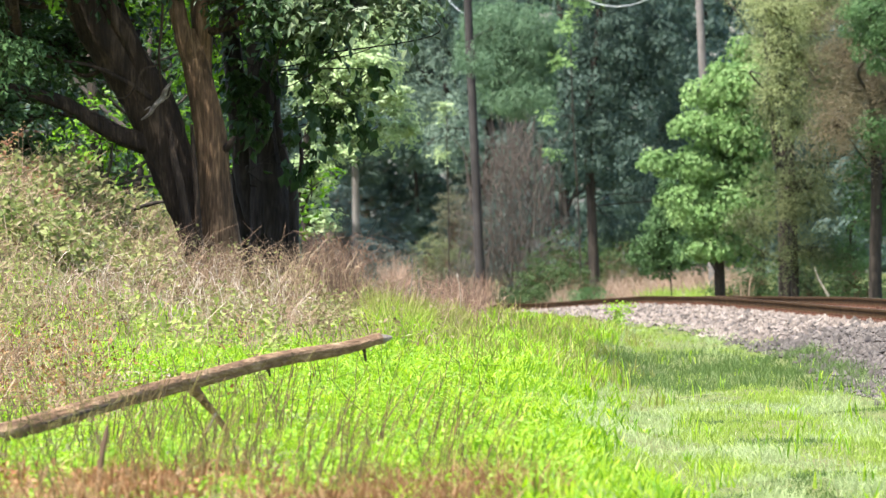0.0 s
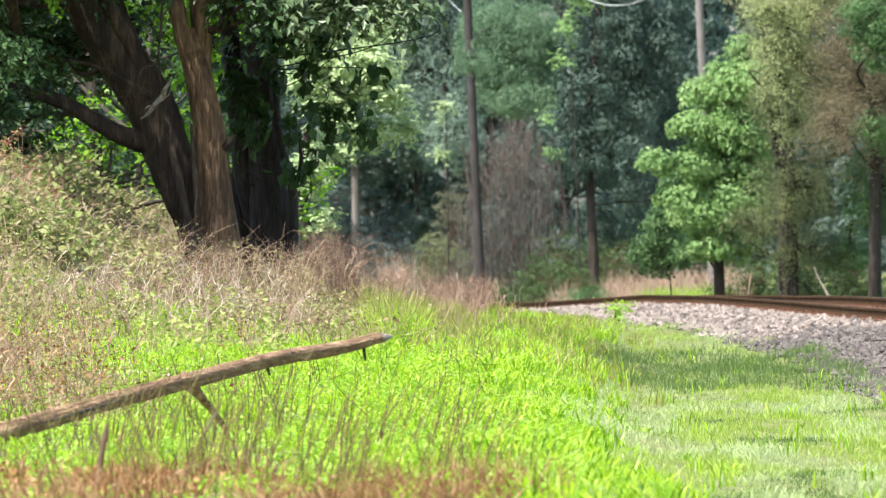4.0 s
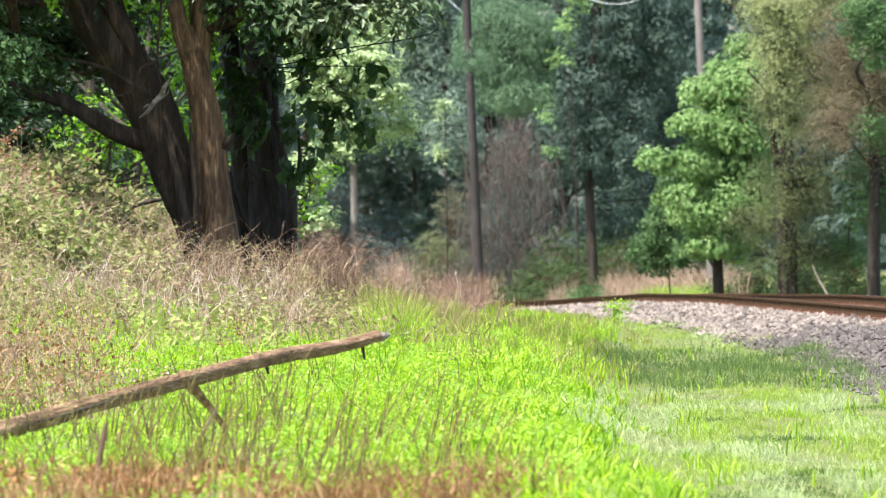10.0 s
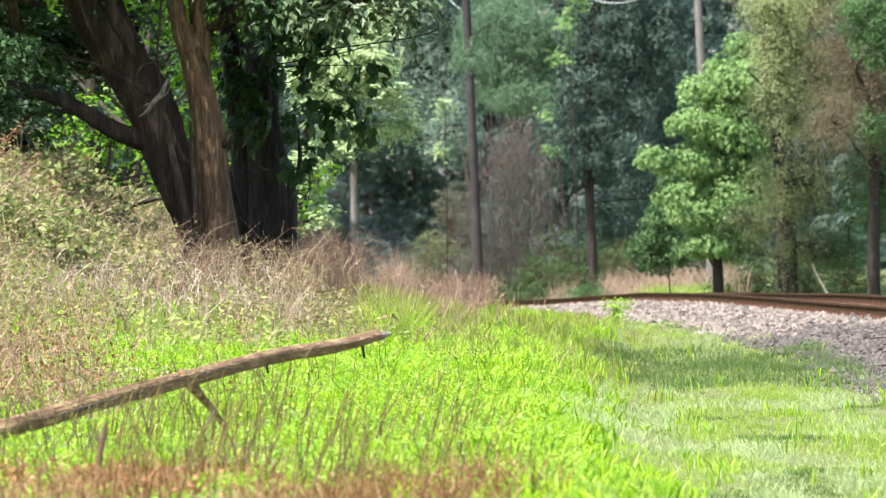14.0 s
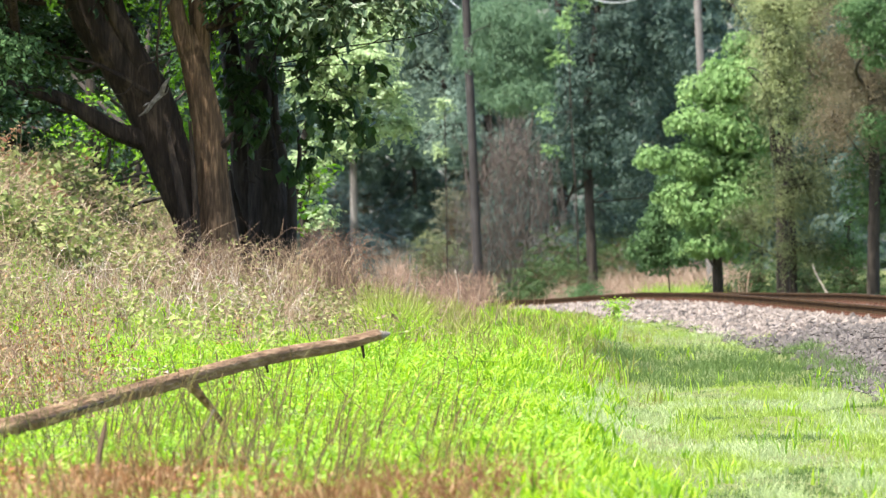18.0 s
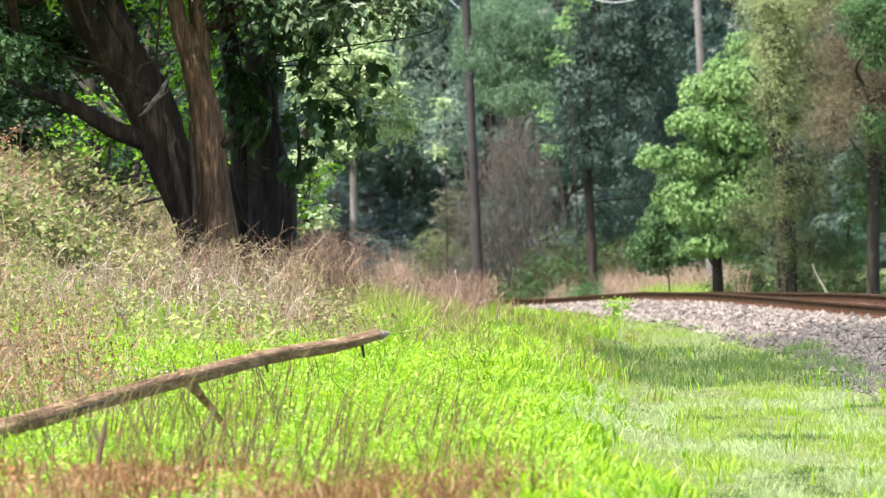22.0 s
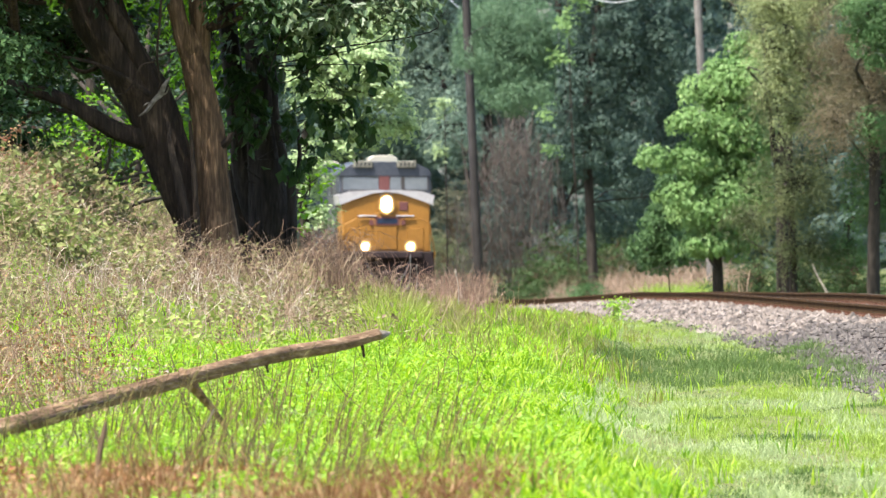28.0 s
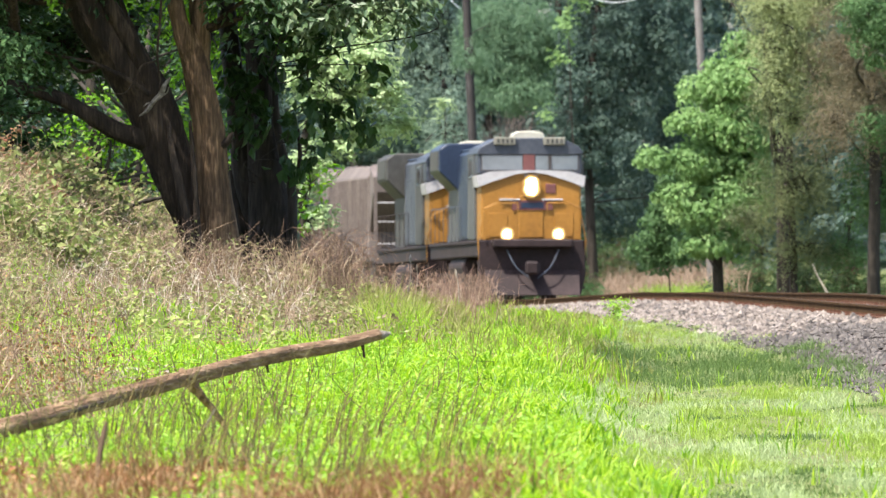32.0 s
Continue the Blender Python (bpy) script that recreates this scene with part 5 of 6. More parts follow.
BRIGHT = tree("bright_maple", "light green young maple catching the sun", "tree", [
    ([(7.61, 432.0, 0.66), (7.59, 432.0, 1.44), (7.54, 432.0, 2.69), (7.65, 432.0, 5.03), (7.89, 432.0, 7.05)], [0.16, 0.145, 0.12, 0.09, 0.04])],
    BRIGHT_LOW + BRIGHT_HIGH + BRIGHT_HEART + BRIGHT_BETWEEN,
    50000, 0.17, M_LEAF_LIGHT, M_BARK_DARK, 113, clump=0.34, per_clump=44, flat=0.6, pads=True, hang=0.8, droop=0.9)
# The maple's shaded lower boughs, put into darker leaves on a sapling.
tree("shaded_sapling", "mid-green sapling beside the bright maple, leaves coloured darker for shade", "tree", [
    ([(6.35, 437.0, 0.5), (6.3, 437.0, 1.6), (6.3, 437.0, 2.8), (6.5, 437.0, 4.2)], [0.022, 0.02, 0.018, 0.012])],
    [(6.15, 436.5, 2.75) + (0.55, 0.5, 0.6), (5.85, 437.0, 2.0) + (0.55, 0.5, 0.5), (6.55, 436.0, 3.8) + (0.45, 0.5, 0.5), (6.9, 436.0, 2.1) + (0.5, 0.5, 0.4)],
    6500, 0.14, M_LEAF_DEEP, M_BARK_DARK, 123, clump=0.3, per_clump=40, pads=True, hang=0.8)
tree("browned_cedar", "olive and rusty-brown cedar with a fuzzy crown", "tree", [
    ([(9.26, 425.0, 0.68), (9.23, 425.0, 1.75), (9.20, 425.0, 4.21), (9.29, 425.0, 7.27), (9.44, 425.0, 11.87)], [0.22, 0.19, 0.15, 0.12, 0.05]),
    ([(9.20, 425.0, 3.75), (8.97, 424.5, 4.82), (8.84, 424.0, 6.49), (8.69, 424.0, 8.18)], [0.10, 0.11, 0.10, 0.07])],
    [(9.29, 425.0, 7.43) + (0.8, 0.9, 1.3), (10.16, 423.0, 6.33) + (1.1, 1.0, 1.4), (9.55, 423.0, 3.74) + (1.1, 1.0, 1.1), (8.31, 422.0, 2.82) + (0.5, 0.6, 0.6),
     (9.88, 424.0, 2.06) + (0.9, 0.9, 0.6), (9.75, 425.0, 9.73) + (1.5, 1.4, 1.6), (8.68, 425.0, 8.35) + (0.45, 0.6, 0.8), (8.78, 422.5, 6.25) + (0.4, 0.4, 0.9)],
    50000, 0.10, M_LEAF_OLIVE, M_BARK_DARK, 114, clump=0.36, per_clump=30, narrow=0.3, flat=0.8, hang=0.9, inner=0.4)
tree("rusty_cedar", "rust-brown half-dead cedar with some green tips", "tree", [
    ([(11.48, 418.0, 0.70), (11.49, 418.0, 1.90), (11.52, 418.0, 4.16), (11.40, 418.0, 7.18), (11.25, 418.0, 11.70)], [0.2, 0.18, 0.16, 0.13, 0.05])],
    [(10.77, 417.0, 7.32) + (0.9, 0.8, 1.4), (11.52, 417.0, 6.11) + (0.8, 0.8, 1.2), (10.45, 416.0, 5.50) + (0.6, 0.7, 0.9), (11.25, 418.0, 9.89) + (1.4, 1.3, 1.4)],
    38000, 0.09, M_LEAF_BROWN, M_BARK_DARK, 115, clump=0.4, per_clump=30, narrow=0.3, flat=0.8, hang=0.9, inner=0.4, limb_r=0.03)
# Sun on the treetops above the cedars is put into this brighter foliage.
tree("sunlit_ash", "yellow-green ash top above the cedars, coloured bright for sun", "tree", [
    ([(9.50, 424.0, 0.53), (9.45, 424.0, 2.67), (9.35, 424.0, 5.73), (9.24, 424.0, 8.48), (9.12, 424.0, 10.32)], [0.12, 0.11, 0.09, 0.06, 0.03])],
    [(8.89, 417.0, 8.52) + (0.75, 0.7, 0.5), (9.67, 418.0, 8.23) + (0.5, 0.6, 0.4), (8.53, 418.0, 9.29) + (0.8, 0.8, 0.6), (10.12, 418.0, 8.99) + (0.8, 0.8, 0.5), (8.75, 417.0, 7.4) + (0.5, 0.5, 0.5), (9.0, 417.0, 6.5) + (0.4, 0.4, 0.45), (9.45, 417.5, 7.3) + (0.35, 0.4, 0.6), (9.35, 418.0, 5.5) + (0.35, 0.3, 0.4)],
    18000, 0.085, M_LEAF_YELLOW, M_BARK_DARK, 117, clump=0.3, hang=0.9, per_clump=20, inner=0.4)
tree("green_cedar", "dark green cedar boughs at the wood's edge", "tree", [
    ([(12.36, 420.0, 0.54), (12.36, 420.0, 2.66), (12.21, 420.0, 5.69), (12.21, 420.0, 11.75)], [0.2, 0.17, 0.14, 0.06])],
    [(11.81, 414.0, 7.72) + (1.0, 1.0, 1.0), (11.29, 414.0, 8.32) + (0.9, 0.9, 0.6), (11.73, 419.0, 3.72) + (0.9, 0.9, 1.3), (11.35, 416.0, 5.20) + (0.55, 0.6, 0.4), (12.67, 420.0, 4.93) + (1.2, 1.2, 2.0),
     (10.95, 424.0, 2.06) + (0.7, 0.8, 0.5)],
    26000, 0.12, M_LEAF_DEEP, M_BARK_DARK, 116, clump=0.4, narrow=0.4, per_clump=60, pads=True)
# the deep wood: dense dark trees one behind the other
DEEP = [((-0.95, 610.0, 0.06), 1), ((1.43, 600.0, 0.08), 2), ((4.36, 560.0, 0.19), 3), ((7.71, 540.0, 0.24), 4), ((10.43, 520.0, 0.29), 5), ((13.17, 510.0, 0.31), 6), ((-4.85, 600.0, 0.08), 7)]
# Trees 19 to 23, left of the track, are added to shade the train.
DEEP += [((-9.00, 650.0, -0.04), 8), ((-13.29, 665.0, -0.08), 9), ((-15.41, 590.0, 0.11), 10), ((15.44, 500.0, 0.34), 11), ((6.62, 600.0, 0.08), 12), ((-19.57, 600.0, 0.08), 13), ((9.96, 580.0, 0.14), 14),
        ((13.08, 570.0, 0.16), 15), ((-0.33, 650.0, -0.04), 16), ((-3.85, 650.0, -0.04), 17), ((3.14, 640.0, -0.02), 18), ((-10.77, 430.0, 0.51), 19), ((-8.48, 440.0, 0.49), 20), ((-6.51, 470.0, 0.41), 21), ((-13.09, 430.0, 0.51), 22), ((-7.95, 520.0, 0.29), 23), ((12.21, 620.0, 0.03), 24), ((9.14, 640.0, -0.02), 25), ((15.32, 610.0, 0.06), 26), ((6.10, 660.0, -0.07), 27),
         ((-4.60, 700.0, 0.0), 28), ((-2.10, 708.0, 0.0), 29), ((0.60, 702.0, 0.0), 30), ((-7.20, 704.0, 0.0), 31)]
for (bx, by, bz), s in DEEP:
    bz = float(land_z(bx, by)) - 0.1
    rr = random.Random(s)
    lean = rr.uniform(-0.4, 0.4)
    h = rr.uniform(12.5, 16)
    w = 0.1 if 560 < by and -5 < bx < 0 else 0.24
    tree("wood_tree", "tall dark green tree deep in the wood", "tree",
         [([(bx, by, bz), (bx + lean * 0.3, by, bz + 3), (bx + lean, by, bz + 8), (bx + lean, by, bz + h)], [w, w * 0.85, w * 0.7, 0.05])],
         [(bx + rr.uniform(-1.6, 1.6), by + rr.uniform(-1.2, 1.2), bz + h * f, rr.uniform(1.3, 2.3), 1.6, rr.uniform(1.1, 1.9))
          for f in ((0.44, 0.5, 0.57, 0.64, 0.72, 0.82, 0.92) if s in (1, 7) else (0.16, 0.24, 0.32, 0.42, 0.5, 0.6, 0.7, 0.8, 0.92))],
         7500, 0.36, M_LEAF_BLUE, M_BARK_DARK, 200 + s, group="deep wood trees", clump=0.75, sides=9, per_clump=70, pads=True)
# Wide canopies added to keep sun off the hollow, their trunks out of sight.
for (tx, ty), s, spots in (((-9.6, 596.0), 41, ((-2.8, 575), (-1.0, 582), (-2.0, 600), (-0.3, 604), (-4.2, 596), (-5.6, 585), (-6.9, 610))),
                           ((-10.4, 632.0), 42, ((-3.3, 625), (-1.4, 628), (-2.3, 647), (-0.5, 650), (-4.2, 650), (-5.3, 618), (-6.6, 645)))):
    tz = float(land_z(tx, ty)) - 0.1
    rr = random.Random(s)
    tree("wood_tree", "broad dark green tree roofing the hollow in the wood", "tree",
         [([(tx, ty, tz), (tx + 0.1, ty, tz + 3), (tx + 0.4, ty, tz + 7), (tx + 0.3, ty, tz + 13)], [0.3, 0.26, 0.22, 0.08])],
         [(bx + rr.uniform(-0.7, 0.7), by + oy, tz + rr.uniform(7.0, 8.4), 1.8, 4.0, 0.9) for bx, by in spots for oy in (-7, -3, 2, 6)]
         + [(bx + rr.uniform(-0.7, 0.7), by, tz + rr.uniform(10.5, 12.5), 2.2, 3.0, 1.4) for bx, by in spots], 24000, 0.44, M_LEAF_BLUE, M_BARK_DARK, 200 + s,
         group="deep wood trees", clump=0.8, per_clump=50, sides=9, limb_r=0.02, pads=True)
# a tangle of bare vines and saplings
VINES = tagged(empty("vine_thicket", (2.50, 530.0, 0.26)), "tangle of bare grey-brown vines and leafless saplings", "vines")
VO = np.array((2.50, 530.0, 0.26))
rng = np.random.default_rng(77)
g = Geo()
n = 1500
p = np.stack([np.clip(rng.normal(2.45, 0.85, n), 0.5, 4.6), 530 + rng.uniform(-1.5, 1.5, n), np.zeros(n)], 1)
p[:, 2] = 0.2 + rng.random(n) ** 1.15 * (6.2 - 1.5 * np.abs(p[:, 0] - 2.5) + rng.normal(0, 0.5, n))
q = p + np.stack([rng.normal(-0.12, 0.3, n), rng.normal(0, 0.3, n), rng.uniform(0.2, 1.5, n)], 1)
g.sticks(p - VO, q - VO, 0.013, 0.005)
for k in range(14):
    bx = 1.2 + 2.7 * rng.random()
    g.tube(np.array([(bx, 530, 0.1), (bx + rng.normal(0, 0.2), 530, 2), (bx + rng.normal(0, 0.4), 530, 4), (bx + rng.normal(0, 0.7), 530, 6)]) - VO, [0.035, 0.03, 0.024, 0.01], 6, 0.1, k)
g.object("stem_tangle", M_VINE, VINES)
g = Geo()
g.leaves(q[rng.integers(0, n, 2200)] + rng.normal(0, 0.3, (2200, 3)) - VO, np.full(2200, 0.07), rng, 0.4, 0.3)
g.object("dead_leaves", M_VINE, VINES, "sparse withered brown leaves")
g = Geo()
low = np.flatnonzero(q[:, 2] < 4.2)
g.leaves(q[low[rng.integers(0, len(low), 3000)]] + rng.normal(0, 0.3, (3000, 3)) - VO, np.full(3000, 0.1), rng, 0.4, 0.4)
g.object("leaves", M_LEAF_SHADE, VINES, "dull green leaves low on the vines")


def shrub(label, place, spread, height, count, leaf, material, seed, name="shrub"):
    bx, by, bz = place
    bz = float(surface_z(bx, by)) - 0.05
    r = random.Random(seed)
    return tree(name, label, "shrub", [([(bx, by, bz), (bx, by, bz + height * 0.2), (bx, by, bz + height * 0.4), (bx + 0.05, by, bz + height * 0.6)], [0.03, 0.027, 0.024, 0.012])],
                [(bx + r.uniform(-0.5, 0.5) * spread, by + r.uniform(-0.5, 0.5), bz + height * r.uniform(0.25, 0.75), spread * 0.5, spread * 0.45, height * 0.33) for _ in range(5)],
                count, leaf, material, M_STEM_DARK, seed, clump=0.2, per_clump=16, sides=6, limb_r=0.015)


SHRUBS = [("low dull green shrub at the wood's edge", (0.31, 545.0, 0.62), 1.5, 1.9, 3500, 0.0967, M_LEAF_OLIVE),
          ("tall dull olive bush with brown seed heads", (0.35, 542.0, 0.62), 1.3, 4.6, 7100, 0.0893, M_LEAF_DULL),
          ("shrub behind the oak, coloured dark for shade", (4.21, 528.0, 0.65), 2.6, 2.8, 4400, 0.119, M_GRASS_DEEP),
          ("shrub behind the oak, coloured dark for shade", (5.76, 536.0, 0.63), 2.6, 2.6, 4400, 0.119, M_GRASS_DEEP),
          ("shrub behind the oak, coloured dark for shade", (7.20, 545.0, 0.62), 2.6, 3.0, 4400, 0.119, M_GRASS_DEEP),
          ("low green shrub coloured dark for shade", (2.63, 500.0, 0.52), 1.6, 0.9, 3000, 0.0967, M_GRASS_DEEP),
          ("dark green shrub coloured for shade", (3.54, 488.0, 0.54), 1.5, 1.6, 3000, 0.0967, M_GRASS_DEEP),
          ("dull green shrub coloured dark for shade", (3.12, 505.0, 0.51), 1.6, 1.9, 3500, 0.0967, M_GRASS_DEEP)]
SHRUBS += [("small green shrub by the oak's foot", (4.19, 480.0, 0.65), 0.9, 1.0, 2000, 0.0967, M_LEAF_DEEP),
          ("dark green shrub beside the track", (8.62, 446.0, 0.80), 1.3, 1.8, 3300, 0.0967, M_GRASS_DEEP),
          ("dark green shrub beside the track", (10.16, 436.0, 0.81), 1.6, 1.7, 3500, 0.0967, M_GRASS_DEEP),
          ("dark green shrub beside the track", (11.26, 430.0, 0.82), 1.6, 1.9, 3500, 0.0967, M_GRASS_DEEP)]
SHRUBS += [("shrub in the hollow, leaves coloured for shade and haze", (-1.90, 560.0, 0.59), 2.2, 2.4, 4100, 0.112, M_LEAF_SHADE),
          ("shrub in the hollow, leaves coloured for shade and haze", (-3.98, 600.0, 0.52), 2.2, 3.0, 4100, 0.112, M_LEAF_SHADE),
          ("shrub in the hollow, leaves coloured for shade and haze", (-4.95, 612.0, 0.50), 3.0, 5.0, 5700, 0.149, M_LEAF_SHADE),
          ("shrub in the hollow, leaves coloured for shade and haze", (-6.33, 618.0, 0.49), 3.0, 5.0, 5700, 0.149, M_LEAF_SHADE),
          ("shrub in the hollow, leaves coloured for shade and haze", (-3.95, 630.0, 0.46), 3.0, 4.6, 5700, 0.149, M_LEAF_SHADE),
          ("shrub in the hollow, leaves coloured for shade and haze", (-3.10, 618.0, 0.49), 3.0, 3.4, 4900, 0.149, M_LEAF_SHADE),
          ("shrub in the hollow, leaves coloured for shade and haze", (-0.99, 622.0, 0.48), 3.0, 3.6, 4900, 0.149, M_LEAF_SHADE),
          ("pale green bush at the bend", (-0.08, 538.0, 0.63), 1.3, 2.7, 4900, 0.0893, M_LEAF_OLIVE)]
for i, (label, place, sp, hh, cnt, lf, mat) in enumerate(SHRUBS):
    shrub(label, place, sp, hh, cnt, lf, mat, 300 + i)
shrub("small bright green weed at the edge of the stones", (3.60, 330.0, 0.58), 0.22, 0.52, 300, 0.09, M_CLOVER, 330, "weed")
STICK = tagged(empty("dead_stick", (10.15, 415.0, 0.88)), "pale dead stick leaning beside the track", "branch")
g = Geo()
g.tube(np.array([(10.21, 415.0, 0.79), (10.06, 415.0, 1.06), (9.91, 415.0, 1.33), (9.79, 415.0, 1.63)]) - np.array((10.15, 415.0, 0.88)), [0.03, 0.026, 0.022, 0.012], 7, 0.15, 3)
g.object("wood", M_DEADWOOD_PALE, STICK, smooth=True)


# ---- utility poles and cables ----
def utility_pole(label, foot, top, r, material):
    root = tagged(empty("utility_pole", foot), label, "pole", "utility poles")
    f, t = np.array(foot), np.array(top)
    g = Geo()
    g.tube(np.array([f, f * 0.6 + t * 0.4, t]) - f, [r, r * 0.92, r * 0.75], 14, 0.03, 4)
    g.object("post", material, root, smooth=True)
    d = (t - f)
    for z in (0.3, 1.1):
        a = t - f - d / np.linalg.norm(d) * z
        part("crossarm", box_bm(a[0] - 1.1, a[0] + 1.1, a[1] - 0.2, a[1] - 0.1, a[2] - 0.06, a[2] + 0.06, 0.01), material, root)
        for k in (-1.0, -0.45, 0.45, 1.0):
            part("insulator", cyl_bm((a[0] + k, a[1] - 0.15, a[2] + 0.06), (a[0] + k, a[1] - 0.15, a[2] + 0.2), 0.05, 8, 0.03), M_WIRE, root)
    return root


utility_pole("dark creosoted wooden utility pole with a slight lean", (1.22, 512.0, 0.21), (0.44, 512.0, 17.30), 0.155, M_POLE_DARK)
utility_pole("weathered grey-brown wooden utility pole", (8.38, 486.0, 0.37), (7.75, 486.0, 13.00), 0.145, M_POLE)
tree("bare_trunk", "pale grey bare tree trunk in the hollow", "tree", [([(-3.26, 580.0, 0.14), (-3.28, 580.0, 3.06), (-3.31, 580.0, 5.16), (-3.47, 580.0, 9.34), (-3.64, 580.0, 14.57)], [0.15, 0.14, 0.13, 0.11, 0.06])],
                 [(-3.54, 580.0, 13.53) + (1.8, 1.6, 1.4)], 3000, 0.22, M_LEAF_MID, M_BARK_GREY, 150)


def cable(label, a, b, sag, r=0.022):
    root = tagged(empty("overhead_cable", a), label, "cable", "overhead cables")
    a0, b0 = np.array(a), np.array(b)
    f = np.linspace(0, 1, 9)[:, None]
    pts = a0 + (b0 - a0) * f
    pts[:, 2] -= sag * 4 * (f * (1 - f))[:, 0]
    g = Geo()
    g.tube(pts - a0, [r] * 9, 6)
    g.object("wire", M_WIRE, root, smooth=True)
    return root


cable("bright slack overhead cable between the poles", (0.46, 512.0, 16.71), (7.84, 486.0, 11.26), 3.6, 0.017)
cable("bright slack overhead cable running into a tree", (-0.79, 560.0, 12.31), (1.43, 519.0, 9.5), 0.25, 0.013)


# ---- the train ----
M_YELLOW = ramp_material("paint_yellow", [(0.21, 0.096, 0.018), (0.28, 0.130, 0.024), (0.33, 0.158, 0.036)], 0.45, 0.8, 9, island=False)
M_BLUE = ramp_material("paint_blue", [(0.010, 0.017, 0.036), (0.016, 0.026, 0.052), (0.026, 0.038, 0.068)], 0.45, 0.8, 9, island=False)
M_SLATE = ramp_material("paint_slate", [(0.026, 0.031, 0.044), (0.042, 0.048, 0.064), (0.068, 0.073, 0.088)], 0.5, 0.8, 9, island=False)
M_GREY = ramp_material("paint_grey", [(0.046, 0.047, 0.047), (0.068, 0.069, 0.068), (0.098, 0.098, 0.095)], 0.55, 0.8, 9, island=False)
M_GREY_DARK = ramp_material("paint_darker_grey", [(0.026, 0.025, 0.023), (0.045, 0.043, 0.040), (0.075, 0.072, 0.066)], 0.65, 0.9, 7, island=False)
M_WHITE = ramp_material("paint_white", [(0.30, 0.285, 0.29), (0.47, 0.45, 0.46)], 0.45, 1.0, 9, island=False)
M_BOARD = ramp_material("paint_dull_cream", [(0.12, 0.115, 0.095), (0.22, 0.21, 0.17)], 0.5, 1.0, 9, island=False)
M_CREAM = ramp_material("paint_cream", [(0.27, 0.25, 0.20), (0.44, 0.42, 0.35)], 0.5, 1.0, 9, island=False)
M_UNDER = ramp_material("paint_grimy_black", [(0.011, 0.006, 0.0065), (0.021, 0.012, 0.0125), (0.038, 0.023, 0.023)], 0.75, 1.2, 12, island=False)
M_TAN = ramp_material("paint_tan", [(0.085, 0.068, 0.06), (0.125, 0.10, 0.09), (0.18, 0.148, 0.132)], 0.7, 0.6, 8, island=False)
M_GLASS = ramp_material("paint_window_glass", [(0.11, 0.125, 0.145), (0.16, 0.175, 0.195)], 0.08, 1.0, 6, island=False, spec=0.9)
M_MAROON = ramp_material("paint_dull_red", [(0.10, 0.035, 0.035), (0.14, 0.055, 0.05)], 0.6, 1.0, 9, island=False)
M_HEAD = glow_material("lamp_glow", (1.0, 0.86, 0.62), 16.0)
M_GLARE = glare_material()
M_STEEL = ramp_material("paint_wheel_steel", [(0.06, 0.05, 0.045), (0.11, 0.095, 0.085)], 0.6, 2, 14, island=False, metal=0.3)
LAMP_DARK = ramp_material("paint_lamp_housing", [(0.03, 0.03, 0.03), (0.06, 0.05, 0.05)], 0.5, 2, 14, island=False)


def truck(root, y, axles, gap):
    """A bogie with its side frames, springs and wheels."""
    b = part("truck_frame", box_bm(-1.15, 1.15, y - gap * (axles - 1) / 2 - 0.3, y + gap * (axles - 1) / 2 + 0.3, 0.62, 0.86, 0.04), M_UNDER, root)
    for sx in (-1, 1):
        part("side_frame", box_bm(sx * 1.02 - 0.09, sx * 1.02 + 0.09, y - gap * (axles - 1) / 2 - 0.55, y + gap * (axles - 1) / 2 + 0.55, 0.45, 0.78, 0.05), M_UNDER, b)
        for k in range(axles):
            wy = y + (k - (axles - 1) / 2) * gap
            w = cyl_bm((sx * 0.70, wy, 0.52), (sx * 0.82, wy, 0.52), 0.52, 24)
            add_bm(w, cyl_bm((sx * 0.66, wy, 0.52), (sx * 0.70, wy, 0.52), 0.55, 24))
            part("wheel", w, M_STEEL, b, smooth=False)
            part("axle_box", box_bm(sx * 1.1 - 0.08, sx * 1.1 + 0.1, wy - 0.16, wy + 0.16, 0.38, 0.68, 0.03), M_UNDER, b)


def rail_line(root, pts, r, material, name="handrail", label=""):
    g = Geo()
    for a, b in zip(pts[:-1], pts[1:]):
        g.sticks(np.array([a], float), np.array([b], float), r, r)
    return g.object(name, material, root, label)


def lamp(owner, place, r):
    """A lamp's lens and its painted glare disc on the housing, facing forwards."""
    glare = part("reflector", cyl_bm((0, -0.012, 0), (0, 0.0, 0), 0.27, 24), M_GLARE, owner, "polished reflector, warm with light")
    glare.location = place
    glare.scale = (0.8, 0.8, 0.8)
    lens = part("lens", cyl_bm((0, -0.03, 0), (0, -0.013, 0), r, 18), M_HEAD, owner, "glowing lens")
    lens.location = place


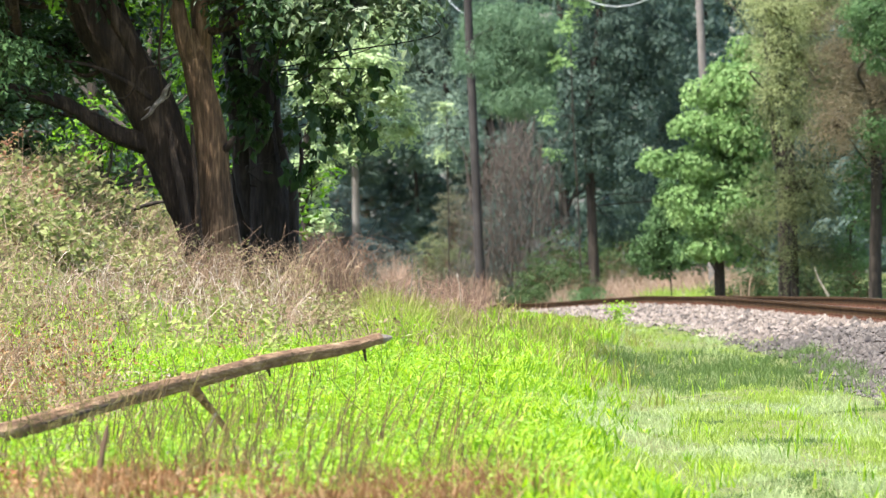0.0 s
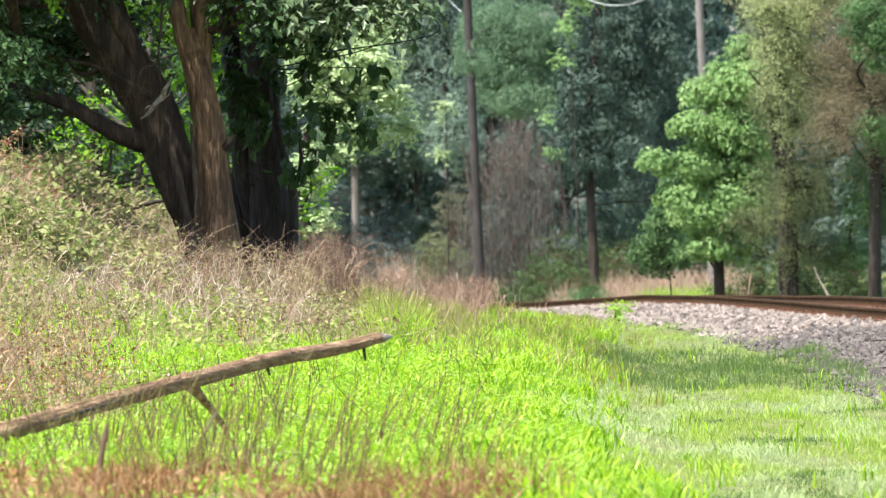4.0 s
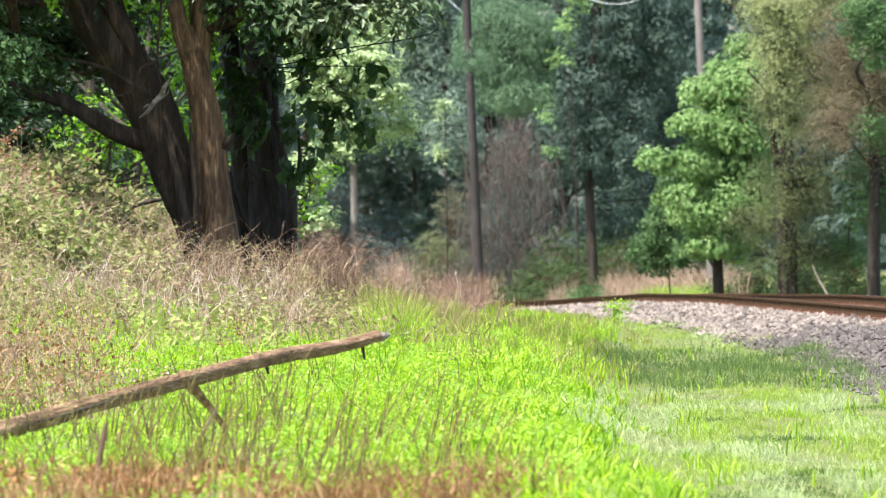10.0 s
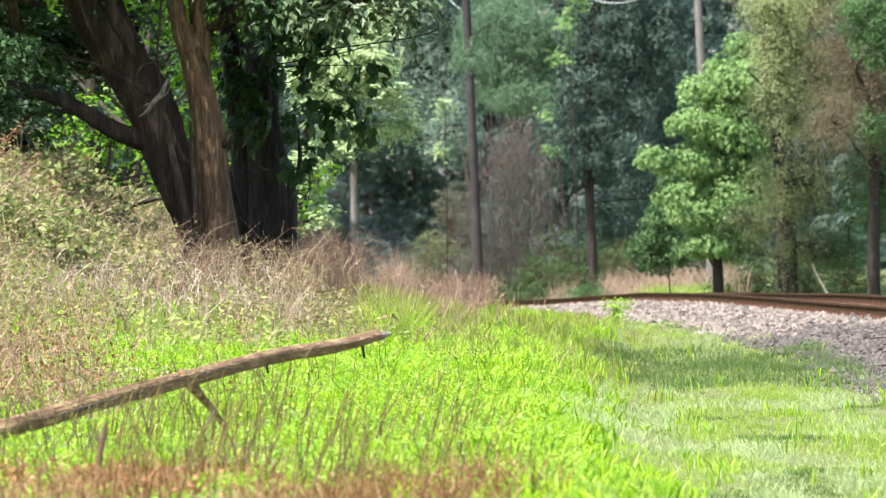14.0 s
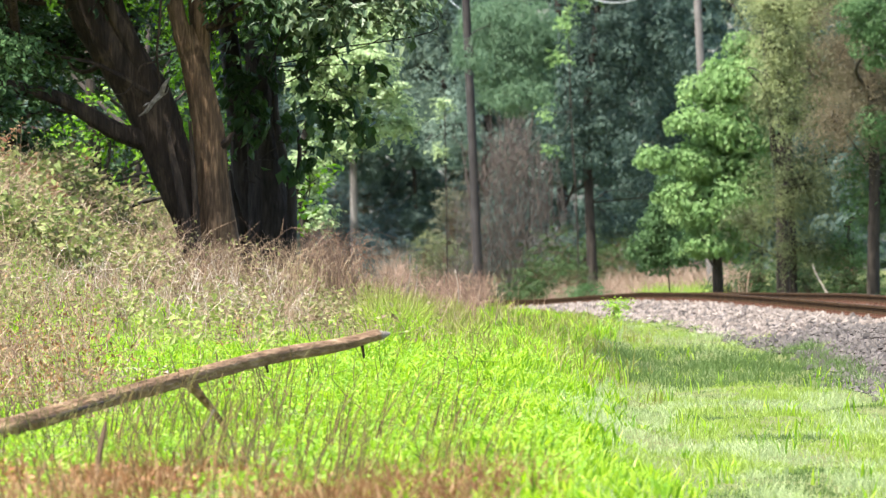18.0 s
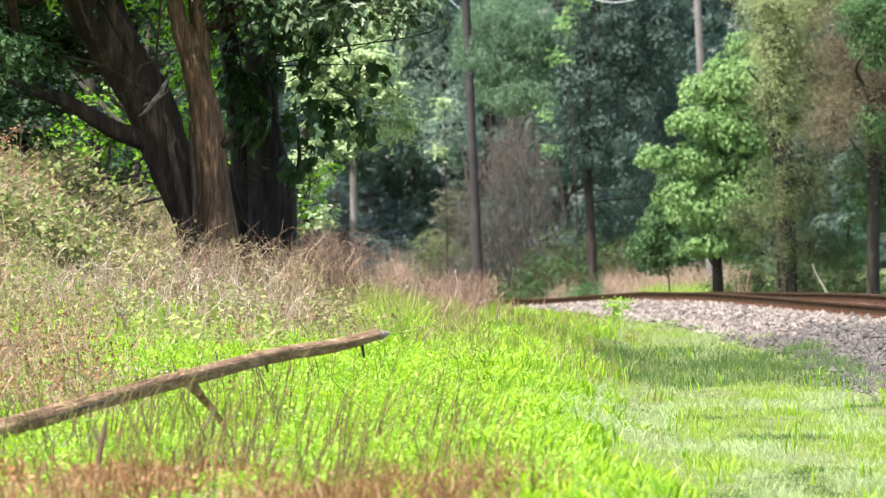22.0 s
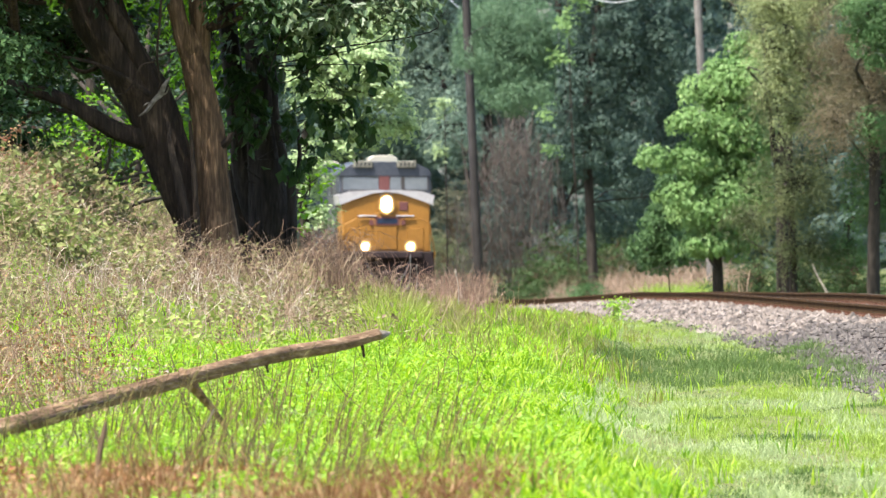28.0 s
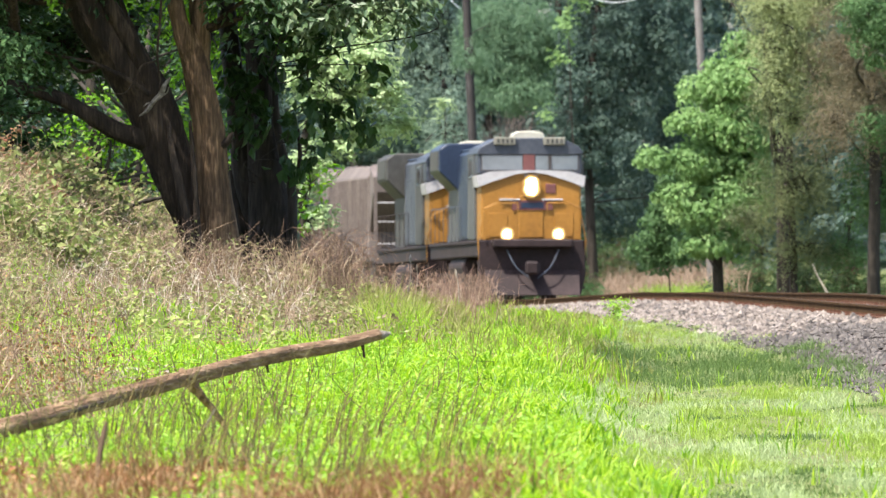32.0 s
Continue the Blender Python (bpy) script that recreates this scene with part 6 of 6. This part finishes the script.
def locomotive(label, radiator, rails, hood_paint, paint):
    """Nose at y = 0, the long hood behind it; z = 0 on the rails."""
    L = tagged(empty("locomotive"), label, "locomotive", "train")
    part("frame", box_bm(-1.5, 1.5, 0.35, 21.6, 1.25, 1.62, 0.03), M_UNDER, L)
    part("walkway", box_bm(-1.55, 1.55, 0.3, 21.7, 1.62, 1.72, 0.015), M_UNDER, L)
    # pilot and plough
    part("pilot", prism_bm([(-1.52, 1.72), (1.52, 1.72), (1.55, 0.75), (1.42, 0.16), (-1.42, 0.16), (-1.55, 0.75)], 0.12, 0.34, "y", 0.03), M_UNDER, L, "grimy dark pilot sheet")
    part("plough", prism_bm([(-0.42, 0.12), (0.34, 0.12), (0.34, 0.85), (0.1, 0.85)], -1.36, 1.36, "x", 0.02), M_UNDER, L)
    part("anticlimber", box_bm(-1.15, 1.15, -0.28, 0.2, 1.5, 1.74, 0.04), M_UNDER, L)
    cp = box_bm(-0.17, 0.17, -0.75, 0.2, 0.78, 1.06, 0.05)
    add_bm(cp, box_bm(-0.26, 0.12, -0.98, -0.62, 0.72, 1.10, 0.06))
    part("coupler", cp, M_UNDER, L)
    g = Geo()
    for sx in (-1, 1):
        g.tube([(sx * 0.75, -0.1, 1.45), (sx * 0.5, -0.35, 0.95), (sx * 0.12, -0.45, 0.62)], [0.025, 0.025, 0.025], 6)
    g.object("air_hose", M_SLATE, L, "dull grey hanging hoses")
    for sx in (-1, 1):
        for z in (0.32, 0.7, 1.05, 1.4):
            part("step", box_bm(sx * 1.38 - 0.17, sx * 1.38 + 0.17, 0.345, 0.75, z, z + 0.05, 0.008), M_UNDER, L)
        rail_line(L, [(sx * 1.50, 0.2, 0.75), (sx * 1.55, 0.15, 1.7), (sx * 1.38, 0.05, 2.62), (sx * 1.05, 0.0, 2.78), (sx * 0.42, 0.0, 2.78)], 0.024, M_YELLOW)
        rail_line(L, [(sx * 1.38, 0.05, 2.62), (sx * 1.38, 0.05, 1.72)], 0.02, M_YELLOW)
        rail_line(L, [(sx * 0.42, 0.0, 2.78), (sx * 0.42, 0.0, 1.72)], 0.02, M_YELLOW)
    # nose
    nose = part("nose", prism_bm([(-1.44, 1.70), (-1.44, 3.36), (-1.30, 3.42), (-0.3, 3.66), (0.3, 3.66), (1.30, 3.42), (1.44, 3.36), (1.44, 1.70)], 0.55, 2.4, "y", 0.05), M_YELLOW, L)
    part("nose_door", box_bm(-0.36, 0.36, 0.515, 0.56, 1.78, 3.0, 0.02), M_YELLOW, nose)
    part("emblem", box_bm(-0.55, 0.62, 0.495, 0.515, 2.58, 2.86, 0.005), M_MAROON, nose, "dull dark red band below the lamps")
    part("emblem", box_bm(-0.30, 0.36, 0.488, 0.497, 2.64, 2.80, 0.003), M_BLUE, nose, "dark blue panel")
    for sx in (-1, 1):
        part("nose_ledge", box_bm(sx * 0.62 - 0.3, sx * 0.62 + 0.3, 0.46, 0.56, 2.86, 2.91, 0.01), M_WHITE, nose, "pale ledge")
        part("nose_panel", box_bm(sx * 0.95 - 0.28, sx * 0.95 + 0.28, 0.53, 0.56, 1.80, 2.5, 0.02), M_YELLOW, nose)
    part("number_hatch", box_bm(0.42, 0.72, 0.52, 0.56, 3.06, 3.34, 0.02), M_MAROON, nose, "dark square hatch")
    # the pale band below the windscreen
    for sx in (-1, 1):
        part("stripe", prism_bm([(0.0, 3.67), (sx * 0.45, 3.61), (sx * 1.05, 3.42), (sx * 1.52, 3.24), (sx * 1.57, 3.56), (sx * 1.15, 3.69), (sx * 0.3, 3.73), (0.0, 3.72)], 0.47, 2.45, "y"), M_WHITE, L, "off-white band")
    # cab
    cab = part("cab", prism_bm([(-1.53, 1.72), (-1.53, 4.18), (-1.42, 4.36), (-0.92, 4.62), (0.92, 4.62), (1.42, 4.36), (1.53, 4.18), (1.53, 1.72)], 2.42, 5.0, "y", 0.04), paint, L)
    part("cab_front", prism_bm([(-1.50, 3.62), (-1.50, 4.16), (-1.38, 4.38), (-0.90, 4.60), (0.90, 4.60), (1.38, 4.38), (1.50, 4.16), (1.50, 3.62)], 0.95, 2.42, "y", 0.04), M_SLATE, cab, "dark slate cab front")
    part("roof", prism_bm([(-1.54, 4.20), (-1.43, 4.40), (-0.92, 4.66), (0.92, 4.66), (1.43, 4.40), (1.54, 4.20), (1.30, 4.18), (-1.30, 4.18)], 0.90, 5.1, "y", 0.02), M_SLATE, cab, "dull slate roof")
    for x0, x1 in ((-1.38, -0.22), (0.16, 1.38)):
        w = part("windscreen", box_bm(x0, x1, 0.925, 0.945, 3.74, 4.16, 0.006), M_GLASS, cab)
        part("window_seal", prism_bm([(x0 - 0.03, 3.71), (x1 + 0.03, 3.71), (x1 + 0.03, 4.19), (x0 - 0.03, 4.19)], 0.932, 0.948, "y"), LAMP_DARK, w)
    part("wiper", box_bm(0.52, 0.62, 0.90, 0.92, 3.74, 4.16), LAMP_DARK, cab)
    part("centre_post", box_bm(-0.20, 0.14, 0.91, 0.95, 3.72, 4.42, 0.01), M_MAROON, cab, "dull red centre post")
    for x0, x1 in ((-1.05, -0.42), (0.38, 1.0)):
        nb = part("number_board", box_bm(x0, x1, 0.80, 0.95, 4.46, 4.68, 0.02), M_BOARD, cab, "dull cream number board")
        for k in range(4):
            bx = x0 + 0.1 + k * 0.13
            part("bar", box_bm(bx, bx + 0.06, 0.792, 0.80, 4.51, 4.63), LAMP_DARK, nb)
    part("air_conditioner", prism_bm([(-0.48, 4.62), (-0.44, 4.80), (-0.26, 4.87), (0.26, 4.87), (0.44, 4.80), (0.48, 4.62)], 1.5, 2.9, "y", 0.03), M_CREAM, cab, "cream roof unit")
    for sx in (-1, 1):
        for y0 in (2.65, 3.65):
            part("side_window", box_bm(sx * 1.532 - 0.012, sx * 1.532 + 0.012, y0, y0 + 0.82, 3.52, 4.12, 0.005), M_GLASS, cab)
        part("mirror", box_bm(sx * 1.62 - 0.05, sx * 1.62 + 0.05, 2.5, 2.56, 3.6, 4.0, 0.01), paint, cab)
    # lamps
    hl = part("headlight", box_bm(-0.2, 0.2, 0.45, 0.58, 2.94, 3.60, 0.03), LAMP_DARK, L)
    # Two wide discs behind the lens carry its painted glare.
    for z in (3.33, 3.19):
        part("reflector", cyl_bm((0, -0.012, 0), (0, 0.0, 0), 0.27, 24), M_GLARE, hl, "polished reflector, warm with light").location = (0, 0.44 + (z - 3.33) * 0.05, z)
    beam = cyl_bm((0, 0.40, 3.35), (0, 0.418, 3.35), 0.15, 18)
    for z, r in ((3.26, 0.16), (3.17, 0.145)):
        add_bm(beam, cyl_bm((0, 0.40 - (3.35 - z) * 0.04, z), (0, 0.418, z), r, 18))
    part("lens", beam, M_HEAD, hl, "glowing twin lens")
    for sx in (-0.74, 0.74):
        dl = part("ditch_light", box_bm(sx - 0.17, sx + 0.17, -0.1, 0.12, 1.72, 2.06, 0.03), LAMP_DARK, L)
        part("bracket", box_bm(sx - 0.05, sx + 0.05, -0.05, 0.1, 1.60, 1.76), LAMP_DARK, dl)
        lamp(dl, (sx, -0.115, 1.89), 0.10)
    # long hood
    part("equipment_hood", box_bm(-1.12, 1.12, 5.02, 8.2, 1.74, 4.40, 0.06), hood_paint, L)
    hood = part("long_hood", box_bm(-0.98, 0.98, 8.2, 16.8, 1.74, 4.42, 0.10), hood_paint, L)
    for k in range(9):
        for sx in (-1, 1):
            part("hood_door", box_bm(sx * 0.985 - 0.012, sx * 0.985 + 0.012, 8.45 + k * 0.92, 9.27 + k * 0.92, 1.9, 3.9, 0.006), hood_paint, hood)
    part("hood_roof", box_bm(-0.9, 0.9, 8.1, 16.9, 4.42, 4.5, 0.03), M_BLUE, hood)
    part("exhaust", box_bm(-0.45, 0.45, 10.5, 11.6, 4.5, 4.68, 0.04), M_UNDER, hood)
    rad = part("radiator", prism_bm([(-1.0, 3.3), (-1.56, 3.85), (-1.56, 4.52), (-1.3, 4.70), (1.3, 4.70), (1.56, 4.52), (1.56, 3.85), (1.0, 3.3)], 16.8, 21.0, "y", 0.04), radiator, L, "flared radiator section")
    part("rear_hood", box_bm(-1.0, 1.0, 16.8, 21.0, 1.74, 3.4, 0.05), paint, L)
    for sx in (-1, 1):
        part("radiator_screen", box_bm(sx * 1.565 - 0.012, sx * 1.565 + 0.012, 17.2, 20.6, 3.92, 4.46), LAMP_DARK, rad)
        rail_line(L, [(sx * 1.5, 8.3, 2.75), (sx * 1.5, 21.5, 2.75)], 0.014, rails)
        for k in range(8):
            rail_line(L, [(sx * 1.5, 8.3 + k * 1.88, 1.7), (sx * 1.5, 8.3 + k * 1.88, 2.75)], 0.012, rails, "stanchion")
    part("fuel_tank", prism_bm([(-1.35, 1.25), (-1.5, 1.0), (-1.3, 0.42), (1.3, 0.42), (1.5, 1.0), (1.35, 1.25)], 8.0, 14.0, "y", 0.05), M_UNDER, L)
    truck(L, 4.0, 3, 1.85)
    truck(L, 18.0, 3, 1.85)
    return L


def hopper_car(label):
    """A covered hopper: ribbed sides, sloping ends over an open end platform."""
    C = tagged(empty("hopper_car"), label, "hopper car", "train")
    body = part("body", prism_bm([(-1.5, 1.35), (-1.56, 1.6), (-1.56, 4.05), (-1.25, 4.42), (1.25, 4.42), (1.56, 4.05), (1.56, 1.6), (1.5, 1.35)], 2.1, 15.9, "y", 0.03), M_TAN, C)
    for a, b in ((2.1, 0.35), (15.9, 17.65)):
        part("end_slope", prism_bm([(a, 4.40), (b + (a - b) * 0.25, 4.05), (b + (a - b) * 0.25, 3.55), (a, 2.3)], -1.5, 1.5, "x", 0.02), M_TAN, body)
    for k in range(13):
        for sx in (-1, 1):
            part("rib", box_bm(sx * 1.60 - 0.045, sx * 1.60 + 0.045, 2.3 + k * 1.1, 2.4 + k * 1.1, 1.5, 4.0, 0.012), M_TAN, body)
    part("roof_hatch", box_bm(-0.4, 0.4, 2.6, 15.4, 4.42, 4.56, 0.03), M_TAN, body)
    part("sill", box_bm(-0.35, 0.35, 0.1, 17.9, 0.98, 1.3, 0.02), M_UNDER, C)
    for y0 in (0.25, 16.3):
        part("end_platform", box_bm(-1.5, 1.5, y0, y0 + 1.45, 1.24, 1.34, 0.015), M_UNDER, C)
    for y0 in (0.32, 17.68):
        for x0 in (-1.46, -0.62, 0.62, 1.46):
            part("end_post", box_bm(x0 - 0.05, x0 + 0.05, y0 - 0.05, y0 + 0.05, 1.34, 4.0 if abs(x0) > 1 else 3.6), M_TAN, C)
        for z in (1.9, 2.6, 3.2):
            part("rung", box_bm(-1.46, -0.62, y0 - 0.03, y0 + 0.03, z, z + 0.05), M_WHITE, C)
    for k, y0 in enumerate((3.6, 7.6, 11.6)):
        part("discharge_hopper", prism_bm([(y0, 1.4), (y0 + 2.8, 1.4), (y0 + 1.8, 0.4), (y0 + 1.0, 0.4)], -1.2, 1.2, "x", 0.03), M_TAN, C)
    truck(C, 2.4, 2, 1.75)
    truck(C, 15.6, 2, 1.75)
    for y0 in (-0.35, 17.9):
        part("coupler", box_bm(-0.16, 0.16, y0, y0 + 0.5, 0.8, 1.08, 0.04), M_STEEL, C)
    return C


LEAD = locomotive("yellow-nosed grey and dark blue diesel locomotive with lit headlamps", M_BLUE, M_SLATE, M_BLUE, M_GREY)
SECOND = locomotive("second grey and dark blue diesel locomotive behind the first", M_GREY_DARK, M_UNDER, M_SLATE, M_GREY_DARK)
for o in SECOND.children_recursive:
    if o.name.startswith(("lens", "reflector")):
        o.data = o.data.copy()
        o.data.materials[0] = M_GLASS
        o["label"] = "unlit lens"
CARS = [hopper_car("dusty tan ribbed covered hopper wagon")]
CARS += [copy_thing(CARS[0], pose(0, 0, 0)) for _ in range(2)]

# ---- sleepers and stones ----
tie_bm = box_bm(-1.3, 1.3, -0.115, 0.115, -0.17, 0.0, 0.012)
first_tie = part("sleeper", tie_bm, M_TIE, TRACK)
TIE_MESH = first_tie.data
plate_bm = box_bm(-0.19, 0.19, -0.1, 0.1, 0.0, 0.03, 0.006)
add_bm(plate_bm, box_bm(-0.13, -0.09, -0.06, -0.03, 0.02, 0.07))
add_bm(plate_bm, box_bm(0.09, 0.13, 0.03, 0.06, 0.02, 0.07))
first_plate = part("tie_plate", plate_bm, M_PLATE, first_tie)
PLATE_MESH = first_plate.data
rng = np.random.default_rng(5)
far = Geo()
for k in range(560):
    yy = 270 + k * 0.52
    a = math.atan2(-(float(track_x(yy + 1)) - float(track_x(yy - 1))) / 2, 1.0)
    lift = float(cant(yy, 0.755))
    m = (Matrix.Translation((float(track_x(yy)) + rng.normal(0, 0.03), yy, float(track_z(yy)) - 0.205 + lift / 2))
         @ Matrix.Rotation(a + rng.normal(0, 0.01), 4, "Z") @ Matrix.Rotation(-math.atan2(lift, 1.51), 4, "Y"))
    if k < 300:
        tie = first_tie if k == 0 else new("sleeper", TIE_MESH)
        tie.parent = TRACK
        tie.matrix_basis = m
        for sx in (-1, 1):
            pl = first_plate if k == 0 and sx == -1 else new("tie_plate", PLATE_MESH)
            pl.parent = tie
            pl.location = (sx * 0.755, 0, 0.0)
    else:
        c = np.array([[sx * 1.3, sy * 0.115, z] for z in (-0.17, 0.0) for sx, sy in ((-1, -1), (1, -1), (1, 1), (-1, 1))])
        c = np.array([m @ Vector(v) for v in c])
        far.add(c, [[0, 1, 5, 4], [1, 2, 6, 5], [2, 3, 7, 6], [3, 0, 4, 7], [4, 5, 6, 7]])
tagged(far.object("far_sleepers", M_TIE, TRACK), "worn timber sleepers farther along", kind="stuff")
rng = np.random.default_rng(9)
n = 38000
yy = (190 ** 0.6 + rng.random(n) * (470 ** 0.6 - 190 ** 0.6)) ** (1 / 0.6)
lat = np.where(rng.random(n) < 0.8, rng.uniform(-6.6, -0.9, n), rng.uniform(-0.7, 2.4, n))
keep = (lat > -3.5 - 1.0 * smooth(262, 214, yy) - 0.6 * rng.random(n))
yy, lat = yy[keep], lat[keep]
size = rng.uniform(0.04, 0.10, len(yy)) * (0.7 + 0.6 * rng.random(len(yy)) ** 3)
# Shade on the lower bed is put into darker stones, plus random strays.
dulled = smooth(-1.0, -1.9, lat + 0.35 * np.sin(yy * 0.21)) * smooth(298, 272, yy) + 0.10 > rng.random(len(yy))
for sel, name, label, mat in ((~dulled, "ballast_stones", "loose pale pinkish-grey crushed stones", M_STONE), (dulled, "grimy_stones", "stones low on the bed, coloured dull grey for shade", M_STONE_GREY)):
    st = Geo(3)
    st.stones(np.stack([track_x(yy) + lat, yy, surface_z(track_x(yy) + lat, yy) + size * 0.2], 1)[sel], size[sel], rng)
    tagged(st.object(name, mat), label, "ballast", kind="stuff")


# ---- what moves ----
def on_track(back, length):
    """The pose of a vehicle whose front is that far behind the train's front, by its two ends on the rails."""
    rows = []
    for i in range(65):
        t = i * 0.5
        y0 = 450.0 + 14.7 * (32.0 - t) + back
        y1 = y0 + length
        a, b = Vector((float(track_x(y0)), y0, float(track_z(y0)))), Vector((float(track_x(y1)), y1, float(track_z(y1))))
        d = (b - a).normalized()
        side = d.cross(Vector((0, 0, 1))).normalized()
        up = side.cross(d)
        rows.append((t, Matrix.Translation(a) @ Matrix((side, d, up)).transposed().to_4x4()))
    return rows


def sway(size, speed, start):
    """A crown that rocks a little about the tree's foot in the breeze."""
    rows = []
    for t in range(33):
        a = size * (0.6 * math.sin(speed * t + start) + 0.4 * math.sin(speed * 2.3 * t + 2 * start) - 0.35 * smooth(0, 18, t))
        rows.append((float(t), pose(0, 0, 0, 0.4 * size * math.sin(speed * 1.4 * t), float(a), 0)))
    return rows


def crown_of(tree_thing):
    return [o for o in tree_thing.children if o.name.startswith("crown")][0]


def motions():
    walk(crown_of(BRIGHT), sway(0.45, 0.9, 0.4))
    walk(crown_of(SILVER), sway(0.35, 1.1, 1.7))
    walk(crown_of(DARK), sway(0.22, 0.8, 2.6))
    walk(LEAD, on_track(0.0, 21.6))
    walk(SECOND, on_track(22.4, 21.6))
    for k, c in enumerate(CARS):
        walk(c, on_track(45.0 + k * 18.6, 17.9))


motions()
